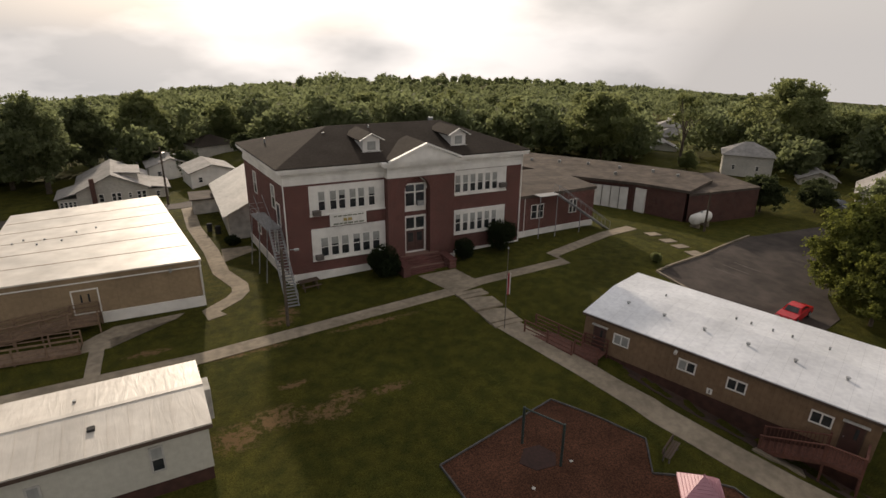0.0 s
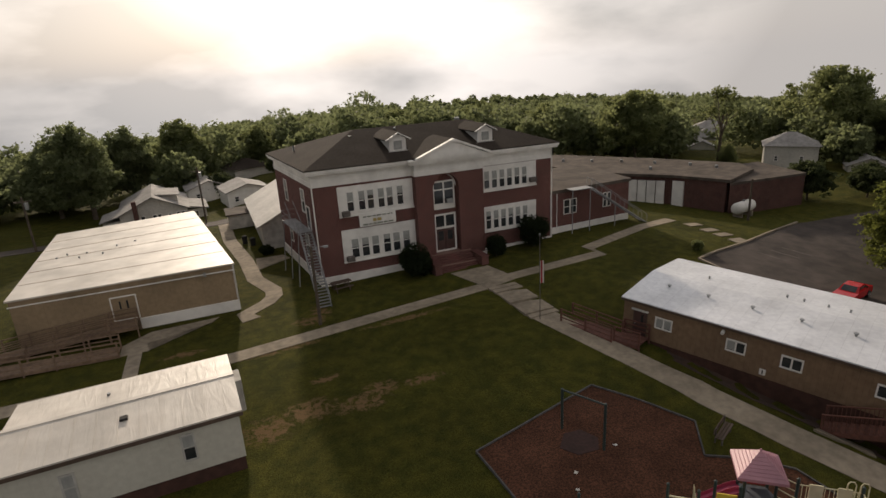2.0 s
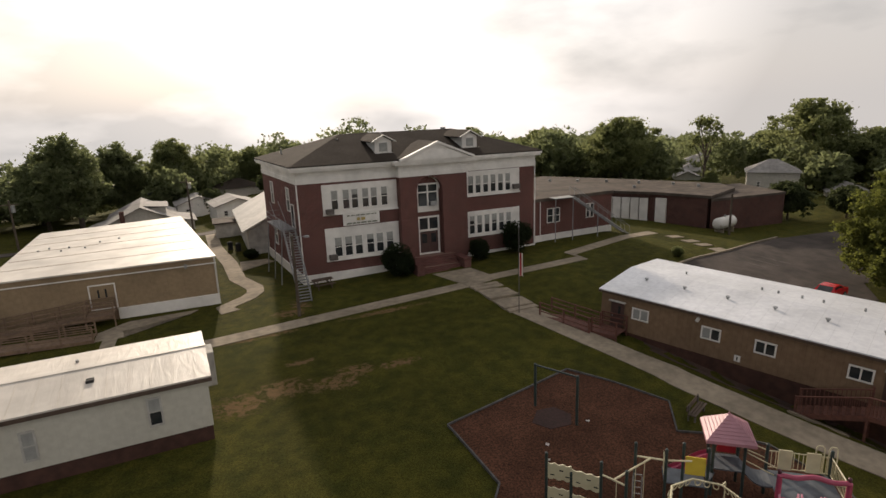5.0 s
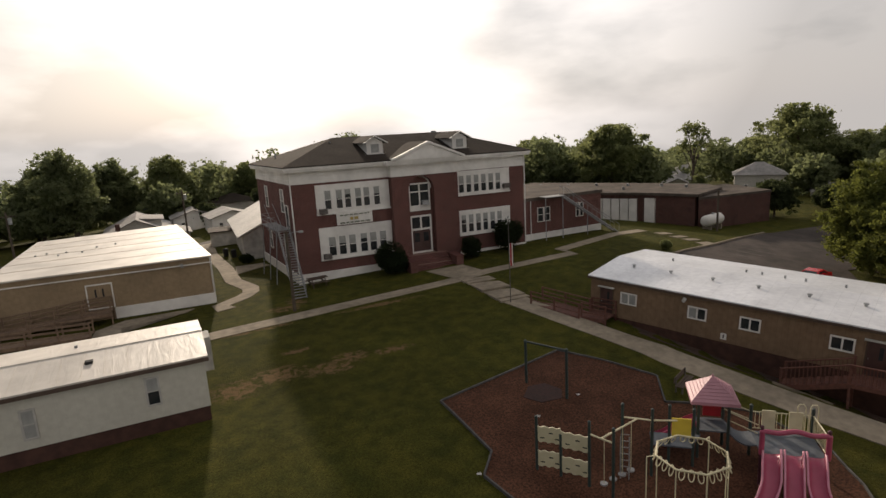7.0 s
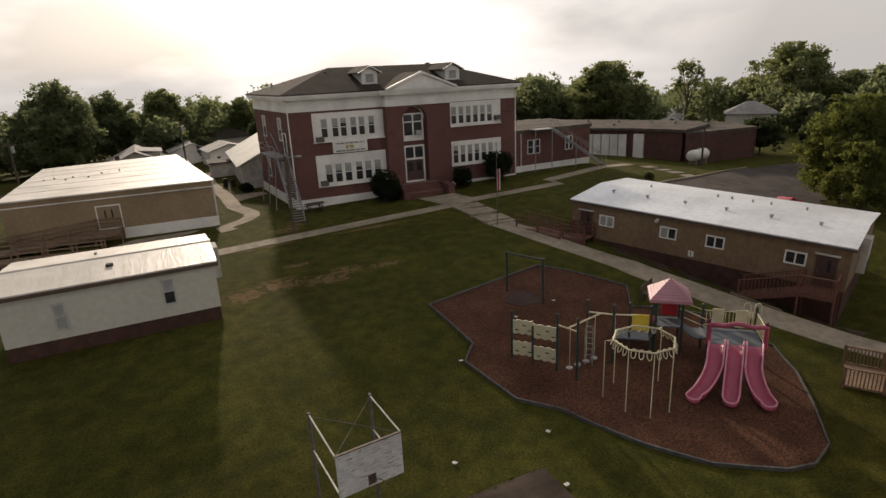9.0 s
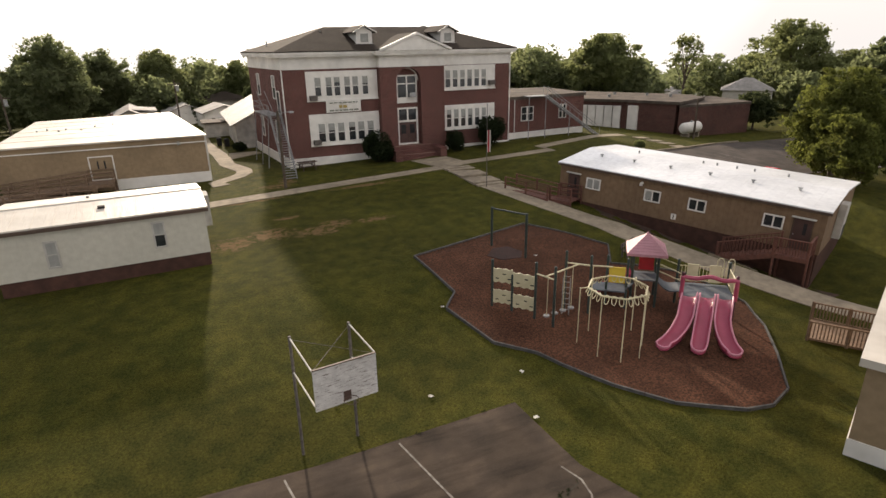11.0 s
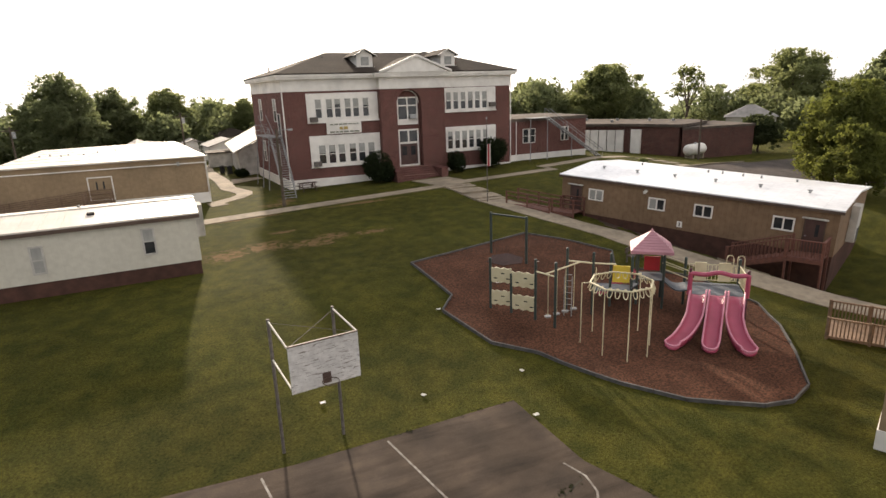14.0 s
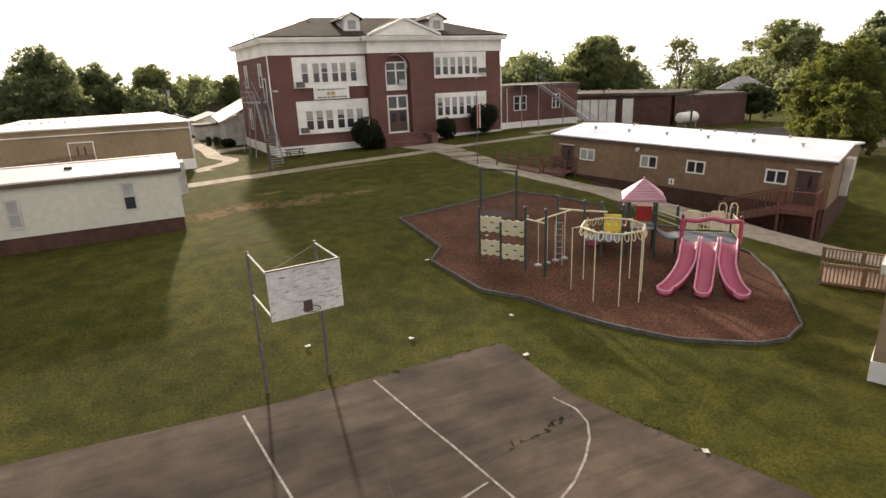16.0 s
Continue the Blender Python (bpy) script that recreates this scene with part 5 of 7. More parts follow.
def play_tower():
    """Roofed deck, bridge, slide deck and triple slide: one bolted structure."""
    t = thing("play_structure", pose(0, 0, 0), "play structure with pink roof, pink triple slide and grey decks", "play structure")
    U, V = Vector((0.768, -0.64)), Vector((0.64, 0.768))       # across the slide, and away from its foot
    def at(o, a, b):
        return o + U * a + V * b
    # roofed square
    c = Vector((12.25, -34.15))
    g = gz(c.x, c.y)
    deck = g + 1.35
    cor = [at(c, sa * 0.62, sb * 0.62) for sa, sb in ((-1, -1), (1, -1), (1, 1), (-1, 1))]
    for q in cor:
        post(t, q.x, q.y, -0.15)
    part("deck", prism(BM(), [tuple(q) for q in cor], deck - 0.06, deck), GREY_DECK, t)
    bm = BM()
    e = [at(c, sa * 0.99, sb * 0.99) for sa, sb in ((-1, -1), (1, -1), (1, 1), (-1, 1))]
    lo = [bm.verts.new((q.x, q.y, -0.22)) for q in e]
    hi = [bm.verts.new((q.x, q.y, -0.08)) for q in e]
    top = bm.verts.new((c.x, c.y, 0.78))
    bm.faces.new(lo[::-1])
    for k in range(4):
        bm.faces.new((lo[k], lo[(k + 1) % 4], hi[(k + 1) % 4], hi[k]))
        bm.faces.new((hi[k], hi[(k + 1) % 4], top))
    roof = part("roof", bm, PINK_ROOF, t, "faded pink pyramid roof")
    bm = BM()
    for k in range(1, 8):
        f = k / 8
        ring = [Vector((q.x, q.y, -0.08)).lerp(Vector((c.x, c.y, 0.78)), f) + Vector((0, 0, 0.012)) for q in e]
        tube(bm, ring, 0.018, 4, True)
    part("roof_rib", bm, PINK_ROOF, roof)
    part("finial", rod(BM(), (c.x, c.y, 0.76), (c.x, c.y, 0.86), 0.06, 8, 0.02), PINK_ROOF, roof)
    def panel(a, b, z0, z1, m, name="panel", thick=0.05):
        d = (b - a).normalized()
        s = Vector((-d.y, d.x)) * thick / 2
        return part(name, prism(BM(), [tuple(a - s), tuple(b - s), tuple(b + s), tuple(a + s)], z0, z1), m, t)
    panel(cor[3].lerp(cor[2], 0.3), cor[3].lerp(cor[2], 0.92), deck + 0.1, deck + 0.85, RED, "red_panel")
    # yellow play panel to the side
    o = at(c, -1.45, -1.3)
    panel(at(o, -0.35, 0), at(o, 0.45, 0), gz(o.x, o.y) + 1.35, gz(o.x, o.y) + 2.2, YELLOW, "yellow_panel")
    for a in (-0.45, 0.55):
        q = at(o, a, 0)
        post(t, q.x, q.y, gz(q.x, q.y) + 2.75)
    lowdeck = gz(o.x, o.y) + 0.95
    part("deck", prism(BM(), [tuple(at(o, -1.2, -0.2)), tuple(at(o, 0.5, -0.2)), tuple(at(o, 0.5, 0.9)), tuple(at(o, -1.2, 0.9))], lowdeck - 0.06, lowdeck), GREY_DECK, t)
    part("step_deck", prism(BM(), [tuple(at(o, 0.52, -0.2)), tuple(at(c, -0.5, -0.64)), tuple(at(c, -0.66, 0.3)), tuple(at(o, 0.52, 0.9))], lowdeck + 0.14, lowdeck + 0.2), GREY_DECK, t)
    for k in range(7):
        q = at(o, -1.15, 0.0 + 0.14 * k)
        part("bar", rod(BM(), (q.x, q.y, lowdeck), (q.x, q.y, lowdeck + 0.85), 0.018, 5), CREAM, t)
    # low double slide on the far side of the tower
    for lane in (0.02, 0.44):
        bm, prev = BM(), None
        for k in range(15):
            f = k / 14
            z = deck - 0.05 + (g + 0.2 - deck) * (f * f * (3 - 2 * f) * 0.7 + f * 0.3)
            row = []
            for a, h in ((-0.21, 0.18), (-0.17, 0.2), (-0.15, 0.02), (0.15, 0.02), (0.17, 0.2), (0.21, 0.18), (0.19, -0.04), (-0.19, -0.04)):
                q = at(c, -0.62 - 1.9 * f, lane + a)
                row.append(bm.verts.new((q.x, q.y, z + h)))
            if prev:
                for i in range(8):
                    bm.faces.new((prev[i], prev[(i + 1) % 8], row[(i + 1) % 8], row[i]))
            else:
                bm.faces.new(row)
            prev = row
        bm.faces.new(prev[::-1])
        bmesh.ops.recalc_face_normals(bm, faces=bm.faces)
        part("small_chute", bm, PINK, t, "short faded pink plastic chute")
    # slide deck
    s0 = Vector((12.5, -36.5))
    W = 2.46
    gs = gz(13.3, -37.2)
    sd = gs + 1.6
    sc = [s0, at(s0, W, 0), at(s0, W, 1.9), at(s0, 0, 1.9)]
    part("deck", prism(BM(), [tuple(q) for q in sc], sd - 0.06, sd), GREY_DECK, t)
    for k, q in enumerate(sc):
        post(t, q.x, q.y, sd + 1.25, MAROON_POST if k < 2 else GREEN_POST, 0.07)
    for a, b in ((sc[1], sc[2]), (sc[2], sc[3])):
        for h in (0.15, 0.95):
            part("guard_rail", rod(BM(), (a.x, a.y, sd + h), (b.x, b.y, sd + h), 0.025, 6), CREAM, t)
        for k in range(1, 14):
            q = a.lerp(b, k / 14)
            part("baluster", rod(BM(), (q.x, q.y, sd + 0.15), (q.x, q.y, sd + 0.95), 0.015, 5), CREAM, t)
    for f in (0.18, 0.62):
        panel(sc[3].lerp(sc[2], f), sc[3].lerp(sc[2], f + 0.22), sd + 0.1, sd + 1.05, CREAM, "cream_panel")
    # arched grab hoops at the back
    for f in (0.75, 0.95):
        q = sc[3].lerp(sc[2], f)
        part("grab_hoop", tube(BM(), [(q.x + U.x * a, q.y + U.y * a, sd + z) for a, z in ((0, 0.2), (0, 1.3), (0.08, 1.45), (0.24, 1.45), (0.32, 1.3), (0.32, 0.2))], 0.025, 6), CREAM, t)
    # curved bridge between the decks
    bm = BM()
    a0, a1 = at(c, 0.62, -0.55), at(c, 0.62, 0.5)
    b0, b1 = sc[3].lerp(sc[0], 0.65), sc[3]
    n = 8
    prev = None
    for k in range(n + 1):
        f = k / n
        p, q = a0.lerp(b0, f), a1.lerp(b1, f)
        z = deck + (sd - deck) * f - 0.25 * math.sin(math.pi * f)
        row = [bm.verts.new((p.x, p.y, z)), bm.verts.new((q.x, q.y, z)), bm.verts.new((q.x, q.y, z - 0.06)), bm.verts.new((p.x, p.y, z - 0.06))]
        if prev:
            for i in range(4):
                j = (i + 1) % 4
                bm.faces.new((prev[i], row[i], row[j], prev[j]))
        prev = row
    bmesh.ops.recalc_face_normals(bm, faces=bm.faces)
    part("bridge", bm, GREY_DECK, t, "curved grey bridge")
    for a, b in ((a0, b0), (a1, b1)):
        for h in (0.55, 0.95):
            part("bridge_rail", rod(BM(), (a.x, a.y, deck + h), (b.x, b.y, sd + h), 0.025, 6), CREAM, t)
    # pink hood over the slide mouth
    hood = []
    for k in range(21):
        f = k / 20
        q = at(s0, W * f, -0.05)
        hood.append((q.x, q.y, sd + 1.0 + 0.10 * math.sin(math.pi * f) + 0.05 * math.cos(2 * math.pi * f * 2)))
    ends = [at(s0, 0.0, -0.05), at(s0, W, -0.05)]
    hood = [(ends[0].x, ends[0].y, sd)] + [(ends[0].x, ends[0].y, sd + 0.7)] + hood + [(ends[1].x, ends[1].y, sd + 0.7), (ends[1].x, ends[1].y, sd)]
    part("slide_hood", tube(BM(), hood, 0.105, 10), PINK, t, "pink moulded hood over the slide mouth")
    # three chutes, the outer two curving away
    for lane, splay in ((0, -0.62), (1, 0.0), (2, 0.62)):
        bm = BM()
        n, w = 24, 0.70
        prof = [(-0.5, 0.20), (-0.46, 0.24), (-0.41, 0.2), (-0.38, 0.03), (0, 0.0), (0.38, 0.03), (0.41, 0.2), (0.46, 0.24), (0.5, 0.20), (0.47, -0.04), (0, -0.06), (-0.47, -0.04)]
        prev, left, right = None, [], []
        g_end = gz(11.6, -38.9)
        for k in range(n + 1):
            f = k / n
            drop = (f * f * (3 - 2 * f)) * 0.85 + f * 0.15
            z = sd + (g_end + 0.15 - sd) * drop
            run = 2.55 * f
            side = splay * max(0, f - 0.45) ** 1.5 * 2.8 - 0.55 * f
            o = at(s0, W * (lane + 0.5) / 3 + side, -run)
            row = []
            wide = 1.08 * (1 - 0.08 * max(0, (f - 0.9) / 0.1) ** 2)
            for a, h in prof:
                q = at(o, a * w * wide, 0)
                row.append(bm.verts.new((q.x, q.y, z + h)))
            left.append(tuple(row[1].co + Vector((0, 0, 0.01))))
            right.append(tuple(row[7].co + Vector((0, 0, 0.01))))
            if prev:
                m = len(prof)
                for i in range(m):
                    j = (i + 1) % m
                    bm.faces.new((prev[i], prev[j], row[j], row[i]))
            else:
                bm.faces.new(row)
            prev = row
        bm.faces.new(prev[::-1])
        bmesh.ops.recalc_face_normals(bm, faces=bm.faces)
        chute = part("slide_chute", bm, PINK, t, "faded pink plastic slide chute")
        for poly in chute.data.polygons:
            poly.use_smooth = True
        mouth = at(s0, W * (lane + 0.5) / 3 + side, -2.55)
        lip = []
        for k in range(1, 8):
            q = at(mouth, -0.31 * math.cos(math.pi * k / 8), -0.24 * math.sin(math.pi * k / 8))
            lip.append((q.x, q.y, g_end + 0.37 - 0.1 * math.sin(math.pi * k / 8)))
        apron = BM()
        floor_edge = [apron.verts.new((x, y, z - 0.2 + dz)) for dz in (0, 0.07) for x, y, z in [left[-1]] + lip + [right[-1]]]
        half = len(floor_edge) // 2
        apron.faces.new(floor_edge[:half][::-1])
        apron.faces.new(floor_edge[half:])
        for k in range(half):
            apron.faces.new((floor_edge[k], floor_edge[(k + 1) % half], floor_edge[half + (k + 1) % half], floor_edge[half + k]))
        bmesh.ops.recalc_face_normals(apron, faces=apron.faces)
        part("chute_end", apron, PINK, chute)
        part("chute_rim", tube(BM(), left + lip + right[::-1], 0.045, 7), PINK_RIM, chute, "pale worn rim of the chute")
        e = at(s0, W * (lane + 0.5) / 3 + side, -2.4)
        part("slide_foot", rod(BM(), (e.x, e.y, ground(e.x, e.y)), (e.x, e.y, g_end + 0.1), 0.05, 6), GREEN_POST, t)


play_tower()


def bench(m, label):
    b = thing("bench", m, label, "bench", "playground benches")
    for k in range(3):
        part("seat_slat", box(BM(), -0.9, 0.9, -0.2 + k * 0.15, -0.08 + k * 0.15, 0.42, 0.46), BROWN, b)
    for k in range(2):
        part("back_slat", box(BM(), -0.9, 0.9, 0.26, 0.3, 0.58 + k * 0.17, 0.7 + k * 0.17), BROWN, b)
    for x in (-0.7, 0.7):
        part("leg", box(BM(), x - 0.04, x + 0.04, -0.15, -0.07, 0, 0.42), POST_IRON, b)
        part("leg", box(BM(), x - 0.04, x + 0.04, 0.2, 0.26, 0, 0.9), POST_IRON, b)


bench(pose(15.1, -30.0, ground(15.1, -30.0), 0, 0, 25), "dark brown slatted bench in a corner of the mulch")
scuff = patch("dirt_scuff", [(6.6, -27.2), (7.4, -26.4), (8.4, -26.5), (8.9, -27.4), (8.4, -28.1), (7.2, -28.0)], mat("dark_damp_mulch", (0.055, 0.025, 0.02), (0.035, 0.018, 0.014), 5.0, 0.95, bump=0.8, fine=20), 0.085, 0.03)
tagged(scuff, "dark damp worn patch in the mulch under the swing", "worn patch", kind="structure")

def picnic_table(x, y, turn):
    p = thing("picnic_table", pose(x, y, ground(x, y), 0, 0, turn), "dark weathered picnic table before the white foundation", "picnic table")
    for k in range(5):
        part("top_board", box(BM(), -0.9, 0.9, -0.37 + k * 0.15, -0.23 + k * 0.15, 0.71, 0.75, 0.005), BROWN, p)
    for sy in (-1, 1):
        part("seat_board", box(BM(), -0.9, 0.9, sy * 0.72 - 0.13, sy * 0.72 + 0.13, 0.41, 0.45, 0.005), BROWN, p)
    for sx in (-0.6, 0.6):
        part("seat_beam", box(BM(), sx - 0.03, sx + 0.03, -0.85, 0.85, 0.33, 0.41), BROWN, p)
        for sy in (-1, 1):
            part("leg", rod(BM(), (sx, sy * 0.3, 0.71), (sx, sy * 0.68, -0.05), 0.045, 6), BROWN, p)


picnic_table(1.25, -1.45, 8)


def bin_round(x, y, label):
    b = thing("rubbish_bin", pose(x, y, ground(x, y)), label, "bin", "bins by the hall")
    part("body", rod(BM(), (0, 0, -0.02), (0, 0, 0.85), 0.27, 14, 0.31), TYRE, b)
    lid = part("lid", rod(BM(), (0, 0, 0.85), (0, 0, 0.95), 0.33, 14, 0.2), TYRE, b)
    part("lid_handle", tube(BM(), [(-0.1, 0, 0.93), (-0.08, 0, 1.0), (0.08, 0, 1.0), (0.1, 0, 0.93)], 0.015, 6), TYRE, lid)


bin_round(-5.2, 19.6, "black plastic rubbish bin on the grass by the hall")
bin_round(-4.4, 18.2, "black plastic rubbish bin beside the hall wall")

# ---- court ----
def backboard():
    b = thing("basketball_hoop", pose(0, 0, 0), "old basketball hoop with peeling white board on two posts", "basketball hoop")
    P = [Vector((-6.7, -37.95)), Vector((-4.65, -37.8))]
    B = [Vector((-6.52, -40.66)), Vector((-4.52, -40.42))]
    top, low = 1.24, -0.14
    for p, q in zip(P, B):
        part("post", rod(BM(), (p.x, p.y, ground(p.x, p.y) - 0.1), (p.x, p.y, 1.12), 0.055, 10), POST_IRON, b)
        part("arm", rod(BM(), (p.x, p.y, 1.05), (q.x, q.y + 0.05, 1.22), 0.028, 8), STONE, b)
        part("arm", rod(BM(), (p.x, p.y, -0.25), (q.x, q.y + 0.05, 0.02), 0.028, 8), STONE, b)
    part("brace", rod(BM(), (P[0].x, P[0].y, 1.0), (B[1].x, B[1].y + 0.05, 1.2), 0.009, 6), POST_IRON, b)
    part("brace", rod(BM(), (P[1].x, P[1].y, 1.0), (B[0].x, B[0].y + 0.05, 1.2), 0.009, 6), POST_IRON, b)
    d = (B[1] - B[0]).normalized()
    s = Vector((-d.y, d.x)) * 0.025
    bm = prism(BM(), [tuple(B[0] - s), tuple(B[1] - s), tuple(B[1] + s), tuple(B[0] + s)], low, top)
    board = part("board", bm, BACKBOARD, b, "peeling white plywood board")
    part("board_edge", prism(BM(), [tuple(B[0] - s * 1.5), tuple(B[1] - s * 1.5), tuple(B[1] + s * 1.5), tuple(B[0] + s * 1.5)], top, top + 0.035), BROWN, board)
    mid = B[0].lerp(B[1], 0.5)
    part("rim_plate", prism(BM(), [tuple(mid - d * 0.12 - s * 2), tuple(mid + d * 0.12 - s * 2), tuple(mid + d * 0.12 - s), tuple(mid - d * 0.12 - s)], -0.06, 0.26), RUST, b, "rusty rim plate")
    c = mid - s / 0.025 * 0.35
    part("rim", tube(BM(), [(c.x + 0.23 * math.cos(a), c.y + 0.23 * math.sin(a), 0.12) for a in [2 * math.pi * k / 20 for k in range(20)]], 0.012, 6, True), RUST, b)


backboard()


def court_line(pts, w=0.07):
    ob = patch("court_line", ribbon(pts, w), PAINT_LINE, 0.048, 0.02)
    return tagged(ob, "faded white painted court line", "court line", kind="structure")


court_line([(-3.39, -38.85), (-2.44, -42.87), (-1.9, -45.6), (-1.0, -50)])
court_line([(-7.55, -38.95), (-6.85, -42.87), (-5.8, -49)])
court_line([(-2.25, -44.6), (-3.01, -44.8), (-6.2, -45.4)])
court_line([(1.4, -42.2), (1.66, -43.0), (1.55, -43.7), (1.15, -44.3), (0.5, -44.95), (-0.3, -45.55), (-1.2, -46.0), (-2.0, -46.2)])
CRACK = mat("weedy_crack", (0.05, 0.045, 0.025), (0.03, 0.03, 0.02), 9.0, 0.95)
random.seed(5)
for path in ([(1.5, -43.1), (0.6, -43.45), (-0.3, -43.6), (-1.4, -43.8), (-2.6, -44.1)], [(-4.3, -42.6), (-4.5, -43.3), (-4.55, -44.2), (-4.2, -45.6)], [(-12.1, -38.7), (-12.2, -40.5), (-12.0, -43)]):
    fine = []
    for a, b in zip(path, path[1:]):
        for k in range(4):
            p = Vector(a).lerp(Vector(b), k / 4)
            fine.append((p.x + random.uniform(-0.05, 0.05), p.y + random.uniform(-0.05, 0.05)))
    fine.append(path[-1])
    tagged(patch("court_crack", ribbon(fine, 0.028), CRACK, 0.046, 0.02), "weedy crack in the court asphalt", "crack", kind="structure")
for x, y in ((1.77, -31.31), (3.06, -36.91), (2.01, -39.66), (3.51, -46.16), (-4.96, -35.99), (-1.29, -36.9), (9.4, -28.16), (6.4, -28.9), (5.85, -29.8)):
    p = thing("paper_scrap", pose(x, y, ground(x, y) + 0.06, 4, 3, random.uniform(0, 180)), "crumpled white paper scrap lying on the grass", "litter", "litter on the grass")
    bm = BM()
    vs = [[bm.verts.new((0.05 * i - 0.1, 0.045 * j - 0.09, 0.03 * random.random())) for i in range(5)] for j in range(5)]
    for j in range(4):
        for i in range(4):
            bm.faces.new((vs[j][i], vs[j][i + 1], vs[j + 1][i + 1], vs[j + 1][i]))
    bmesh.ops.solidify(bm, geom=bm.faces[:], thickness=0.015)
    part("sheet", bm, WHITE, p)

# building at the lower edge of the yard, with its ramp rails
EDGE_B = block("edge_classroom", [(11.0, -45.9), (20.5, -41.6), (28, -53), (17, -58)], -4.6, -0.35, TANWALL, MEMBRANE, "tan portable classroom with white skirting at the yard's edge", "classroom", 0.3, 0.3, -3.3, WHITE)


def rail_fence():
    f = thing("ramp_railing", pose(0, 0, 0), "unpainted wooden ramp railing with many balusters", "railing")
    for a, b in ((Vector((17.3, -40.1)), Vector((19.4, -42.6))), (Vector((19.3, -38.9)), (Vector((21.3, -41.4))))):
        ga, gb = ground(a.x, a.y), ground(b.x, b.y)
        d = (b - a).normalized()
        s = Vector((-d.y, d.x)) * 0.04
        for z, h in ((0.08, 0.1), (0.98, 0.07)):
            part("rail", prism(BM(), [tuple(a - s), tuple(b - s), tuple(b + s), tuple(a + s)], [ga + z, gb + z, gb + z, ga + z], [ga + z + h, gb + z + h, gb + z + h, ga + z + h]), WOOD, f)
        for k in range(22):
            q = a.lerp(b, (k + 0.5) / 22)
            g = ground(q.x, q.y)
            part("baluster", box(BM(), q.x - 0.02, q.x + 0.02, q.y - 0.02, q.y + 0.02, g + 0.1, g + 1.0), WOOD, f)
        for q in (a, a.lerp(b, 0.5), b):
            g = ground(q.x, q.y)
            part("post", box(BM(), q.x - 0.05, q.x + 0.05, q.y - 0.05, q.y + 0.05, g - 0.2, g + 1.08), WOOD, f)
    deck = [(17.4, -40.05), (19.5, -42.55), (21.3, -41.3), (19.3, -38.95)]
    part("deck", prism(BM(), deck[::1], [ground(*p) - 0.1 for p in deck], [ground(*p) + 0.12 for p in deck]), WOOD, f)


rail_fence()

# ---- paths, stones and worn ground ----
tagged(patch("pavement", ribbon([(-6.6, -3.6), (-7.0, -2.2), (-5.0, -0.6), (-4.3, 0.6), (-4.2, 2.0), (-5.4, 6.0), (-5.7, 12.5), (-6.8, 22), (-7.0, 32)], 1.5), CONCRETE), "pale concrete path between tan classroom and school", "path", kind="structure")
tagged(patch("pavement", [(-4.9, 8.6), (-4.7, 12.6), (-1.9, 12.2), (-1.4, 10.6)], CONCRETE, 0.045), "short concrete path to the school's side", "path", kind="structure")
tagged(patch("pavement", [(-15.9, -3.6), (-15.9, -5.3), (-14.0, -5.3), (-14.2, -3.9), (-9.6, -2.4), (-9.0, -1.6), (-14.0, -1.9)], CONCRETE, 0.045), "concrete pad before the tan classroom", "path", kind="structure")
tagged(patch("pavement", ribbon([(-14.9, -5.2), (-15.1, -15.0)], 0.95), CONCRETE, 0.042), "narrow concrete path behind the white classroom", "path", kind="structure")
tagged(patch("pavement", [(20.2, -31.4), (21.6, -33.9), (22.9, -33.0), (21.5, -31.0)], CONCRETE, 0.05), "concrete pad at the porch steps", "path", kind="structure")
for k, (yy, drop) in enumerate(((-8.5, 0.0), (-9.1, 0.02), (-9.7, 0.04), (-11.9, 0.06), (-14.0, 0.06))):
    st = tagged(new("pavement_step"), "pale concrete path step going down to the yard", "step", kind="structure")
    w0, w1 = (12.1 + 0.12 * k, 14.75 + 0.1 * k)
    y1 = (-9.1, -9.7, -11.9, -14.0, -14.6)[k]
    z = ground(13.4, (yy + y1) / 2) + 0.1
    part("slab", box(BM(), w0, w1, y1 + 0.02, yy, z - 0.5, z, 0.02), CONCRETE, st)
for x, y in ((40.2, -3.3), (40.05, -5.7), (39.85, -7.6), (39.7, -9.6)):
    tagged(patch("stepping_slab", [(x - 0.9, y - 0.55), (x + 0.9, y - 0.55), (x + 0.9, y + 0.55), (x - 0.9, y + 0.55)], CONCRETE, 0.06), "square concrete stepping slab in the grass", "slab", "stepping slabs", kind="structure")
for a, b in (((31.9, -17.3), (31.75, -12.2)), ((31.75, -12.2), (40.0, -10.25)), ((40.0, -10.25), (53.0, -6.2))):
    a, b = Vector(a), Vector(b)
    k = thing("kerb", pose(0, 0, 0), "low grey concrete kerb round the car park", "kerb", kind="structure")
    n = max(2, int((b - a).length / 1.5))
    for i in range(n):
        p, q = a.lerp(b, i / n), a.lerp(b, (i + 0.98) / n)
        d = (q - p).normalized()
        s = Vector((-d.y, d.x)) * 0.1
        gp, gq = ground(p.x, p.y), ground(q.x, q.y)
        part("kerb_stone", prism(BM(), [tuple(p - s), tuple(q - s), tuple(q + s), tuple(p + s)], [gp - 0.2, gq - 0.2, gq - 0.2, gp - 0.2], [gp + 0.16, gq + 0.16, gq + 0.16, gp + 0.16]), CONCRETE, k)

for k in range(3):
    x, y = 38.6 + 1.9 * k, -12.8 + 0.2 * k
    bay = patch("bay_line", ribbon([(x, y), (x + 0.4, y - 1.2), (x + 0.9, y - 2.4)], 0.1), BAY_PAINT, 0.048, 0.02)
    tagged(bay, "faded white bay line on the car park asphalt", "bay line", kind="structure")

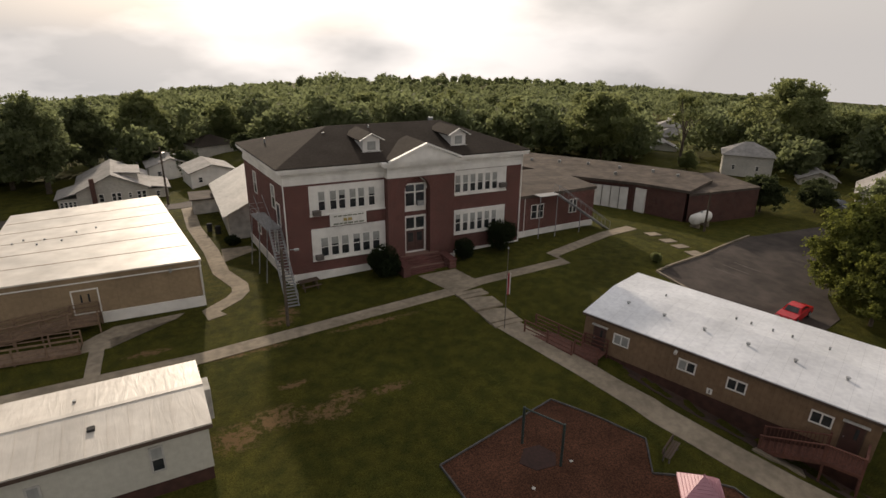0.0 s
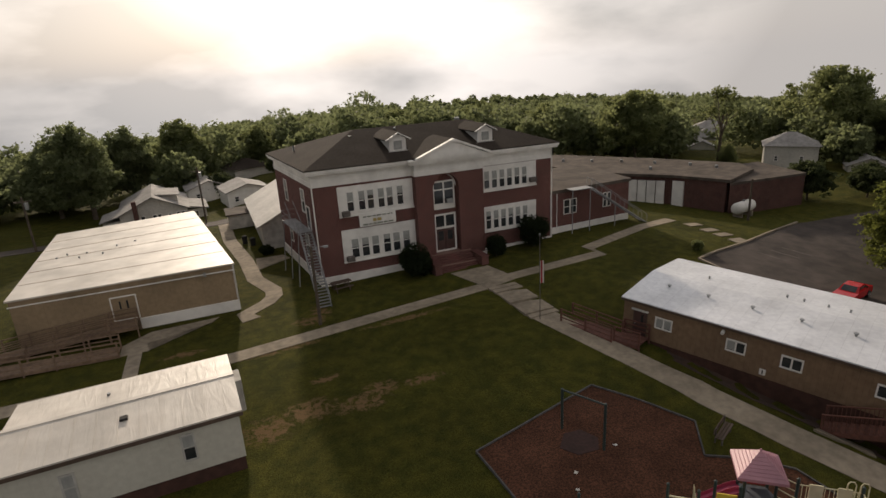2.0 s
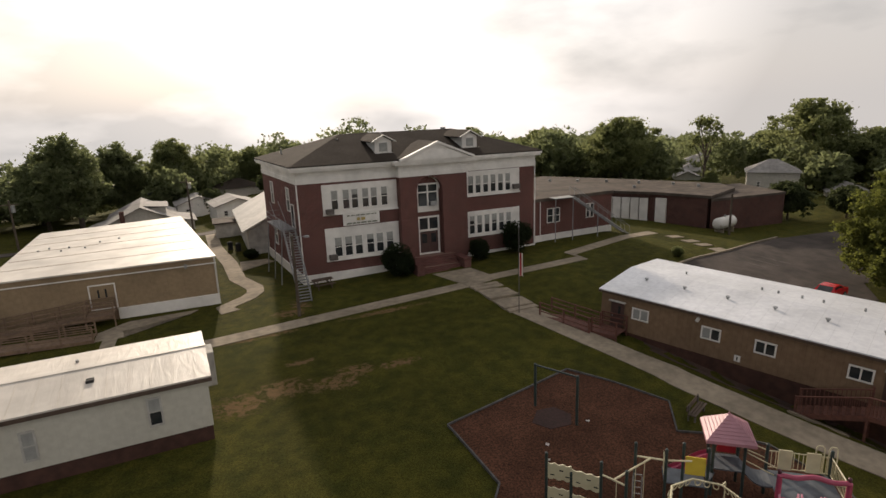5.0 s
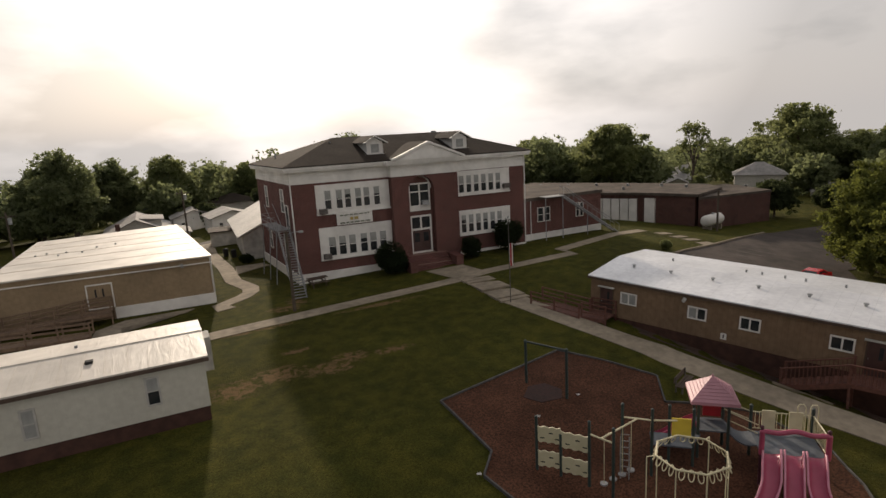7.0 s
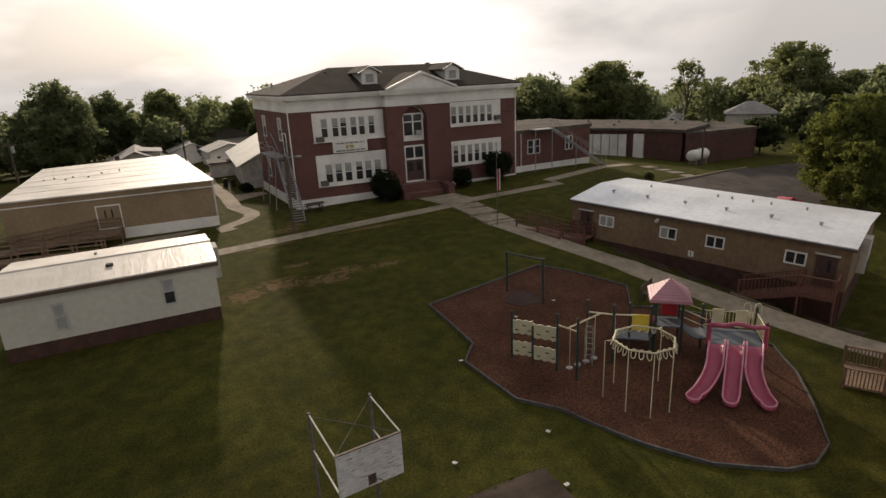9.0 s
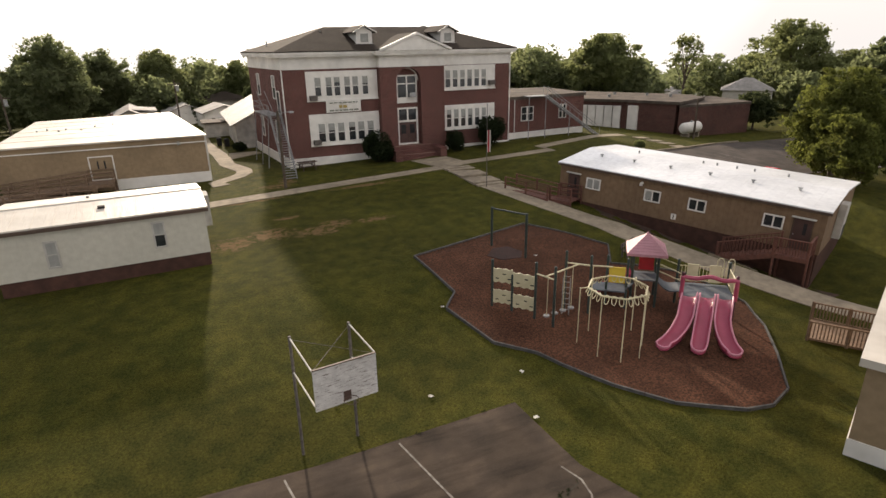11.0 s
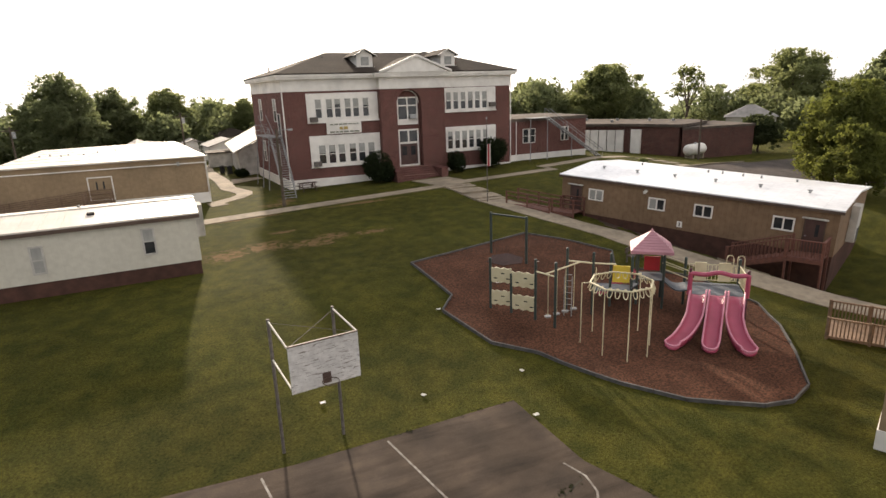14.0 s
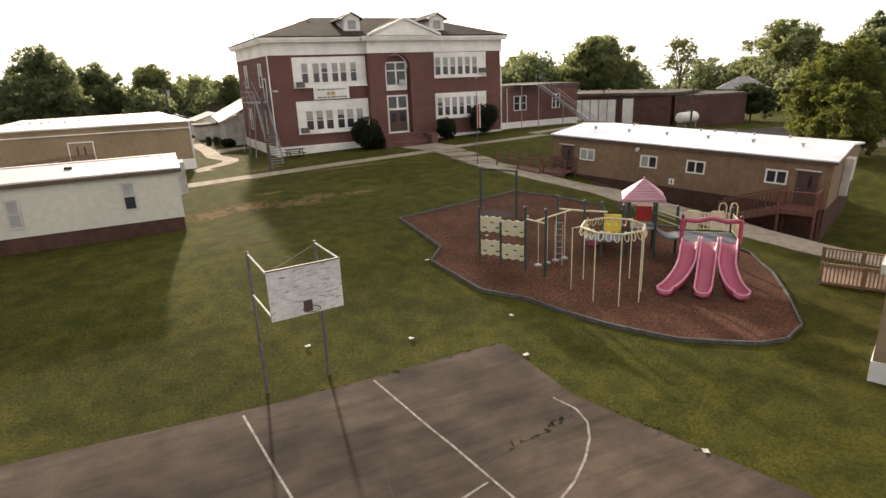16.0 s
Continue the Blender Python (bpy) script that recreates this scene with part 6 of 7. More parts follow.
# ---- poles, flag, tank, car ----
def utility_pole(x, y, top, label, arm=True, lamp=False):
    p = thing("utility_pole", pose(x, y, ground(x, y)), label, "utility pole")
    h = top - ground(x, y)
    part("pole", rod(BM(), (0, 0, -0.3), (0, 0, h), 0.14, 10, 0.10), BARK, p)
    if arm:
        part("crossarm", box(BM(), -0.9, 0.9, -0.06, 0.06, h - 0.6, h - 0.48), BARK, p)
        part("transformer", rod(BM(), (0.3, 0, h - 1.5), (0.3, 0, h - 0.7), 0.22, 10), STEEL, p)
    if lamp:
        part("lamp_arm", tube(BM(), [(0, 0, h - 0.3), (0.5, -0.1, h - 0.1), (1.0, -0.2, h - 0.1)], 0.03, 6), STEEL, p)
        part("lamp_head", box(BM(), 0.9, 1.25, -0.32, -0.08, h - 0.2, h - 0.05, 0.02), STEEL, p)
    return p


utility_pole(-1.85, -7.5, 5.4, "dark wooden pole with a lamp arm beside the path", False, True)
utility_pole(-9.2, 37, 6.2, "wooden utility pole with a transformer by the street")
utility_pole(-28.7, 32.3, 5.5, "wooden utility pole beyond the tan classroom")
utility_pole(48.3, -3.6, 3.6, "slim dark pole beside the white tank", False)
fl = thing("flagpole", pose(13.2, -14.9, ground(13.2, -14.9)), "slim grey metal flagpole with a limp striped flag", "flagpole")
part("pole", rod(BM(), (0, 0, -0.2), (0, 0, 6.6), 0.035, 10, 0.022), POST_IRON, fl)
part("ball", rod(BM(), (0, 0, 6.6), (0, 0, 6.72), 0.07, 8, 0.04), STEEL, fl)
flag = part("flag", BM(), [WHITE, RED], fl, "limp red and white striped flag")
bm = BM()
for k in range(7):
    z0, z1 = 2.9 + 0.25 * k, 2.9 + 0.25 * (k + 1)
    for j in range(5):
        f = lambda i: (0.04 + 0.05 * i, 0.07 * math.sin(i * 2.1 + 0.6))
        (xa, ya), (xb, yb) = f(j), f(j + 1)
        q = bm.faces.new([bm.verts.new(c) for c in ((xa, ya, z0), (xb, yb, z0 - 0.03), (xb, yb, z1 - 0.03), (xa, ya, z1))])
        q.material_index = j % 2
bm.to_mesh(flag.data)
bm.free()


def tank():
    t = thing("gas_tank", pose(49.7, -1.7, ground(49.7, -1.7), 0, 0, 12) @ Matrix.Scale(0.92, 4), "white horizontal gas tank on concrete cradles", "tank")
    bm = BM()
    prof = [(-2.1, 0.05), (-2.05, 0.4), (-1.9, 0.62), (-1.6, 0.75), (1.6, 0.75), (1.9, 0.62), (2.05, 0.4), (2.1, 0.05)]
    n, prev = 18, None
    for x, r in prof:
        row = [bm.verts.new((x, r * math.cos(2 * math.pi * k / n), 1.25 + r * math.sin(2 * math.pi * k / n))) for k in range(n)]
        if prev:
            for k in range(n):
                bm.faces.new((prev[k], row[k], row[(k + 1) % n], prev[(k + 1) % n]))
        prev = row
    bmesh.ops.recalc_face_normals(bm, faces=bm.faces)
    part("shell", bm, WHITE, t)
    for x in (-1.2, 1.2):
        part("cradle", box(BM(), x - 0.15, x + 0.15, -0.6, 0.6, -0.2, 0.62), CONCRETE, t)
    part("valve_cover", rod(BM(), (0, 0, 1.95), (0, 0, 2.2), 0.15, 8), STEEL, t)


tank()


def car(m, paint, label, scale=1.0):
    c = thing("car", m, label, "car")
    bm = BM()
    side = [(-2.2, 0.3), (-2.25, 0.62), (-2.1, 0.82), (-1.0, 0.92), (-0.35, 1.35), (0.75, 1.38), (1.55, 0.98), (2.15, 0.9), (2.25, 0.6), (2.2, 0.3)]
    n = len(side)
    rows = []
    for y, k in ((-0.86, 0.0), (-0.78, 1.0), (0.78, 1.0), (0.86, 0.0)):
        rows.append([bm.verts.new((x, y if z < 1.0 or k == 0 else y * 0.82, z if k or z < 0.95 else 0.93)) for x, z in side])
    for a, b in zip(rows, rows[1:]):
        for i in range(n):
            j = (i + 1) % n
            bm.faces.new((a[i], a[j], b[j], b[i]))
    bm.faces.new(rows[0]); bm.faces.new(rows[-1][::-1])
    bmesh.ops.recalc_face_normals(bm, faces=bm.faces)
    part("body", bm, paint, c)
    bm = BM()
    for y in (-0.80, 0.80):
        s = 1 if y > 0 else -1
        v = [bm.verts.new((x, y + s * dy, z)) for x, z, dy in ((-0.85, 0.95, 0.02), (1.3, 0.98, 0.02), (0.7, 1.3, -0.1), (-0.3, 1.28, -0.1))]
        bm.faces.new(v)
    for xs in (((-0.95, 0.96), (-0.4, 1.33)), ((1.52, 1.01), (0.8, 1.37))):
        v = [bm.verts.new((xs[0][0], -0.6, xs[0][1])), bm.verts.new((xs[0][0], 0.6, xs[0][1])), bm.verts.new((xs[1][0], 0.55, xs[1][1])), bm.verts.new((xs[1][0], -0.55, xs[1][1]))]
        for q in v:
            q.co.x += -0.02 if xs[0][0] < 0 else 0.02
            q.co.z += 0.015
        bm.faces.new(v)
    part("glazing", bm, GLASS, c)
    for x in (-1.4, 1.4):
        for y in (-0.8, 0.8):
            w = part("wheel", rod(BM(), (x, y - 0.11, 0.32), (x, y + 0.11, 0.32), 0.32, 16), TYRE, c)
            s = 1 if y > 0 else -1
            part("rim", rod(BM(), (x, y + s * 0.1, 0.32), (x, y + s * 0.125, 0.32), 0.19, 12), STEEL, w)
    for y in (-0.6, 0.6):
        part("headlight", box(BM(), -2.27, -2.2, y - 0.15, y + 0.15, 0.6, 0.74, 0.01), STONE, c)
        part("tail_light", box(BM(), 2.2, 2.26, y - 0.15, y + 0.15, 0.65, 0.78, 0.01), RED, c)
    return c


car(pose(36.9, -22.5, ground(36.9, -22.5) + 0.05, 0, 0, 12) @ Matrix.Scale(0.86, 4), CAR_RED, "bright red car parked under the trees")
car(pose(75, -3.4, ground(75, -3.4), 0, 0, 80), GREY_DECK, "dark grey car parked by the far houses")
car(pose(76.5, -0.2, ground(76.5, -0.2), 0, 0, 80), STEEL, "silver car parked by the far houses")

# ---- plants ----
def leaf_quads(c, d, size, rng):
    """One small folded-looking leaf clump at each point, turned at random but leaning outward."""
    n = len(c)
    u = rng.normal(size=(n, 3)) + d * 0.5
    u /= np.linalg.norm(u, axis=1, keepdims=True)
    w = np.cross(u, rng.normal(size=(n, 3)))
    w /= np.linalg.norm(w, axis=1, keepdims=True)
    s = size * (0.45 + rng.random(n))[:, None]
    return np.concatenate([c - u * s * 0.6, c + w * s * 0.42, c + u * s * 0.75, c - w * s * 0.42], 1).reshape(-1, 3)


def quad_mesh(name, v, material):
    n = len(v)
    me = bpy.data.meshes.new(name)
    me.vertices.add(n)
    me.vertices.foreach_set("co", v.astype(np.float32).ravel())
    me.loops.add(n)
    me.loops.foreach_set("vertex_index", np.arange(n, dtype=np.int32))
    me.polygons.add(n // 4)
    me.polygons.foreach_set("loop_start", np.arange(0, n, 4, dtype=np.int32))
    me.update(calc_edges=True)
    me.materials.append(material)
    return me


def leaf_mesh(name, blobs, count, size, material, seed, flat=0.0):
    """Many small leaf clumps over lobed volumes. blobs: (x, y, z, rx, ry, rz)."""
    rng = np.random.default_rng(seed)
    b = np.array(blobs, float)
    vol = (b[:, 3] * b[:, 4] * b[:, 5]) ** (2 / 3)
    pick = rng.choice(len(b), count, p=vol / vol.sum())
    d = rng.normal(size=(count, 3))
    d /= np.linalg.norm(d, axis=1, keepdims=True)
    r = 0.45 + 0.55 * rng.random(count) ** 0.5
    c = b[pick, :3] + d * r[:, None] * b[pick, 3:]
    return quad_mesh(name, leaf_quads(c, d, size, rng), material)


def crown_points(h, rad, rng, count, boughs, low, core=0.25):
    """Leaf places: boughs reach to an uneven crown outline, twigs fan out from each bough, leaves hang round the twigs."""
    mid, half = h * (low + 1) / 2, h * (1 - low) / 2
    d = rng.normal(size=(boughs, 3))
    d /= np.linalg.norm(d, axis=1, keepdims=True)
    d[:, 2] = np.where(d[:, 2] < -0.75, -d[:, 2], d[:, 2])
    reach = rng.uniform(0.55, 0.9, boughs)[:, None]
    tips = d * reach * [rad, rad, half]
    # fuller below the middle, narrower towards the top
    taper = 1.0 - 0.35 * np.clip(tips[:, 2:] / half, -0.3, 1)
    tips[:, :2] *= taper
    twigs = 7
    tw = np.repeat(tips, twigs, 0) + rng.normal(size=(boughs * twigs, 3)) * rad * np.array([0.115, 0.115, 0.10])
    out = int(count * (1 - core))
    k = rng.integers(0, len(tw), out)
    c = tw[k] + rng.normal(size=(out, 3)) * rad * np.array([0.055, 0.055, 0.045]) * rng.uniform(0.5, 1.3, (len(tw), 1))[k]
    inner = rng.normal(size=(count - out, 3))
    inner = inner / np.linalg.norm(inner, axis=1, keepdims=True) * rng.random((count - out, 1)) ** 0.4 * 0.72 * [rad, rad, half]
    c = np.concatenate([c, inner])
    n = c / [rad, rad, half]
    n /= np.linalg.norm(n, axis=1, keepdims=True) + 1e-6
    z = np.abs(c[:, 2] + mid - 0.1) + 0.1
    c[:, 2] = np.where(z > h, h - 0.8 * (z - h), z)
    return c, n, tips + [0, 0, mid]


def tree(name, m, h, rad, seed, count, size, material, label, lobes=14, low=0.22, core=0.25):
    t = thing(name, m, label, "tree")
    rnd = random.Random(seed)
    rng = np.random.default_rng(seed)
    bm = rod(BM(), (0, 0, -0.3), (0.1, 0, h * 0.62), 0.035 * h ** 0.9, 9, 0.010 * h)
    part("trunk", bm, BARK, t)
    c, n, tips = crown_points(h, rad, rng, count, lobes * 3, low, core)
    for x, y, z in tips[:14]:
        z0 = min(h * rnd.uniform(0.22, 0.5), z * 0.8)
        part("limb", tube(BM(), [(0.03, 0, z0), (x * 0.45, y * 0.45, z0 + (z - z0) * 0.6), (x * 0.95, y * 0.95, z)], 0.0055 * h, 5), BARK, t)
    crown = new("crown", quad_mesh("crown", leaf_quads(c, n, size, rng), material))
    crown.parent = t
    return t


T1 = tree("tree", pose(46.8, -21.7, ground(46, -21.5)), 9.8, 4.6, 3, 60000, 0.19, LEAF_LIGHT, "full leafy tree with light green foliage beside the car park", 24, 0.02)
tree("tree", pose(42.5, -25.6, ground(42.5, -25.6)), 6.2, 3.0, 4, 30000, 0.16, LEAF_LIGHT, "low leafy tree with yellowish leaves by the car park", 18, 0.0)
tree("tree", pose(53.5, -21.2, ground(53.5, -21.2)), 13.4, 4.6, 14, 30000, 0.26, LEAF_DARK, "tall leafy tree behind the car park", 18, 0.05)
A = tree("tree", pose(-25.2, 53, ground(-25, 53)), 16.2, 5.5, 7, 28000, 0.34, LEAF_DARK, "tall dense dark green tree behind the tan classroom", 18, 0.0, 0.3)
B = tree("tree", pose(-12, 79, ground(-12, 79)), 14.0, 6.3, 8, 26000, 0.36, LEAF, "broad rounded green tree by the street", 22, 0.0, 0.3)
C = tree("tree", pose(63.5, 33, ground(63, 33)), 13.4, 7.3, 9, 26000, 0.36, LEAF, "broad spreading green tree behind the low hall", 16, 0.15)
D = tree("tree", pose(103.6, 24.9, ground(103.6, 24.9)), 17.2, 9.6, 10, 26000, 0.38, LEAF, "tall airy green tree beyond the car park", 16, 0.1, 0.12)
tree("tree", pose(82, 31, ground(82, 31)), 13.8, 4.2, 12, 4200, 0.26, LEAF, "thin half-bare tree against the sky", 8, 0.45, 0.0)
E2 = tree("tree", pose(63.6, 0.3, ground(63.6, 0.3)), 5.6, 3.0, 13, 16000, 0.22, LEAF_DEEP, "dense dark tree at the car park's end", 14, 0.03, 0.3)
random.seed(21)
for src, x, y, sc in ((A, -20.8, 69, 0.92), (A, -31, 60, 0.85), (B, -35, 75, 0.85), (B, -2.5, 92, 0.8), (A, -46, 70, 0.9), (C, 14, 96, 0.75), (B, 3, 80, 0.7), (C, 36, 84, 0.75), (A, -58, 62, 0.9), (A, -41, 46, 0.62), (B, -52, 48, 0.7),
                      (C, 60, 54, 0.86), (B, 47, 62, 0.85), (B, 74, 48, 0.82), (C, 108, 34, 0.85), (D, 106, 6, 0.8), (D, 98, -6, 0.7), (C, 112, 18, 0.9), (E2, 70.5, -3.0, 0.8), (A, 106, -12, 0.95), (D, 72, -28, 0.7), (C, 92, -26, 0.85), (A, 62, -32, 0.85), (D, 114, -30, 0.9), (B, 76, 24, 0.28), (E2, 76.5, 0.5, 0.7), (D, 84, 62, 0.72), (B, 120, 46, 0.9), (E2, 5, 62, 0.9), (E2, -6, 58, 0.8), (B, 22, 70, 0.75), (B, 112, 42, 0.8), (A, 74, 36, 0.5)):
    cp = copy_thing(src, pose(x, y, ground(x, y) - 0.1, 0, 0, random.uniform(0, 360)))
    cp.scale = (sc * 1.05, sc * 1.05, sc)


def shrub(x, y, r, h, label, seed, m=LEAF_SHRUB, count=2200):
    s = thing("shrub", pose(x, y, ground(x, y)), label, "shrub", "shrubs before the school")
    part("stem", rod(BM(), (0, 0, -0.1), (0, 0, h * 0.6), 0.06, 6, 0.03), BARK, s)
    rnd = random.Random(seed)
    bl = [(0, 0, h * 0.5, r * 0.8, r * 0.8, h * 0.48)] + [(r * 0.45 * math.cos(a), r * 0.45 * math.sin(a), h * rnd.uniform(0.3, 0.7), r * 0.5, r * 0.5, h * 0.3) for a in [k * 1.1 for k in range(6)]]
    cr = new("foliage", leaf_mesh("foliage", bl, count, 0.16, m, seed))
    cr.parent = s


shrub(8.1, -2.1, 1.75, 3.2, "large dark rounded evergreen shrub by the school steps", 31, count=5000)
shrub(16.5, -1.9, 1.1, 2.3, "dark evergreen shrub by the school steps", 32)
shrub(21.0, -1.5, 1.7, 3.3, "large dark evergreen shrub before the school windows", 33, count=4500)
shrub(33.3, -10.5, 0.6, 1.0, "small clipped green bush on the lawn", 34, LEAF, 1200)
shrub(-3.4, 13.5, 0.9, 1.0, "low dark shrub beside the hall wall", 36, count=1200)


def far_woods():
    """Woods beyond the town: crowns of leaf clumps, taller and lower by stands, out to the hills."""
    rng = np.random.default_rng(77)
    vs = []
    for k in range(2300):
        far = 112 + 1150 * rng.random() ** 1.35
        deg = rng.uniform(-62, 62) + 22
        a = math.radians(deg)
        x, y = -8 + far * math.sin(a), -50 + far * math.cos(a)
        # clearings round the farm buildings and the houses
        if y < -20 or (44.6 < deg < 49.2 and far < 235) or (49.2 <= deg < 55 and far < 132) or (58 < deg < 66 and far < 122):
            continue
        near = far < 260
        stand = 0.5 + 0.25 * math.sin(deg * 0.9 + far * 0.011) + 0.25 * math.sin(deg * 2.3 + far * 0.023 + 1.3)
        h = rng.uniform(7.0, 9.0) + 6.0 * stand * rng.random() + (3.5 if rng.random() < 0.05 else 0.0)
        r = h * rng.uniform(0.5, 0.68)
        n = 1500 if near else (650 if far < 480 else 260)
        c, d, _t = crown_points(h, r, rng, n, 26 if near else 14, 0.0, 0.45)
        size = 0.6 if near else (1.0 if far < 480 else 1.7)
        vs.append(leaf_quads(c + [x, y, ground(x, y)], d, size, rng))
    tagged(new("far_woods", quad_mesh("far_woods", np.concatenate(vs), LEAF_DARK)), "dense green woods covering the low hills", "woods", kind="stuff")


far_woods()

# ---- neighbouring houses ----
def house(m, w, d, wall, rise, label, hip=False, wall_m=CLAP, roof_m=HOUSE_ROOF, windows=(), gable_x=True, porch_side=False, chimney=False):
    """Local: x along the front, y back, front at y = 0."""
    h = thing("house", m, label, "house")
    bm = BM()
    box(bm, 0, w, 0, d, -0.8, wall)
    part("wall", bm, wall_m, h)
    o = 0.4
    bm = BM()
    if hip:
        a = [bm.verts.new(p) for p in ((-o, -o, wall), (w + o, -o, wall), (w + o, d + o, wall), (-o, d + o, wall))]
        k = min(w, d) / 2
        r = [bm.verts.new((k, d / 2, wall + rise)), bm.verts.new((w - k, d / 2, wall + rise))] if w > d + 0.2 else [bm.verts.new((w / 2 - 0.05, d / 2, wall + rise)), bm.verts.new((w / 2 + 0.05, d / 2, wall + rise))]
        bm.faces.new(a[::-1]); bm.faces.new((a[0], a[1], r[1], r[0])); bm.faces.new((a[1], a[2], r[1])); bm.faces.new((a[2], a[3], r[0], r[1])); bm.faces.new((a[3], a[0], r[0]))
        part("roof", bm, roof_m, h)
    else:
        # ridge runs back; the gable faces the front
        for y in (0.0, d - 0.15):
            g = BM()
            v = [g.verts.new((x, y + dy, z)) for dy in (0, 0.15) for x, z in ((0, wall), (w, wall), (w / 2, wall + rise))]
            for q in ((0, 1, 2), (5, 4, 3), (1, 0, 3, 4), (2, 1, 4, 5), (0, 2, 5, 3)):
                g.faces.new([v[i] for i in q])
            bmesh.ops.recalc_face_normals(g, faces=g.faces)
            part("gable", g, wall_m, h)
        k = rise / (w / 2)
        for s in (0, 1):
            xa, xb = (-o, w / 2) if s == 0 else (w + o, w / 2)
            za, zb = wall - k * o + 0.03, wall + rise + 0.03
            q = [bm.verts.new((x, y, z + dz)) for dz in (0, 0.14) for x, y, z in ((xa, -o, za), (xa, d + o, za), (xb, d + o, zb), (xb, -o, zb))]
            for f in ((0, 1, 2, 3), (7, 6, 5, 4), (0, 4, 5, 1), (1, 5, 6, 2), (2, 6, 7, 3), (3, 7, 4, 0)):
                bm.faces.new([q[i] for i in f])
        bmesh.ops.recalc_face_normals(bm, faces=bm.faces)
        part("roof", bm, roof_m, h)
    for x, z, ww, hh in windows:
        box_window(h, x, ww, z, z + hh, -0.01, 1)
    if chimney:
        part("chimney", box(BM(), w * 0.2, w * 0.2 + 0.6, -0.5, 0.0, -0.8, wall + rise * 0.9), BRICK_DARK, h)
    return h


hl = house(pose(-20.5, 42.5, ground(-16, 44) - 0.1, 0, 0, 3), 9.0, 12, 2.1, 2.1, "grey clapboard house with a pale gabled roof and chimney", False, CLAP, HOUSE_ROOF, ((2.6, 0.5, 0.7, 1.2), (4.2, 0.5, 0.6, 1.2), (4.85, 0.5, 0.6, 1.2), (6.3, 0.8, 0.5, 0.8), (7.4, 0.5, 0.6, 1.2), (8.05, 0.5, 0.6, 1.2)), chimney=True)
part("porch", box(BM(), -2.3, 0, 0.3, 6, -0.8, 1.3), CLAP, hl)
part("side_wing", box(BM(), 9.0, 11.6, 1.2, 8.0, -0.8, 1.5), CLAP, hl)
part("wing_roof", prism(BM(), [(8.6, 0.9), (12.0, 0.9), (12.0, 8.3), (8.6, 8.3)], [2.05, 1.4, 1.4, 2.05], [2.19, 1.54, 1.54, 2.19]), HOUSE_ROOF, hl)
box_window(hl, 9.9, 0.6, 0.3, 1.2, 1.19, 1)
part("shed_dormer", box(BM(), 5.2, 7.9, 2.4, 8.0, 2.2, 3.75), CLAP, hl)
part("dormer_roof", prism(BM(), [(4.9, 2.0), (8.3, 2.0), (8.3, 8.4), (4.9, 8.4)], [4.1, 3.72, 3.72, 4.1], [4.24, 3.86, 3.86, 4.24]), HOUSE_ROOF, hl)
for k in range(4):
    box_window(hl, -2.15 + 0.52 * k, 0.48, 0.1, 1.0, 0.29, 1)
part("porch_roof", prism(BM(), [(-2.7, 0.0), (0.1, 0.0), (0.1, 6.3), (-2.7, 6.3)], [1.3, 2.1, 2.1, 1.3], [1.42, 2.22, 2.22, 1.42]), HOUSE_ROOF, hl)
house(pose(79.2, 19.3, ground(80, 18.9), 0, 0, -50), 7.8, 6.5, 3.6, 2.0, "pale two-storey house with a hipped roof", True, CLAP, HOUSE_ROOF, ((1.5, 1.1, 0.6, 0.9), (5.2, 1.1, 0.6, 0.9)))
house(pose(78, -3.9, ground(78, -4), 0, 0, -62), 7.0, 9.0, 2.2, 2.3, "white clapboard house beyond the car park", False, CLAP, HOUSE_ROOF, ((1.5, 0.9, 0.8, 1.2), (4.6, 0.9, 0.8, 1.2)))
house(pose(130, 84, -7.0, 0, 0, -47), 12, 8, 2.7, 2.0, "distant pale farm building with a grey roof", True, WHITE, HOUSE_ROOF)
house(pose(118, 72.5, -7.2, 0, 0, -47), 9, 7, 2.2, 2.2, "distant low building with a dull grey roof", True, CLAP, HOUSE_ROOF)
house(pose(94, 50, -4.6, 0, 0, -40), 5.5, 6, 1.6, 1.3, "distant white house with a pale metal roof", False, WHITE, HOUSE_ROOF, ((1.2, 0.5, 0.5, 0.7),))
house(pose(86, 9.5, ground(86, 9), 0, 0, -50), 5.5, 5, 0.9, 1.2, "low dark outbuilding with a grey roof", False, CLAP, HOUSE_ROOF)
house(pose(158, 105, -10.0, 0, 0, -47), 4.6, 8, 3.8, 1.8, "distant white barn with a steep roof", False, WHITE)
house(pose(-11.5, 56, ground(-11, 56), 0, 0, 5), 7, 6, 2.2, 1.2, "small white outbuilding by the street", False, WHITE, HOUSE_ROOF, ((1.2, 0.6, 0.7, 0.9),))
house(pose(-5.6, 46, ground(-5, 46), 0, 0, 8), 6.5, 7, 2.3, 1.0, "small pale shed-like house near the street", False, WHITE, HOUSE_ROOF, ((1.0, 0.7, 0.7, 0.9),))
house(pose(-19, 74, ground(-19, 74), 0, 0, 0), 9, 7, 2.4, 1.8, "distant house with a blue-grey roof", True, CLAP, GREY_DECK)
house(pose(-3, 70, ground(-3, 70), 0, 0, 20), 8, 7, 2.4, 1.6, "distant dark-roofed house by trees", True, CLAP, SHINGLE)

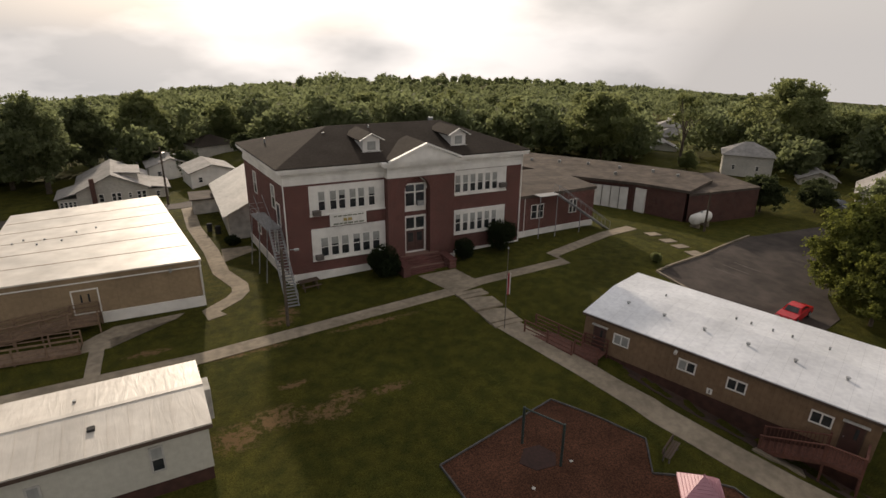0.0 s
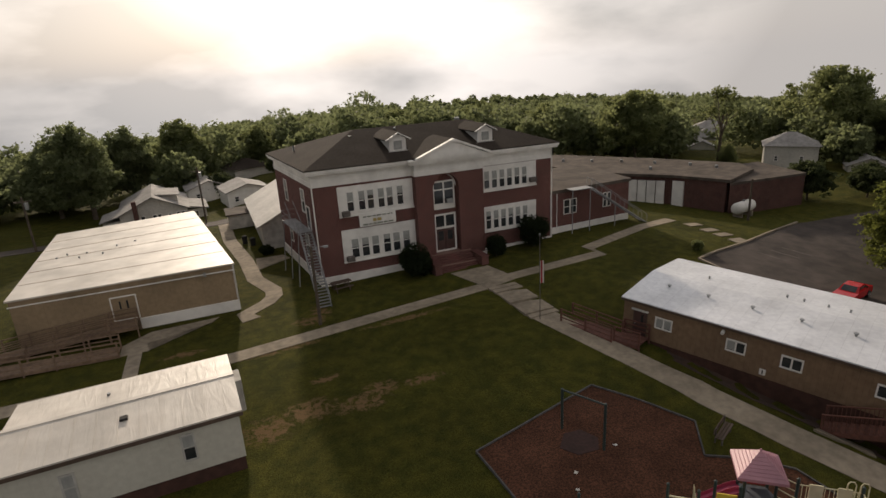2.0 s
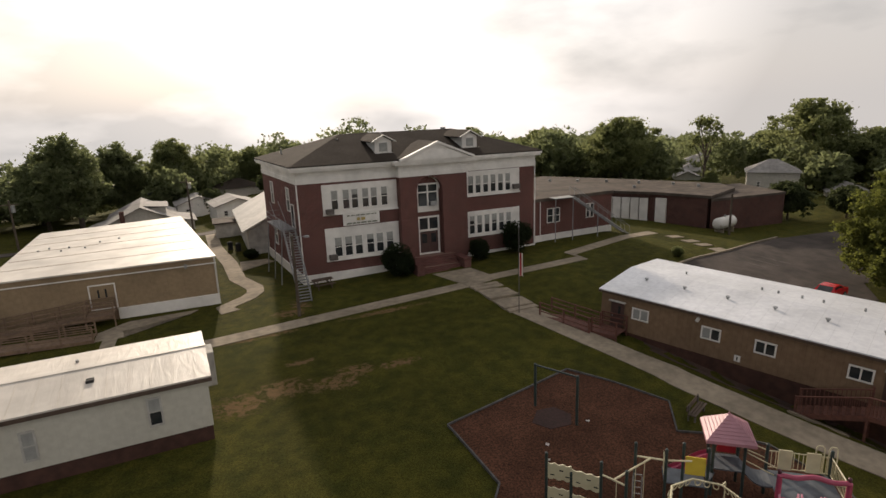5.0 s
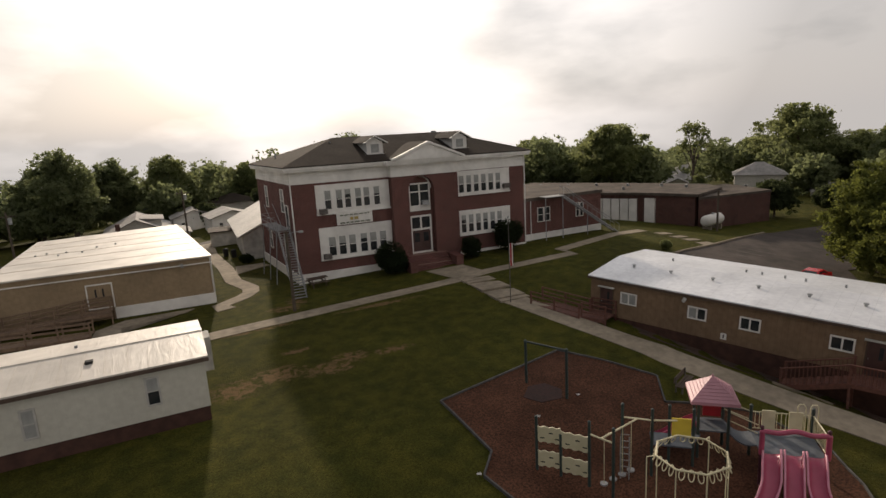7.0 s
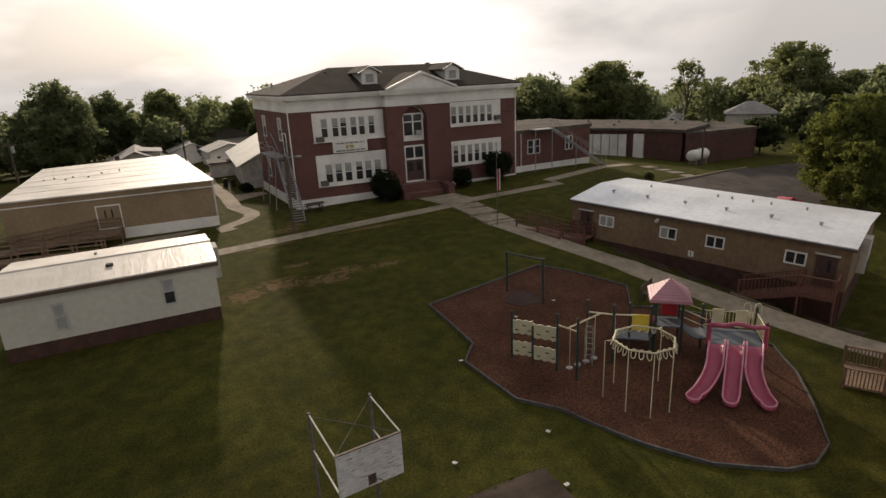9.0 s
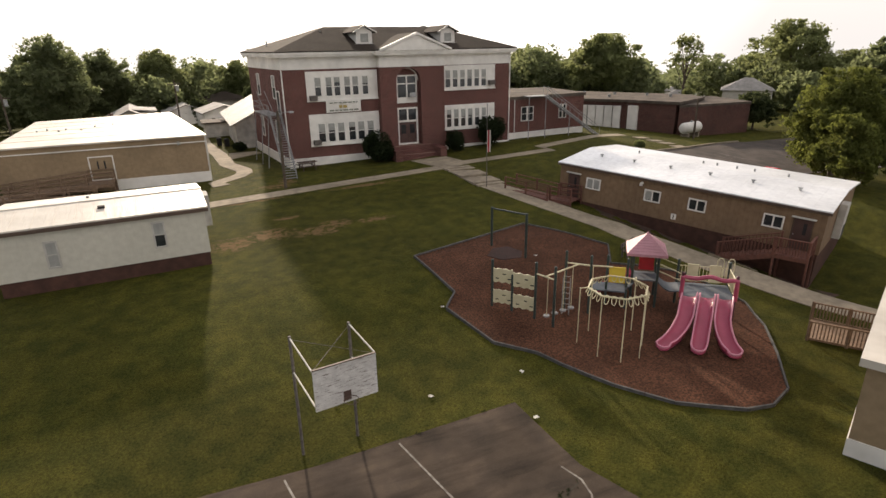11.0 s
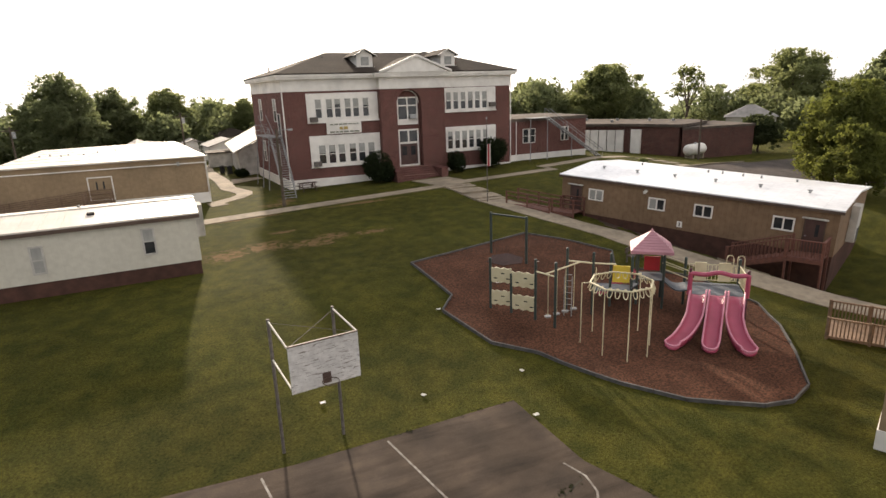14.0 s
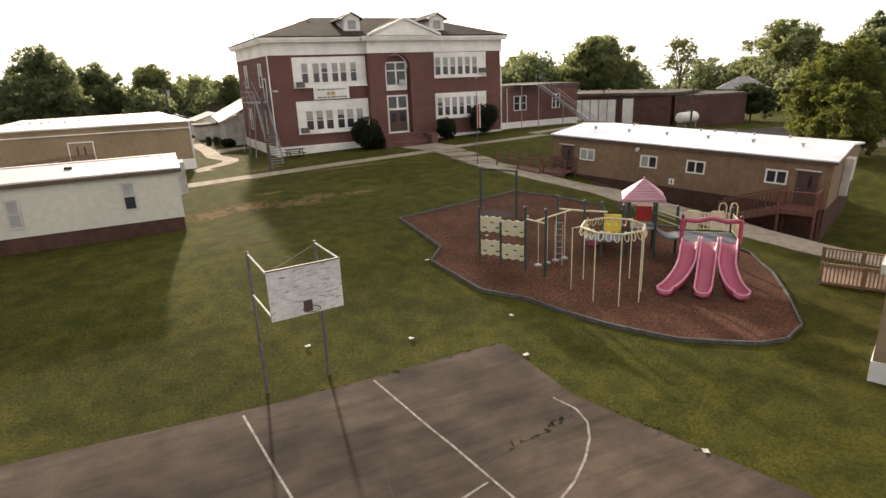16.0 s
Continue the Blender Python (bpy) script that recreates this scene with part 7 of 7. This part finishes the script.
# old hall behind the school with a ribbed pale roof
hall = thing("old_hall", pose(0, 0, 0), "pale hall with a steep ribbed metal roof behind the school", "hall")
part("wall", box(BM(), -3.4, 6.0, 15.2, 31.5, -1.4, 1.9), STONE, hall)
bm = BM()
v = [bm.verts.new(p) for p in ((-4.0, 14.8, 1.75), (2.6, 14.8, 5.0), (2.6, 31.9, 5.0), (-4.0, 31.9, 1.75), (-4.0, 14.8, 1.88), (2.6, 14.8, 5.13), (2.6, 31.9, 5.13), (-4.0, 31.9, 1.88), )]
for q in ((3, 2, 1, 0), (4, 5, 6, 7), (0, 1, 5, 4), (1, 2, 6, 5), (2, 3, 7, 6), (3, 0, 4, 7)):
    bm.faces.new([v[i] for i in q])
part("roof", bm, stripe_mat("ribbed_pale_roof", (0.55, 0.52, 0.47), (0.42, 0.39, 0.35), "Y", 0.6, 0.7, 0.6, 0.0, 0.15), hall, "ribbed pale metal roof")
bm = BM()
bm.faces.new([bm.verts.new(p) for p in ((-3.4, 15.18, 1.88), (2.6, 15.18, 1.88), (2.6, 15.18, 4.95))])
part("gable", bm, STONE, hall)
part("annex", box(BM(), -6.4, -3.4, 27.5, 31.5, -1.4, 0.9), STONE, hall)
part("annex_roof", box(BM(), -6.7, -3.4, 27.2, 31.8, 0.9, 1.05), TAR, hall)
tagged(patch("road", ribbon([(-90, 33.5), (-20, 34.5), (4, 35), (34, 36)], 5.0), ASPHALT, 0.05), "grey asphalt street behind the school", "road", kind="structure")


# bare soil on the bank along the brown classroom, and weeds in the court's cracks
def bank(u, v):
    return (17.6 + 0.4 * u + 0.9165 * v, -18.9 - 0.9165 * u + 0.4 * v)


tagged(patch("ground_bare_bank", [bank(u, v) for u, v in ((3.2, 0.2), (3.5, -0.7), (6, -1.3), (8.5, -1.7), (11, -1.6), (13.5, -2.0), (16, -1.8), (18.6, -1.5), (19.4, 0.2))], DARK_SOIL, 0.03, 0.2, 0.5), "bare dark brown soil along the classroom's foot", "soil", kind="structure")
rng = np.random.default_rng(8)
spots = [((1.5, -43.1), (-1.2, -43.75), 26), ((2.0, -41.2), (3.6, -46.6), 22), ((-6.0, -38.72), (1.5, -38.48), 25)]
tuft = []
for (xa, ya), (xb, yb), n in spots:
    for f in rng.random(n):
        x, y = xa + (xb - xa) * f + rng.normal() * 0.07, ya + (yb - ya) * f + rng.normal() * 0.07
        k = int(rng.integers(5, 14))
        tuft.append(np.array([x, y, ground(x, y) + 0.055]) + rng.normal(size=(k, 3)) * [0.03, 0.03, 0.008])
tuft = np.concatenate(tuft)
tagged(new("weeds", quad_mesh("weeds", leaf_quads(tuft, np.tile([0, 0, 1.0], (len(tuft), 1)), 0.035, rng), LEAF_SHRUB)), "small dark weeds along the court's cracks and edges", "weeds", kind="stuff")
